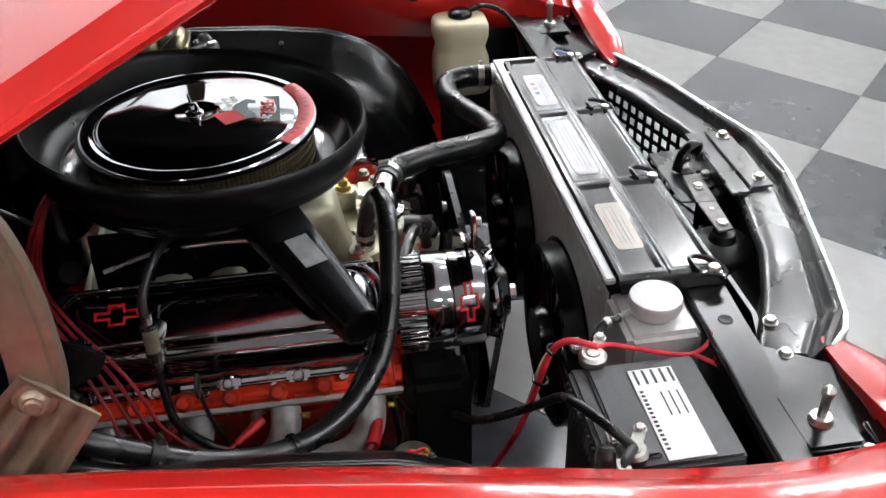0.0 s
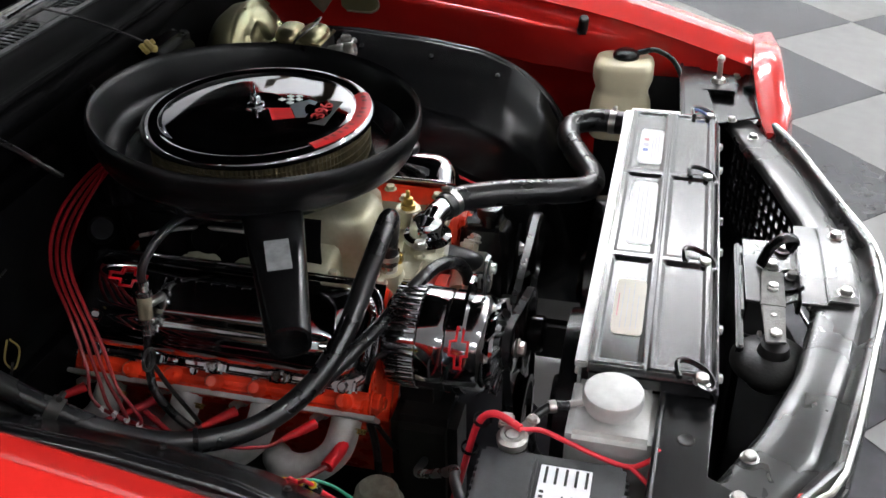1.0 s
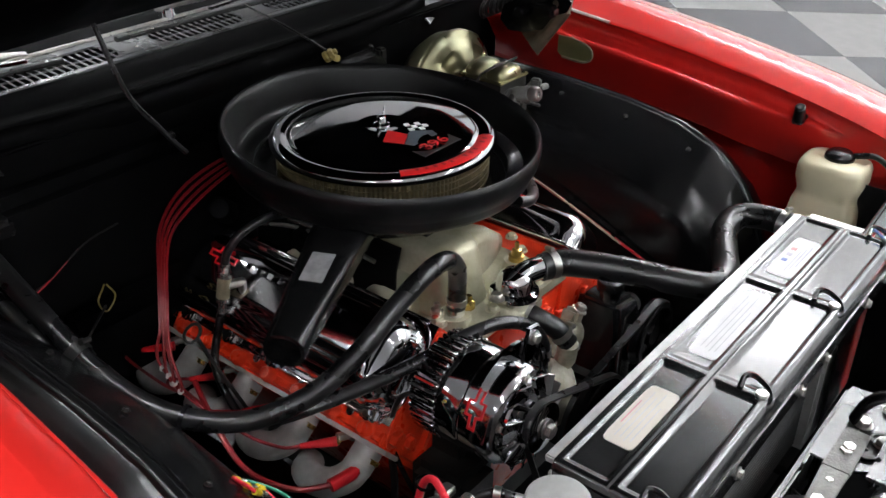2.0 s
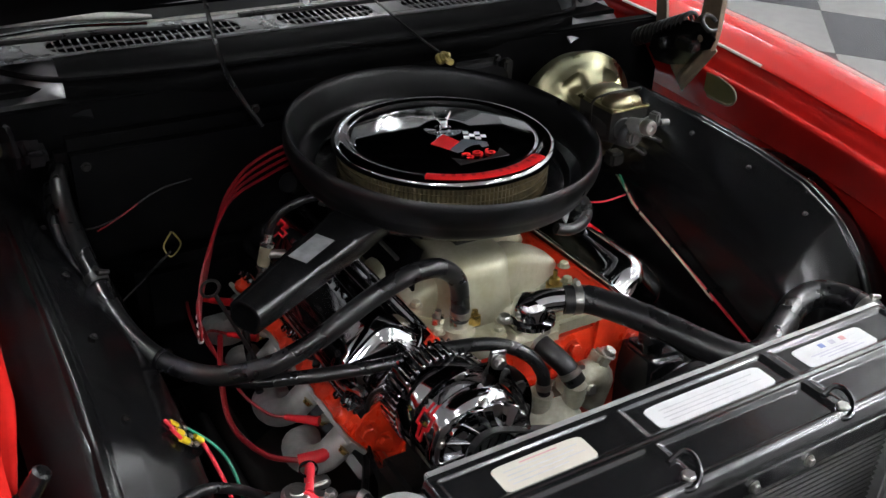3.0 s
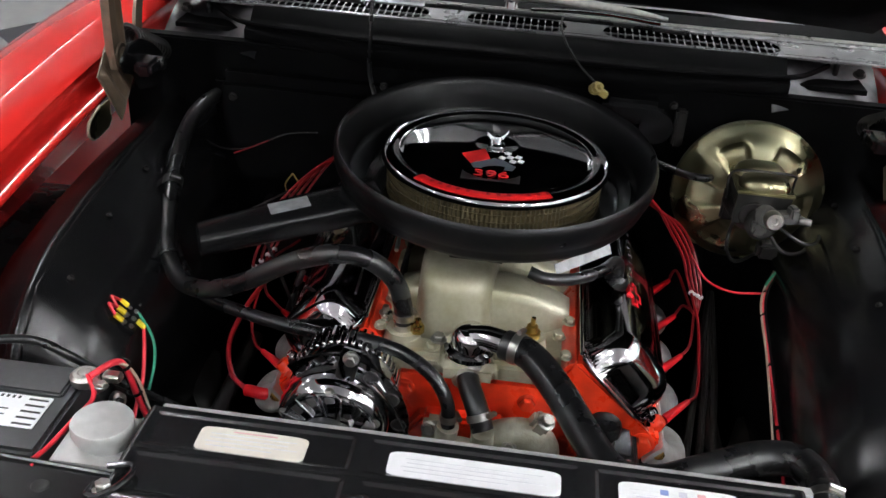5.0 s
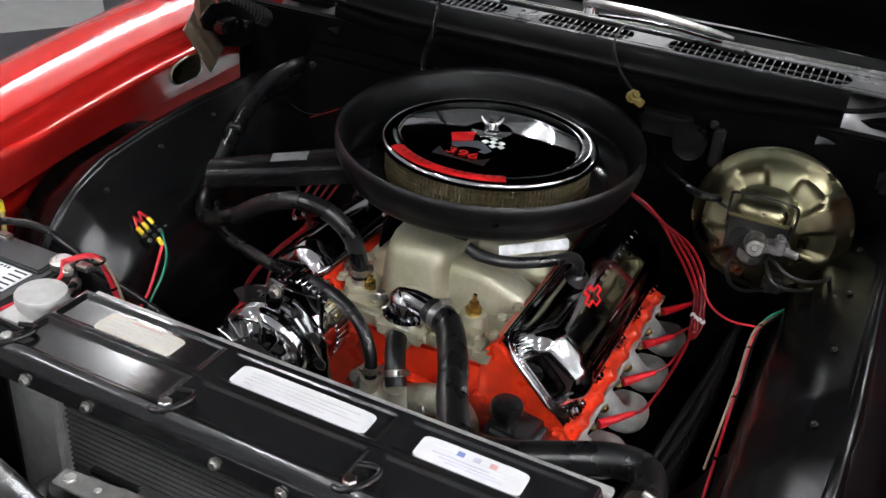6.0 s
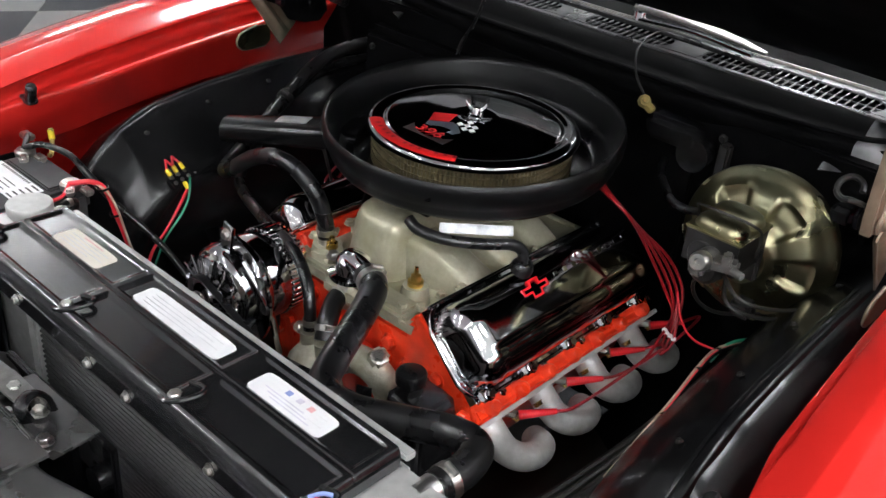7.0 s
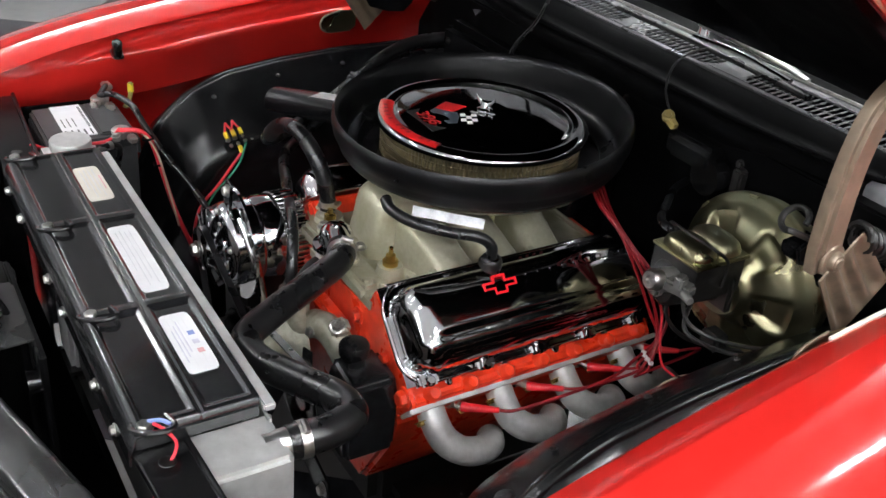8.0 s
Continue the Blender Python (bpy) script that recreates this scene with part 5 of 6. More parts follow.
part("heater_nipple", nip, M_STEEL, engine)
for q in ((-0.130, -0.215, 0.765), (-0.080, -0.235, 0.762)):
    part("fitting", lathe([(0, 0), (0.010, 0), (0.010, 0.012), (0.005, 0.014), (0.005, 0.022), (0, 0.022)], q, (0, 0, 1), 6), M_BRASS if q[0] > -0.1 else M_STEEL, engine)
# plate added to darken the passenger side of the bright manifold
shield = bmesh.new()
loft([[(-0.126 - 0.004 * math.sin(9 * yy + 1), yy, 0.752), (-0.124, yy, 0.80), (-0.112, yy, 0.838), (-0.108, yy, 0.838), (-0.120, yy, 0.80), (-0.122, yy, 0.752)] for yy in [-0.13 + 0.30 * i / 20 for i in range(21)]], shield)
shield_ob = part("choke_shield", shield, M_DULL, engine, "dark plate added to darken the manifold side by the carburettor", 50)
part("choke_disc", lathe([(0, 0.020), (0.020, 0.019), (0.024, 0.014), (0.024, 0.0), (0.028, -0.002), (0.028, -0.010)], (-0.128, 0.045, 0.800), (-1, 0, 0.15), 28), M_DULL, shield_ob, "round black choke cover")
part("linkage", tube([(-0.135, -0.10, 0.815), (-0.138, -0.02, 0.822), (-0.140, 0.07, 0.818), (-0.15, 0.15, 0.80)], 0.0035, 8), M_STEEL, shield_ob, "thin steel throttle rod")
part("bracket", slab([(-0.131, 0.085, 0.835), (-0.131, 0.085, 0.765), (-0.131, 0.145, 0.765), (-0.131, 0.135, 0.835)], 0.004, None, 0.001), M_DULL, shield_ob)
carb = box((-0.01, -0.005, 0.850), (0.15, 0.20, 0.05), bevel=0.012)
box((-0.01, -0.115, 0.848), (0.10, 0.05, 0.036), bevel=0.010, bm=carb)
rod((-0.01, 0, 0.86), (-0.01, 0, 0.89), 0.062, seg=24, bm=carb)
part("carburettor", carb, M_DARK, engine, "dark metal carburettor under the air cleaner")
dist = lathe([(0, 0.10), (0.02, 0.098), (0.045, 0.085), (0.05, 0.05), (0.055, 0.0), (0.03, -0.02), (0.03, -0.08)], (-0.02, 0.235, 0.80), (0, 0.1, 1), 24)
part("distributor", dist, M_BLACK, engine, "black distributor cap")

# exhaust headers
for side, y0 in ((1, -0.225), (-1, -0.205)):
    fl = bmesh.new()
    corners = [(side * 0.270, y0 - 0.052, 0.606), (side * 0.297, y0 - 0.052, 0.637), (side * 0.297, y0 + 0.43, 0.640), (side * 0.270, y0 + 0.43, 0.609)]
    slab(corners[::-1] if side > 0 else corners, 0.007, fl, 0.0015)
    hd = part("exhaust_header", fl, M_ALUSATIN, engine, "grey coated exhaust header")
    for k in range(4):
        y = y0 + 0.005 + 0.125 * k
        pts = [(side * 0.262, y - 0.008, 0.622), (side * 0.286, y - 0.008, 0.600), (side * 0.306, y + 0.000, 0.576), (side * 0.322, y + 0.022, 0.559), (side * 0.327, y + 0.052, 0.550), (side * 0.318, y + 0.080, 0.545), (side * 0.290, y + 0.102, 0.528)]
        part("header_tube", tube(pts, 0.0225, 20, 12), M_HEADER, hd)
        for dy in (-0.037, 0.037):
            bolt(hd, (side * 0.292, y + dy, 0.612), (side * 0.77, 0, -0.64), 0.007, M_BRASS)
        if k < 4:
            part("spark_plug", lathe([(0, 0.0), (0.011, 0.0), (0.011, 0.010), (0.007, 0.012), (0.007, 0.030), (0.004, 0.032), (0, 0.034)], (side * 0.266, y + 0.025, 0.614), (side * 0.9, 0.35, 0.1), 8), M_STEEL, hd)

# pumps and pulleys at the front
pump = bmesh.new()
lathe([(0, 0.0), (0.030, 0.0), (0.034, 0.03), (0.055, 0.05), (0.06, 0.07), (0, 0.075)], (0, -0.40, 0.60), (0, 1, 0), 24, pump)
tube([(-0.018, -0.318, 0.63), (-0.020, -0.330, 0.655), (-0.018, -0.333, 0.678)], 0.016, 14, bm=pump)
tube([(0.03, -0.325, 0.63), (0.032, -0.342, 0.655), (0.031, -0.346, 0.686)], 0.016, 14, bm=pump)
tube([(0.03, -0.31, 0.64), (0.08, -0.31, 0.66), (0.115, -0.30, 0.64), (0.125, -0.28, 0.58)], 0.024, 14, bm=pump)
box((0.105, -0.305, 0.672), (0.028, 0.03, 0.045), Matrix.Rotation(0.5, 4, "Y"), bevel=0.006, bm=pump)
box((-0.03, -0.315, 0.650), (0.05, 0.03, 0.05), bevel=0.008, bm=pump)
pump_ob = part("water_pump", pump, M_CASTPUMP, engine, "weathered cast water pump", 50)
bolt(pump_ob, (0.118, -0.312, 0.690), (0.4, -0.4, 1), 0.010)
bolt(pump_ob, (-0.045, -0.332, 0.668), (0, -1, 0.4), 0.008)
bolt(pump_ob, (0.07, -0.335, 0.655), (0, -1, 0.4), 0.008)


def pulley(c, r, y, name="pulley", mat=None):
    return part(name, lathe([(0, 0.004), (r * 0.3, 0.004), (r * 0.35, 0.012), (r * 0.78, 0.012), (r * 0.84, 0.0), (r, 0.0), (r * 1.02, 0.002), (r * 0.88, 0.010), (r * 1.02, 0.020), (r, 0.022), (0, 0.022)], (c[0], y, c[1]), (0, 1, 0), 40), mat or M_BLACK, engine)


pulley((0, 0.60), 0.070, -0.430, "fan_pulley")
pulley((0, 0.41), 0.080, -0.430, "crank_pulley")
pulley((0.200, 0.640), 0.058, -0.415, "steering_pump_pulley", M_BLACK)
part("pump_hub", rod((0, -0.455, 0.60), (0, -0.425, 0.60), 0.030, seg=20, edge=0.004), M_BLACK, engine)


def belt(circles, y, name="belt"):
    """A flat belt round pulleys given as (x, z, r): the hull of their rims."""
    pts = []
    for cx, cz, r in circles:
        for k in range(40):
            a = 2 * math.pi * k / 40
            pts.append((cx + r * math.cos(a), cz + r * math.sin(a)))
    pts = sorted(set(pts))
    hull = []
    for seq in (pts, pts[::-1]):
        part_h = []
        for p in seq:
            while len(part_h) > 1 and (part_h[-1][0] - part_h[-2][0]) * (p[1] - part_h[-2][1]) - (part_h[-1][1] - part_h[-2][1]) * (p[0] - part_h[-2][0]) <= 0:
                part_h.pop()
            part_h.append(p)
        hull += part_h[:-1]
    cx, cz = sum(p[0] for p in hull) / len(hull), sum(p[1] for p in hull) / len(hull)
    bm = bmesh.new()
    rings = []
    for off, yy in ((0, -0.005), (0.006, -0.006), (0.006, 0.006), (0, 0.005)):
        ring = []
        for x, z in hull:
            d = Vector((x - cx, z - cz)).normalized() * off
            ring.append(bm.verts.new((x + d.x, y + yy, z + d.y)))
        rings.append(ring)
    n = len(hull)
    for a, b in zip(rings, rings[1:] + rings[:1]):
        for k in range(n):
            bm.faces.new((a[k], a[(k + 1) % n], b[(k + 1) % n], b[k]))
    return part(name, bm, M_RUBBER, engine, "black rubber drive belt", 50)


belt([(-0.17, 0.700, 0.033), (0, 0.60, 0.068), (0, 0.41, 0.078)], -0.425)
belt([(0.20, 0.640, 0.055), (0, 0.60, 0.062), (0, 0.41, 0.07)], -0.405)

# power steering pump and reservoir
steer = thing("power_steering_pump", (0.205, -0.33, 0.55), "black power steering pump with a tall reservoir", "pump")
ps = bmesh.new()
loft([[(0.172, -0.360, 0.53), (0.252, -0.360, 0.53), (0.252, -0.272, 0.53), (0.172, -0.272, 0.53)],
      [(0.170, -0.362, 0.63), (0.254, -0.362, 0.63), (0.254, -0.270, 0.63), (0.170, -0.270, 0.63)],
      [(0.174, -0.352, 0.684), (0.248, -0.352, 0.672), (0.248, -0.276, 0.672), (0.174, -0.276, 0.684)]], ps)
bmesh.ops.bevel(ps, geom=ps.edges[:], offset=0.010, segments=3, affect="EDGES")
part("reservoir", ps, M_GLOSS, steer)
part("cap", lathe([(0.018, -0.022), (0.018, -0.004), (0.023, -0.004), (0.0235, 0.010), (0.021, 0.014), (0.010, 0.016), (0, 0.0165)], (0.197, -0.324, 0.700), (0, 0, 1), 24), M_RUBBER, steer, "black ribbed filler cap")
brk = slab([(0.145, -0.380, 0.69), (0.175, -0.380, 0.70), (0.175, -0.380, 0.52), (0.250, -0.380, 0.50), (0.245, -0.380, 0.45), (0.14, -0.380, 0.48)], 0.004, None, 0.001)
br_ob = part("bracket", brk, M_BLACK, steer)
for q in ((0.155, -0.385, 0.66), (0.165, -0.385, 0.52), (0.235, -0.385, 0.48)):
    bolt(br_ob, q, (0, -1, 0), 0.009)

# alternator
alt = thing("alternator", (-0.17, -0.34, 0.62), "polished chrome alternator with a red outlined mark", "alternator")
AC = Vector((-0.172, 0, 0.700))
case = lathe([(0.030, -0.408), (0.050, -0.405), (0.068, -0.398), (0.074, -0.388), (0.075, -0.345), (0.0735, -0.343), (0.0735, -0.339), (0.075, -0.337), (0.075, -0.305), (0.072, -0.302), (0.072, -0.262), (0.064, -0.252), (0.02, -0.250), (0, -0.250)], (AC.x, 0, AC.z), (0, 1, 0), 64)
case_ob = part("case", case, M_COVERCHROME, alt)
FIN = None
for k in range(44):
    a = 2 * math.pi * k / 44
    if FIN is None:
        ob = part("cooling_fin", box((0, 0, 0), (0.007, 0.042, 0.0055), bevel=0.0012, segments=1), M_CHROME, case_ob)
        FIN = ob.data
    else:
        ob = new("cooling_fin", FIN)
        ob.parent = case_ob
    ob.matrix_basis = Matrix.Translation(AC + Vector((0.0735 * math.cos(a), -0.281, 0.0735 * math.sin(a)))) @ Matrix.Rotation(-a, 4, "Y")
blades = bmesh.new()
lathe([(0.0, -0.418), (0.036, -0.418), (0.062, -0.409), (0.066, -0.411), (0.066, -0.406), (0.036, -0.412)], (AC.x, 0, AC.z), (0, 1, 0), 40, blades)
fan_ob = part("cooling_fan", blades, M_CHROME, alt, "chrome cooling fan")
BLADE = None
for k in range(14):
    a = 2 * math.pi * k / 14
    if BLADE is None:
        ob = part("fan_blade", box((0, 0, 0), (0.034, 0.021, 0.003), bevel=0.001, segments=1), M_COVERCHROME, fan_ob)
        BLADE = ob.data
    else:
        ob = new("fan_blade", BLADE)
        ob.parent = fan_ob
    ob.matrix_basis = Matrix.Translation(AC + Vector((0.052 * math.cos(a), -0.412, 0.052 * math.sin(a)))) @ Matrix.Rotation(-a, 4, "Y") @ Matrix.Rotation(radians(48), 4, "X") @ Matrix.Rotation(radians(14), 4, "Z")
part("pulley", lathe([(0, -0.438), (0.012, -0.438), (0.014, -0.436), (0.030, -0.436), (0.037, -0.434), (0.030, -0.428), (0.037, -0.420), (0.030, -0.416), (0, -0.416)], (AC.x, 0, AC.z), (0, 1, 0), 40), M_CHROME, alt)
bolt(alt, (AC.x, -0.438, AC.z), (0, -1, 0), 0.011)
arc = bmesh.new()
secs = []
for i in range(25):
    a = radians(-75 + 205 * i / 24)
    d = Vector((math.cos(a), 0, math.sin(a)))
    w = 0.014 + 0.004 * math.sin(math.pi * i / 24)
    p = AC + Vector((0, -0.372, 0)) + d * 0.086
    secs.append([p + d * w, p + d * w + Vector((0, 0.005, 0)), p - d * 0.010 + Vector((0, 0.005, 0)), p - d * 0.010])
loft(secs, arc)
bk = part("bracket", arc, M_CHROME, alt, "arched chrome bracket", 30)
for a in (0, 28, 56):
    d = Vector((math.cos(radians(a)), 0, math.sin(radians(a))))
    # holes are not cut: dark discs carry their shade
    part("bracket_hole", lathe([(0, 0.0008), (0.0075, 0.0008), (0.0085, 0.002), (0.010, 0.002), (0.011, 0)], AC + Vector((0, -0.372, 0)) + d * 0.089, (0, -1, 0), 20), M_DARK, bk)
tab = box((-0.150, -0.388, 0.805), (0.026, 0.006, 0.055), Matrix.Rotation(radians(12), 4, "Y"), bevel=0.002)
tab_ob = part("adjuster_tab", tab, M_CHROME, alt)
bolt(tab_ob, (-0.146, -0.392, 0.815), (0, -1, 0), 0.008)
part("brace", tube([(-0.120, -0.380, 0.775), (-0.095, -0.372, 0.735), (-0.075, -0.365, 0.69), (-0.06, -0.36, 0.62)], 0.008, 10, flat=0.45), M_CHROME, alt, "flat chrome brace")
for a in (20, 90, 160, 250):
    d = Vector((math.cos(radians(a)), 0, math.sin(radians(a))))
    bolt(case_ob, AC + d * 0.066 + Vector((0, -0.401, 0)), (0, -1, 0), 0.005)
outer = [(-0.030, -0.006), (-0.012, -0.006), (-0.010, -0.014), (0.012, -0.014), (0.012, -0.006), (0.030, -0.006), (0.030, 0.006), (0.012, 0.006), (0.010, 0.014), (-0.012, 0.014), (-0.012, 0.006), (-0.030, 0.006)]
em = bmesh.new()
lay = []
inset = [(-0.0265, -0.0028), (-0.009, -0.0028), (-0.0075, -0.0108), (0.009, -0.0108), (0.009, -0.0028), (0.0265, -0.0028), (0.0265, 0.0028), (0.009, 0.0028), (0.0075, 0.0108), (-0.009, 0.0108), (-0.009, 0.0028), (-0.0265, 0.0028)]
for outline, r in ((outer, 0.0752), (outer, 0.0768), (inset, 0.0768), (inset, 0.0752)):
    ring = []
    for p, q in outline:
        a = radians(150) - p / 0.075
        ring.append(em.verts.new(AC + Vector((r * math.cos(a), -0.366 + q, r * math.sin(a)))))
    lay.append(ring)
for a, b in zip(lay, lay[1:]):
    for k in range(12):
        em.faces.new((a[k], a[(k + 1) % 12], b[(k + 1) % 12], b[k]))
part("mark", em, M_REDPLASTIC, case_ob, "red outlined mark", 30)
part("lower_bracket", box((-0.215, -0.315, 0.50), (0.09, 0.10, 0.22), bevel=0.015), M_DARK, alt)
part("mount", box((-0.19, -0.30, 0.60), (0.05, 0.06, 0.09), bevel=0.008), M_DARK, alt)
part("plug_wire", tube([(-0.235, -0.27, 0.72), (-0.252, -0.245, 0.70), (-0.258, -0.236, 0.63), (-0.25, -0.26, 0.56), (-0.23, -0.30, 0.48)], 0.004, 8), M_RUBBER, alt)

# ---- air cleaner ----
air = thing("air_cleaner", (0, 0, 0.875), "open air cleaner with a chrome lid and thick black seal", "air cleaner")
pan = lathe([(0.06, 0.862), (0.165, 0.862), (0.188, 0.866), (0.206, 0.878), (0.218, 0.893), (0.226, 0.904), (0.222, 0.906), (0.205, 0.890), (0.185, 0.882), (0.06, 0.882)], seg=96)
part("base_pan", pan, M_GLOSS, air)
RING_TILT = Matrix.Translation((0, 0, 0.970)) @ Matrix.Rotation(radians(4.2), 4, "X") @ Matrix.Rotation(radians(0.9), 4, "Y")
sealp = lathe([(0.200, -0.076), (0.222, -0.071), (0.236, -0.063), (0.2415, -0.054), (0.2425, -0.047), (0.2455, -0.041), (0.2500, -0.031), (0.2516, -0.020), (0.2512, -0.011), (0.2495, -0.004), (0.2465, -0.0005), (0.2430, -0.003), (0.2395, -0.012),
               (0.2360, -0.024), (0.2325, -0.036), (0.2290, -0.050), (0.2240, -0.064), (0.200, -0.070), (0.200, -0.076)], seg=128)
bmesh.ops.transform(sealp, matrix=RING_TILT, verts=sealp.verts)
part("seal", sealp, M_SEAL, air, "thick matt black foam seal ring", 60)
pleats = lathe([(0.160, 0.884), (0.168, 0.885), (0.168, 0.948), (0.160, 0.949)], seg=300, radial=lambda i, k: 1.0 if i % 2 else 0.982)
part("filter", pleats, M_MESH, air, "olive gold pleated filter behind wire mesh", 20)
wires = bmesh.new()
for z in (0.893, 0.905, 0.917, 0.929, 0.941):
    lathe([(0.1675, z - 0.0006), (0.1690, z - 0.0006), (0.1690, z + 0.0006), (0.1675, z + 0.0006)], seg=96, bm=wires)
part("filter_mesh", wires, M_MESH, air)
lidp = lathe([(0.0, 0.9640), (0.012, 0.9642), (0.022, 0.9652), (0.030, 0.9664), (0.036, 0.9668), (0.042, 0.9662), (0.10, 0.9625), (0.142, 0.959), (0.147, 0.957), (0.149, 0.9545), (0.152, 0.9545), (0.156, 0.957), (0.166, 0.9575), (0.173, 0.9555), (0.177, 0.951), (0.178, 0.946), (0.1765, 0.942), (0.172, 0.942), (0.170, 0.9475), (0.0, 0.952)], seg=128)
lid_ob = part("lid", lidp, M_DIMCHROME, air, "mirror-polished chrome lid", 70)
nut = lathe([(0.013, 0.0), (0.013, 0.002), (0.0085, 0.004), (0.0075, 0.012), (0.006, 0.015), (0, 0.016)], (0, 0.003, 0.9640), (0, 0, 1), 24)
for sgn in (-1, 1):
    wing = []
    for k in range(7):
        q = k / 6
        c = Vector((sgn * (0.005 + 0.013 * q) * 0.9, 0.003 + sgn * (0.005 + 0.013 * q) * 0.42, 0.9715 + 0.0105 * q * q + 0.003 * q))
        w, h = 0.0026 - 0.0012 * q, 0.0066 - 0.0022 * q * q
        wing.append([c + Vector((-0.42 * w * math.cos(2 * math.pi * m / 10), 0.9 * w * math.cos(2 * math.pi * m / 10), h * math.sin(2 * math.pi * m / 10))) for m in range(10)])
    loft(wing, nut)
part("wing_nut", nut, M_CHROME, lid_ob, "chrome wing nut", 50)


def lid_z(x, y):
    r = math.hypot(x, y)
    return 0.966 - 0.0045 * max(0.0, r - 0.04) / 0.06 if r < 0.1 else 0.9625 - 0.0035 * (r - 0.1) / 0.042


def decal(corners, material, name, up=0.0006, label=""):
    bm = bmesh.new()
    top = [bm.verts.new((x, y, lid_z(x, y) + up)) for x, y in corners]
    low = [bm.verts.new((x, y, lid_z(x, y) - 0.0006)) for x, y in corners]
    n = len(corners)
    bm.faces.new(top)
    for k in range(n):
        bm.faces.new((top[k], low[k], low[(k + 1) % n], top[(k + 1) % n]))
    return part(name, bm, material, lid_ob, label)


def turn2(points, c, ang):
    ca, sa = math.cos(ang), math.sin(ang)
    return [(c[0] + ca * x - sa * y, c[1] + sa * x + ca * y) for x, y in points]


def quad(cx, cy, w, h, skew=0.0):
    return [(cx - w / 2 - skew, cy - h / 2), (cx + w / 2 - skew, cy - h / 2), (cx + w / 2 + skew, cy + h / 2), (cx - w / 2 + skew, cy + h / 2)]


decal([(-0.050, -0.044), (-0.016, -0.024), (-0.006, -0.056), (-0.034, -0.073)], M_RED, "red_flag", 0.0014, label="red flag decal")
decal([(-0.034, -0.074), (-0.028, -0.087), (0.029, -0.086), (0.034, -0.072), (0.014, -0.056), (0.0, -0.052), (-0.010, -0.060)], M_SLATE, "flag_crest", 0.0011, "slate blue crest decal")
for i in range(4):
    for j in range(3):
        if (i + j) % 2 == 0:
            decal(turn2(quad(-0.0135 + 0.009 * i, -0.009 + 0.009 * j, 0.0086, 0.0086), (0.028, -0.046), radians(-26)), M_WHITE, "check", 0.0014)
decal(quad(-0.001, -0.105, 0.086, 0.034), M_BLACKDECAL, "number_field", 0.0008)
txt = bpy.data.curves.new("engine_size", "FONT")
txt.body = "396"
txt.size, txt.extrude, txt.align_x, txt.align_y = 0.030, 0.0005, "CENTER", "CENTER"
txt_ob = new("engine_size", txt)
txt_ob.data.materials.append(M_RED)
txt_ob.parent = lid_ob
txt_ob.matrix_basis = Matrix.Translation((-0.001, -0.105, 0.9640)) @ Matrix.Diagonal((1.22, 1.0, 1, 1))
txt_ob["label"] = "red number 396"
arc = bmesh.new()
cols = []
for i in range(29):
    a = radians(-92 - 38 + 72 * i / 28)
    cols.append([arc.verts.new((r * math.cos(a), r * math.sin(a), z)) for r, z in ((0.1495, 0.9558), (0.156, 0.9586), (0.166, 0.9590), (0.173, 0.9570))])
for a, b in zip(cols, cols[1:]):
    for k in range(3):
        arc.faces.new((a[k], b[k], b[k + 1], a[k + 1]))
part("red_band", arc, M_RED, lid_ob, "curved red lettered decal")
for i in range(13):
    if i in (5, 9):
        continue
    a = radians(-90 - 31 + 62 * i / 12)
    d = Vector((math.cos(a), math.sin(a)))
    t_ = Vector((-d.y, d.x))
    bm = bmesh.new()
    ps_ = []
    for r, w in ((0.158, -0.0028), (0.158, 0.0028), (0.1655, 0.0028), (0.1655, -0.0028)):
        p = d * r + t_ * w
        ps_.append(bm.verts.new((p.x, p.y, 0.9596)))
    bm.faces.new(ps_)
    part("band_print", bm, M_REDPRINT, lid_ob)


# snorkel with a foil label
def snorkel(angle, r0, r1, z0, z1, label_r):
    d = Vector((math.cos(radians(angle)), math.sin(radians(angle)), 0))
    t_ = Vector((-d.y, d.x, 0))
    secs = []
    for i in range(9):
        u = i / 8
        c = d * (r0 + (r1 - r0) * u) + Vector((0, 0, z0 + (z1 - z0) * u))
        w, h = 0.044 - 0.017 * u, 0.020 + 0.003 * u
        p = 6 - 3.6 * u
        sec = []
        for k in range(24):
            a = 2 * math.pi * k / 24
            cc, ss = math.cos(a), math.sin(a)
            rr = (abs(cc) ** p + abs(ss) ** p) ** (-1 / p)
            sec.append(c + t_ * w * rr * cc + Vector((0, 0, h * rr * ss)))
        secs.append(sec)
    c = d * r1 + Vector((0, 0, z1))
    sec = [c + (p - c) * 0.82 for p in secs[-1]]
    secs += [[p + d * 0.001 for p in sec], [p - d * 0.03 for p in sec]]
    ob = part("snorkel", loft(secs), M_BLACK, air, "black metal intake snorkel", 45)
    uu = (label_r - r0) / (r1 - r0)
    zc = z0 + (z1 - z0) * uu + 0.021 + 0.003 * uu
    slope = Vector((d.x, d.y, (z1 - z0 + 0.003) / (r1 - r0))).normalized()
    c = d * label_r + Vector((0, 0, zc))
    part("foil_label", slab([c - slope * 0.030 - t_ * 0.016, c + slope * 0.030 - t_ * 0.016, c + slope * 0.030 + t_ * 0.016, c - slope * 0.030 + t_ * 0.016], 0.0006), M_FOIL, ob, "dull silver foil label")


snorkel(206, 0.19, 0.458, 0.893, 0.853, 0.325)
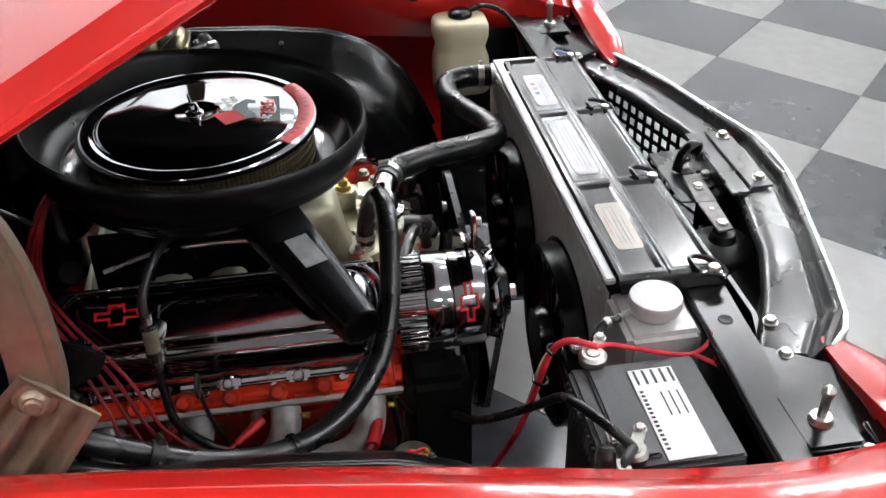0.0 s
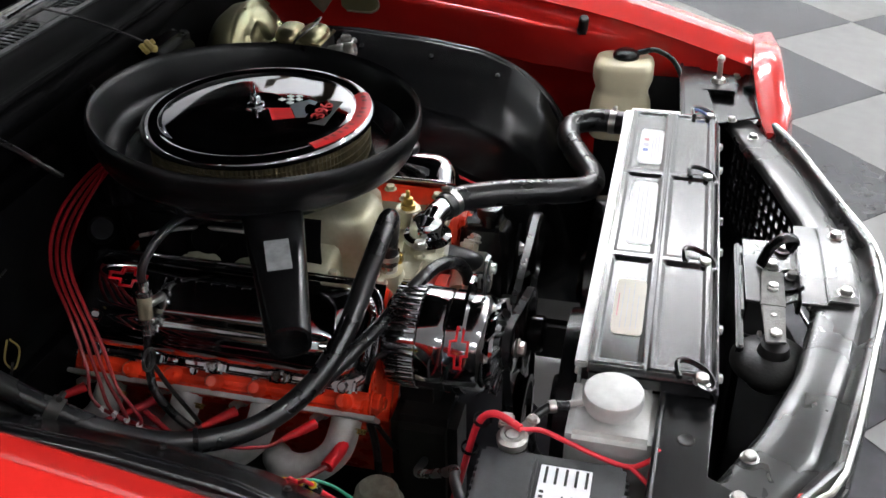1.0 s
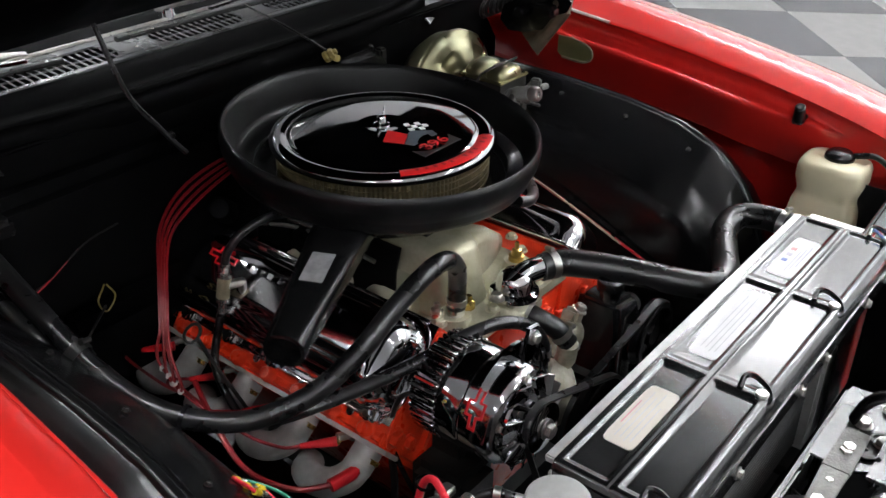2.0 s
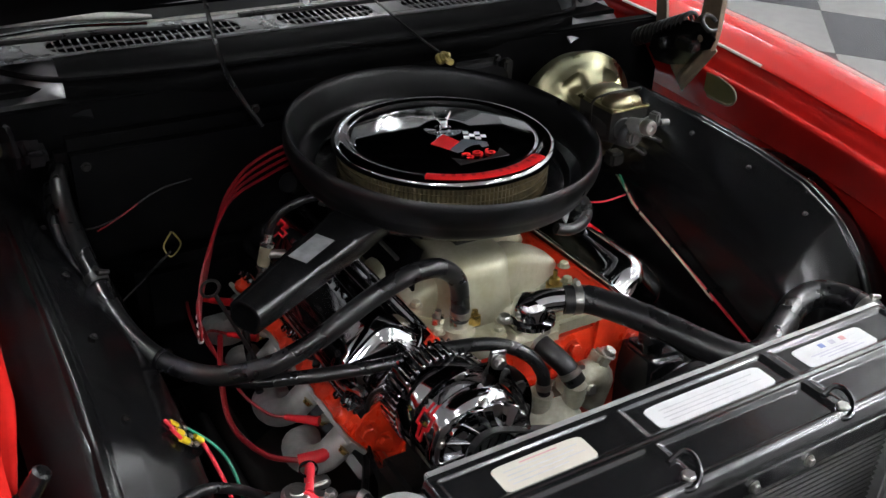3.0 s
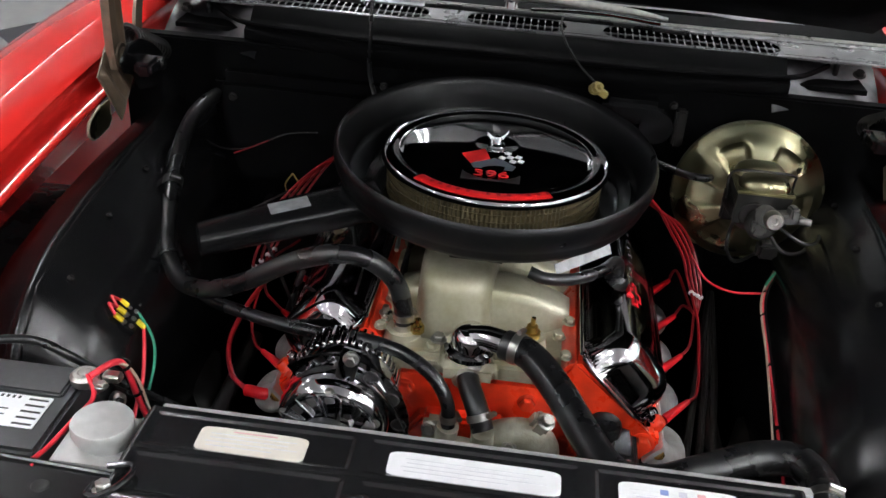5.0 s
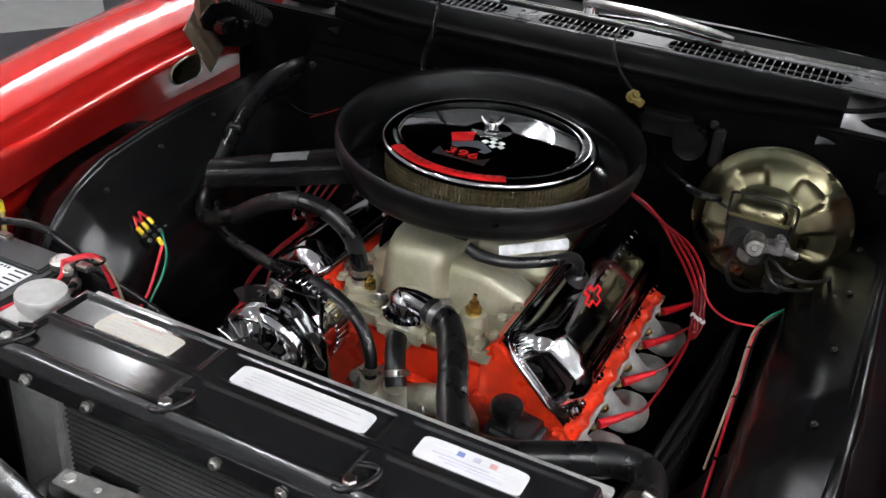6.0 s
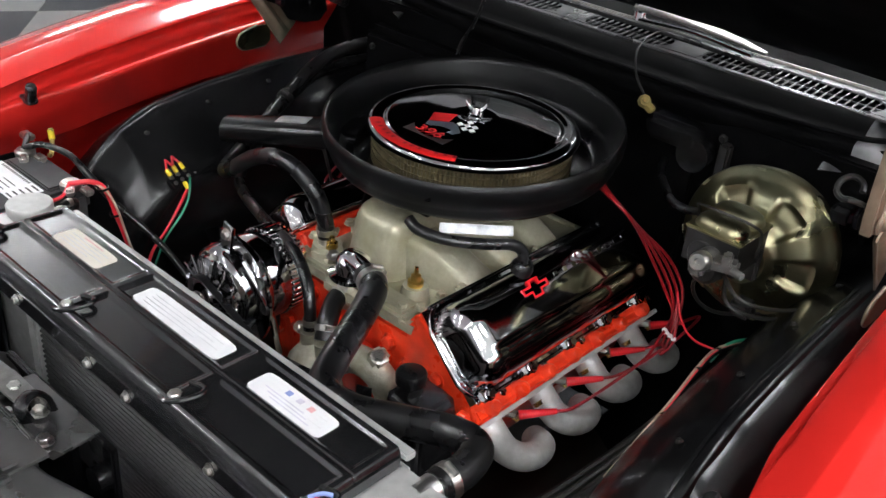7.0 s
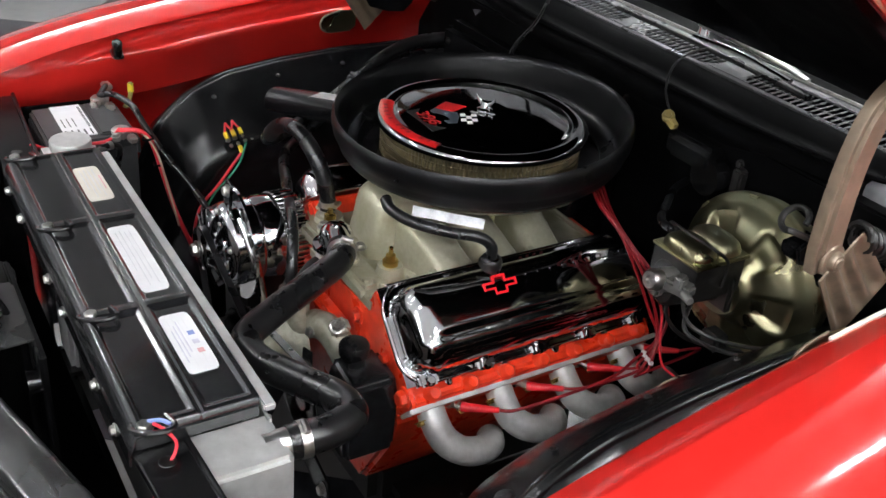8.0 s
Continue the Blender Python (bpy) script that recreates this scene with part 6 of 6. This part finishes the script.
plate_l = slab([(0.105, -0.185, 0.872), (0.185, -0.105, 0.872), (0.190, -0.110, 0.858), (0.110, -0.190, 0.858)][::-1], 0.002)
part("side_label", plate_l, M_FOIL, air, "pale foil label under the seal")
tube_b = tube([(0.07, -0.215, 0.872), (0.095, -0.218, 0.866), (0.134, -0.200, 0.860), (0.175, -0.160, 0.856), (0.196, -0.120, 0.850), (0.205, -0.102, 0.835), (0.206, -0.100, 0.815)], 0.009, 12)
breather = thing("breather_hose", (0.205, -0.10, 0.81), "black rubber breather hose into the valve cover", "hose")
part("hose", tube_b, M_RUBBER, breather)
part("grommet", lathe([(0.010, 0.014), (0.014, 0.012), (0.018, 0.004), (0.019, -0.004)], (0.206, -0.100, 0.806), (0.4, 0, 0.9), 20), M_RUBBER, breather)

# ---- brake booster and master cylinder ----
booster = thing("brake_booster", (0.43, 0.22, 0.72), "gold plated brake booster with a grey master cylinder", "brake booster")
BC = Vector((0.439, 0.197, 0.840))
bs = bmesh.new()
prof = [(0.030, -0.056), (0.042, -0.055), (0.047, -0.044), (0.054, -0.040), (0.060, -0.039), (0.066, -0.038), (0.074, -0.036), (0.082, -0.034), (0.090, -0.031), (0.096, -0.028), (0.102, -0.024), (0.108, -0.018), (0.114, -0.010), (0.120, -0.003), (0.128, 0.002), (0.131, 0.006), (0.131, 0.014), (0.126, 0.020), (0.120, 0.045), (0.10, 0.07), (0.05, 0.085)]
rows = []
for r, h in prof:
    ring = []
    for k in range(120):
        a = 2 * math.pi * k / 120
        wave = max(0.0, min(1.0, 0.5 + 2.6 * math.cos(6 * a + 0.3)))
        mid = max(0.0, min(1.0, (r - 0.056) / 0.008, (0.107 - r) / 0.008)) if h < 0 else 0.0
        dent = 0.012 * mid * wave * wave * (3 - 2 * wave)
        ring.append(BC + Vector((r * math.cos(a), h + dent, r * math.sin(a))))
    rows.append(ring)
loft(rows, bs)
bo = part("shell", bs, M_GOLD, booster, "gold plated round shell with pressed lobes", 60)
for k in range(8):
    a = radians(10 + 45 * k)
    part("crimp_tab", box(BC + Vector((0.128 * math.cos(a), 0.008, 0.128 * math.sin(a))), (0.006, 0.018, 0.018), Matrix.Rotation(-a, 4, "Y"), bevel=0.002), M_GOLD, bo)
mc = bmesh.new()
rod((0.434, 0.155, 0.848), (0.434, 0.030, 0.862), 0.030, 0.026, 24, mc, 0.006)
loft([[(0.432 + sx * 0.043, 0.048 if sy < 0 else 0.140, z) for sx, sy in ((-1, -1), (1, -1), (1, 1), (-1, 1))] for z in (0.855, 0.880, 0.906)], mc)
box((0.432, 0.128, 0.85), (0.095, 0.012, 0.06), bevel=0.004, bm=mc)
rod((0.418, 0.045, 0.872), (0.424, 0.130, 0.868), 0.032, 0.041, 28, mc, 0.012)
mcyl = part("master_cylinder", mc, M_DARK, booster, "dark cast master cylinder", 45)
nose_m = bmesh.new()
rod((0.436, 0.050, 0.872), (0.440, 0.012, 0.884), 0.019, 0.017, 20, nose_m, 0.003)
rod((0.438, 0.020, 0.882), (0.441, 0.000, 0.888), 0.013, 0.011, 8, nose_m, 0.002)
box((0.464, 0.026, 0.884), (0.048, 0.026, 0.018), Matrix.Rotation(0.30, 4, "Z"), bevel=0.004, bm=nose_m)
box((0.472, 0.022, 0.896), (0.014, 0.020, 0.020), Matrix.Rotation(0.30, 4, "Z"), bevel=0.003, bm=nose_m)
rod((0.484, 0.020, 0.884), (0.502, 0.014, 0.884), 0.007, 0.006, 10, nose_m, 0.001)
box((0.428, 0.030, 0.862), (0.024, 0.026, 0.026), bevel=0.005, bm=nose_m)
part("valve_body", nose_m, M_GREYCAST, mcyl, "grey cast valve body", 45)
part("end_plug", lathe([(0.0, 0.0), (0.0045, 0.0), (0.006, 0.004), (0.012, 0.004), (0.015, 0.0), (0.015, -0.014)], (0.441, -0.002, 0.888), (0, -1, 0.2), 20), M_STEEL, mcyl)
cv = bmesh.new()
for cy in (0.072, 0.120):
    secs = []
    for q, h in ((1.0, 0.0), (1.0, 0.006), (0.90, 0.014), (0.66, 0.020), (0.3, 0.022)):
        secs.append(rounded(0.432, cy, 0.911 + h, 0.040 * q, 0.0255 * q, 28, 3.0))
    loft(secs, cv)
box((0.432, 0.096, 0.910), (0.092, 0.104, 0.006), bevel=0.002, bm=cv)
part("lid", cv, M_GOLD, mcyl, "gold plated two-domed fluid lid", 50)
part("bail_wire", tube([(0.382, 0.096, 0.875), (0.380, 0.094, 0.915), (0.388, 0.072, 0.936), (0.432, 0.062, 0.942), (0.474, 0.072, 0.936), (0.484, 0.094, 0.915), (0.482, 0.096, 0.875)], 0.0022, 8), M_DARK, mcyl)
for k, pts in enumerate(([(0.455, 0.05, 0.86), (0.50, 0.03, 0.84), (0.54, 0.08, 0.82), (0.57, 0.18, 0.80), (0.58, 0.29, 0.79)], [(0.45, 0.08, 0.84), (0.48, 0.05, 0.81), (0.53, 0.10, 0.79), (0.56, 0.2, 0.775), (0.57, 0.3, 0.76)], [(0.41, 0.12, 0.835), (0.40, 0.09, 0.79), (0.43, 0.12, 0.745), (0.50, 0.2, 0.74)])):
    part("brake_line", tube(pts, 0.0032, 8), M_DARK, booster, "thin steel brake line")
part("valve", box((0.475, 0.12, 0.775), (0.035, 0.03, 0.03), bevel=0.006), M_DARK, booster)
part("vacuum_hose", tube([(0.358, 0.134, 0.890), (0.345, 0.118, 0.895), (0.315, 0.130, 0.893), (0.270, 0.185, 0.885), (0.225, 0.245, 0.880), (0.20, 0.30, 0.875)], 0.0065, 10), M_RUBBER, booster)

# ---- hoses ----
UP = [(0.048, -0.277, 0.788), (0.085, -0.298, 0.788), (0.128, -0.370, 0.784), (0.162, -0.440, 0.776), (0.195, -0.490, 0.770), (0.245, -0.493, 0.768), (0.310, -0.462, 0.770), (0.370, -0.436, 0.776), (0.415, -0.440, 0.783), (0.433, -0.480, 0.787), (0.431, -0.530, 0.786)]
upper = thing("radiator_hose", (0.2, -0.45, 0.72), "thick black rubber upper radiator hose", "hose")
part("hose", tube(UP, 0.0215, 28, 16), M_RUBBER, upper)
band(UP, 0.06, 0.0217, upper, M_STEEL, 0.012)
band(UP, 0.965, 0.0217, upper, M_STEEL, 0.012)
HEAT = [(-0.102, -0.229, 0.772), (-0.104, -0.231, 0.805), (-0.118, -0.240, 0.850), (-0.155, -0.250, 0.883), (-0.205, -0.255, 0.887), (-0.265, -0.252, 0.862), (-0.330, -0.242, 0.818), (-0.395, -0.218, 0.780), (-0.455, -0.170, 0.756), (-0.500, -0.105, 0.755), (-0.530, -0.030, 0.776), (-0.546, 0.05, 0.820), (-0.552, 0.11, 0.856), (-0.552, 0.17, 0.880), (-0.545, 0.23, 0.890), (-0.530, 0.305, 0.892)]
heater = thing("heater_hose", (-0.4, -0.1, 0.74), "black rubber heater hose arching off the intake", "hose")
part("hose", tube(HEAT, 0.0138, 24, 14), M_RUBBER, heater)
band(HEAT, 0.03, 0.0140, heater, M_STEEL, 0.010)
band(HEAT, 0.60, 0.0155, heater, M_BLACK, 0.006, "cable_tie", False)
band(HEAT, 0.73, 0.0155, heater, M_DARK, 0.016, "hose_clip")
RET = [(-0.018, -0.334, 0.678), (-0.022, -0.330, 0.715), (-0.045, -0.318, 0.748), (-0.090, -0.300, 0.768), (-0.150, -0.280, 0.768), (-0.215, -0.255, 0.752), (-0.280, -0.230, 0.742), (-0.350, -0.205, 0.738), (-0.42, -0.170, 0.735), (-0.480, -0.105, 0.738), (-0.530, -0.020, 0.760), (-0.556, 0.060, 0.800), (-0.566, 0.13, 0.835), (-0.565, 0.20, 0.850), (-0.550, 0.30, 0.852)]
ret = thing("heater_hose", (-0.3, -0.2, 0.72), "thinner black heater return hose to the water pump", "hose")
part("hose", tube(RET, 0.0100, 20, 14), M_RUBBER, ret)
band(RET, 0.035, 0.0102, ret, M_STEEL, 0.010)
BYP = [(0.0, -0.282, 0.735), (0.006, -0.305, 0.728), (0.020, -0.330, 0.712), (0.031, -0.346, 0.688)]
byp = thing("bypass_hose", (0.02, -0.33, 0.68), "short black bypass hose between manifold and water pump", "hose")
part("hose", tube(BYP, 0.0160, 20, 12), M_RUBBER, byp)
band(BYP, 0.12, 0.0162, byp)
band(BYP, 0.82, 0.0162, byp)
pcv = thing("pcv_valve", (-0.277, 0.078, 0.75), "clear inline valve with black vacuum hoses on the cover", "valve")
part("valve", lathe([(0, -0.017), (0.0095, -0.017), (0.0105, -0.014), (0.0105, 0.014), (0.0095, 0.017), (0, 0.017)], (-0.279, 0.078, 0.768), (-0.25, -0.05, -0.9), 20), M_CLEAR, pcv, "aged amber plastic body")
for q in (-1, 1):
    part("end_fitting", lathe([(0.0098, 0.0), (0.0118, 0.001), (0.0118, 0.007), (0.008, 0.009), (0.007, 0.017), (0.0085, 0.018), (0.0085, 0.023), (0, 0.024)], Vector((-0.279, 0.078, 0.768)) + Vector((-0.25, -0.05, -0.9)) * 0.0165 * q, (-0.25 * q, -0.05 * q, -0.9 * q), 16), M_STEEL, pcv, "bright metal end fitting")
part("mount", tube([(-0.279, 0.078, 0.768), (-0.266, 0.070, 0.772), (-0.250, 0.066, 0.770)], 0.007, 10), M_STEEL, pcv)
part("hose", tube([(-0.272, 0.080, 0.79), (-0.262, 0.082, 0.82), (-0.235, 0.07, 0.85), (-0.19, 0.05, 0.865), (-0.12, 0.02, 0.85)], 0.0065, 10), M_RUBBER, pcv)
part("hose", tube([(-0.286, 0.076, 0.74), (-0.305, 0.072, 0.70), (-0.325, 0.06, 0.655), (-0.335, 0.02, 0.615), (-0.34, -0.03, 0.59)], 0.0065, 10), M_RUBBER, pcv)
part("clamp", lathe([(0.007, -0.004), (0.0085, -0.004), (0.0085, 0.004), (0.007, 0.004)], (-0.288, 0.076, 0.732), (-0.4, -0.1, -0.9), 14), M_STEEL, pcv)
dip = thing("dipstick_ring", (-0.38, -0.02, 0.70), "steel dipstick with a round loop handle", "dipstick")
part("loop", tube([(-0.392 + 0.014 * math.cos(a), 0.01, 0.775 + 0.014 * math.sin(a)) for a in [k * math.pi / 8 for k in range(17)]], 0.0024, 8, 2), M_DARK, dip)
part("rod", tube([(-0.385, 0.01, 0.762), (-0.36, 0.01, 0.70), (-0.32, 0.0, 0.60)], 0.0032, 8), M_DARK, dip)


# ---- spark plug wires ----
def plug_wire(points, side, group):
    w = thing("spark_plug_wire", points[-1], "red silicone spark plug wire with a red boot", "wire", group)
    part("wire", tube(points[:-1], 0.0026, 8), M_WIRE, w)
    a, b = Vector(points[-2]), Vector(points[-1])
    part("boot", tube([a + (a - b) * 0.1, a.lerp(b, 0.4), b], 0.0066, 10, radius=lambda u: 0.65 + 0.55 * u), M_REDPLASTIC, w, "red rubber boot")
    m = curve_points(points[:-1], 8)
    i = int(len(m) * 0.66)
    part("clip", box(m[i], (0.009, 0.007, 0.009), bevel=0.002), M_WHITE, w, "white separator clip")


for k in range(4):
    y = -0.196 + 0.122 * k
    g = (k - 1.5) * 0.007
    far = min(y + 0.16, 0.10)
    plug_wire([(0.02, 0.215, 0.880), (0.13, 0.150 + g, 0.878), (0.226, 0.098 + 1.5 * g, 0.872 - g), (0.275 + 0.5 * g, 0.108 + g, 0.838 - g), (0.318 + g, 0.124 + g, 0.792), (0.350 + g, 0.134 + g, 0.740), (0.367 + g, 0.126 - g, 0.694),
               (0.374 + 0.7 * g, 0.094 + g, 0.666 - 0.6 * g), (0.372, 0.5 * (far + 0.09), 0.650 - 0.6 * g), (0.358, max(y + 0.075, y + 0.02), 0.640), (0.338, y + 0.042, 0.634), (0.302, y + 0.004, 0.626)], 1, "spark plug wires of the driver bank")
    y = -0.176 + 0.122 * k
    j = 0.010 * k
    plug_wire([(-0.03, 0.22, 0.885), (-0.13, 0.225, 0.890 - j), (-0.225, 0.225 - 0.5 * j, 0.868 - j), (-0.290 - 0.5 * j, 0.205 - 1.4 * j, 0.828), (-0.334 - 1.2 * j, 0.160 - 2.2 * j, 0.776), (-0.362 - 1.1 * j, 0.132 - 2.2 * j, 0.720),
               (-0.388 - 0.6 * j, 0.104 - 2.2 * j, 0.668), (-0.384, 0.6 * y + 0.06, 0.632), (-0.362, y + 0.062, 0.618), (-0.338, y + 0.036, 0.618), (-0.302, y + 0.004, 0.620)], -1, "spark plug wires of the passenger bank")
long_w = thing("spark_plug_wire", (-0.30, -0.21, 0.60), "long red wire round the front of the engine", "wire")
part("wire", tube([(-0.372, 0.05, 0.66), (-0.40, -0.03, 0.63), (-0.41, -0.10, 0.60), (-0.385, -0.165, 0.585), (-0.345, -0.205, 0.588)], 0.0045, 8), M_WIRE, long_w)
part("boot", tube([(-0.35, -0.203, 0.588), (-0.315, -0.212, 0.592), (-0.285, -0.212, 0.600)], 0.010, 10), M_REDPLASTIC, long_w)

# ---- loose wiring ----
loom = thing("wiring_loom", (0.46, 0.1, 0.60), "red, white and green wires hanging off the brake booster", "wiring")
LOOM = [(0.560, 0.225, 0.730), (0.525, 0.180, 0.722), (0.497, 0.115, 0.722), (0.476, 0.066, 0.718), (0.470, 0.030, 0.702), (0.472, -0.05, 0.672), (0.475, -0.14, 0.637), (0.478, -0.24, 0.598), (0.478, -0.31, 0.570)]
part("wire", tube(LOOM, 0.0028, 8), M_CABLE, loom)
part("wire", tube([(x + 0.004, y, z + 0.003) for x, y, z in LOOM], 0.0022, 8), M_BLACK, loom)
part("wire", tube([(x - 0.003, y, z + 0.003) for x, y, z in LOOM[:6]] + [(0.468, -0.12, 0.650), (0.466, -0.20, 0.620)], 0.002, 8), M_TAN, loom)
part("wire", tube([(0.575, 0.235, 0.742), (0.540, 0.195, 0.732), (0.505, 0.130, 0.729), (0.480, 0.085, 0.724), (0.474, 0.05, 0.705)], 0.0025, 8), M_GREEN, loom)
for k in range(6):
    p = curve_points(LOOM, 8)[6 + 9 * k]
    part("tape", lathe([(0.0055, -0.006), (0.006, -0.006), (0.006, 0.006), (0.0055, 0.006)], p, (0, 1, -0.2), 10), M_BLACK, loom)
part("wire", tube([(0.352, 0.14, 0.742), (0.385, 0.115, 0.705), (0.425, 0.085, 0.703), (0.470, 0.068, 0.716)], 0.0020, 8), M_CABLE, loom)

fw = thing("firewall_wiring", (-0.45, 0.24, 0.78), "thin loose wires against the firewall", "wiring")
part("wire", tube([(-0.60, 0.24, 0.84), (-0.53, 0.235, 0.80), (-0.47, 0.235, 0.805), (-0.40, 0.235, 0.84), (-0.34, 0.235, 0.85)], 0.0014, 8), M_DARK, fw)
part("wire", tube([(-0.50, 0.235, 0.79), (-0.47, 0.232, 0.805), (-0.43, 0.235, 0.825), (-0.41, 0.237, 0.835)], 0.0013, 8), M_WIRE, fw)
part("wire", tube([(-0.383, 0.225, 0.765), (-0.372, 0.225, 0.74), (-0.390, 0.225, 0.72), (-0.40, 0.228, 0.74), (-0.385, 0.228, 0.765)], 0.0014, 8), M_OLD, fw)
part("wire", tube([(-0.39, 0.226, 0.73), (-0.45, 0.20, 0.70), (-0.52, 0.15, 0.68)], 0.002, 8), M_DARK, fw)
wm = thing("wiper_motor", (0.22, 0.27, 0.93), "black wiper motor with an aged yellow connector", "motor")
wmb = box((0.225, 0.275, 0.945), (0.11, 0.05, 0.045), bevel=0.012)
rod((0.27, 0.255, 0.92), (0.27, 0.285, 0.92), 0.03, seg=20, bm=wmb)
part("motor_body", wmb, M_BLACK, wm)
part("connector", lathe([(0, 0.014), (0.005, 0.014), (0.006, 0.008), (0.010, 0.007), (0.0115, 0.001), (0.009, -0.003), (0.0115, -0.006), (0.010, -0.012), (0, -0.013)], (0.157, 0.266, 0.980), (0.5, -0.6, 0.5), 8), M_OLD, wm, "aged yellow round connector")
part("connector_block", box((0.168, 0.266, 0.972), (0.020, 0.014, 0.012), Matrix.Rotation(0.5, 4, "Y"), bevel=0.002), M_OLD, wm, "aged yellow plug block")
part("wire", tube([(0.157, 0.268, 0.985), (0.12, 0.285, 1.015), (0.09, 0.33, 1.045), (0.085, 0.40, 1.06), (0.11, 0.44, 1.045)], 0.002, 8), M_DARK, wm)
part("bracket", box((0.315, 0.285, 0.915), (0.02, 0.02, 0.07), bevel=0.004), M_DARK, wm)
rodp = thing("washer_tube", (-0.25, 0.25, 0.95), "thin black washer tube from the hood to the engine bay", "hose")
part("hose", tube([(-0.262, 0.34, 1.12), (-0.255, 0.29, 1.02), (-0.245, 0.235, 0.975), (-0.225, 0.20, 0.935)], 0.0042, 8), M_RUBBER, rodp)
cyl = thing("solenoid", (-0.145, 0.215, 0.79), "small dark cylindrical part behind the engine", "solenoid")
part("shell", lathe([(0, 0.035), (0.016, 0.034), (0.020, 0.028), (0.020, -0.03), (0.012, -0.034), (0, -0.034)], (-0.17, 0.20, 0.815), (-0.6, -0.5, 0.5), 24), M_DULL, cyl)
line = thing("brake_pipe", (0.40, 0.0, 0.46), "dark steel pipes along the chassis rail", "pipe")
for k in range(3):
    part("pipe", tube([(0.34 + 0.03 * k, -0.25, 0.47 + 0.012 * k), (0.37 + 0.02 * k, -0.10, 0.49 + 0.01 * k), (0.40 + 0.015 * k, 0.08, 0.53), (0.43, 0.25, 0.60)], 0.007, 8), M_DARK, line)
filt = thing("oil_filter", (-0.33, -0.28, 0.45), "pale round canister low beside the engine", "filter")
part("canister", lathe([(0, 0.03), (0.025, 0.03), (0.032, 0.022), (0.034, 0.0), (0.040, -0.002), (0.042, -0.012), (0.042, -0.06), (0, -0.06)], (-0.318, -0.262, 0.50), (0, 0, 1), 28), M_CASTPUMP, filt)
part("lead", tube([(-0.259, -0.238, 0.594), (-0.262, -0.245, 0.56), (-0.27, -0.25, 0.50), (-0.28, -0.25, 0.44)], 0.006, 8), M_RUBBER, filt)

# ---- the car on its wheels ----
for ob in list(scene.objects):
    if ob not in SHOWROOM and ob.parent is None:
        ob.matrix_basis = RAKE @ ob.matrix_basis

# ---- floor tiles ----
TILE, TILE_TURN, TILE_X, TILE_Y = 0.61, radians(-42.65), 1.901, -1.505
ca, sa = TILE * math.cos(TILE_TURN), TILE * math.sin(TILE_TURN)
tile_mesh = {}
joined = {}
for i in range(-24, 25):
    for j in range(-24, 25):
        x = TILE_X + ca * (i + 0.5) - sa * (j + 0.5)
        y = TILE_Y + sa * (i + 0.5) + ca * (j + 0.5)
        if abs(x) > 10.6 or not -10.6 < y < 8.6:
            continue
        m = M_TILE_D if (i + j) % 2 else M_TILE_L
        near = -1.5 < x < 6.2 and -5.2 < y < 1.4 or abs(x) < 1.5 and abs(y) < 1.5
        if near:
            if m.name not in tile_mesh:
                bm = box((0, 0, -0.003), (TILE - 0.002, TILE - 0.002, 0.006), bevel=0.0008, segments=1)
                ob = part("tile", bm, m, floor)
                tile_mesh[m.name] = ob.data
            else:
                ob = new("tile", tile_mesh[m.name])
                ob.parent = floor
            ob.location = (x, y, 0.0)
            ob.rotation_euler = (0, 0, TILE_TURN)
        else:
            bm = joined.setdefault(m.name, bmesh.new())
            box((x, y, -0.003), (TILE - 0.002, TILE - 0.002, 0.006), Matrix.Rotation(TILE_TURN, 4, "Z"), bevel=0, bm=bm)
for m in (M_TILE_L, M_TILE_D):
    far = part("far_tiles", joined[m.name], m, floor)
    far["kind"] = "stuff"
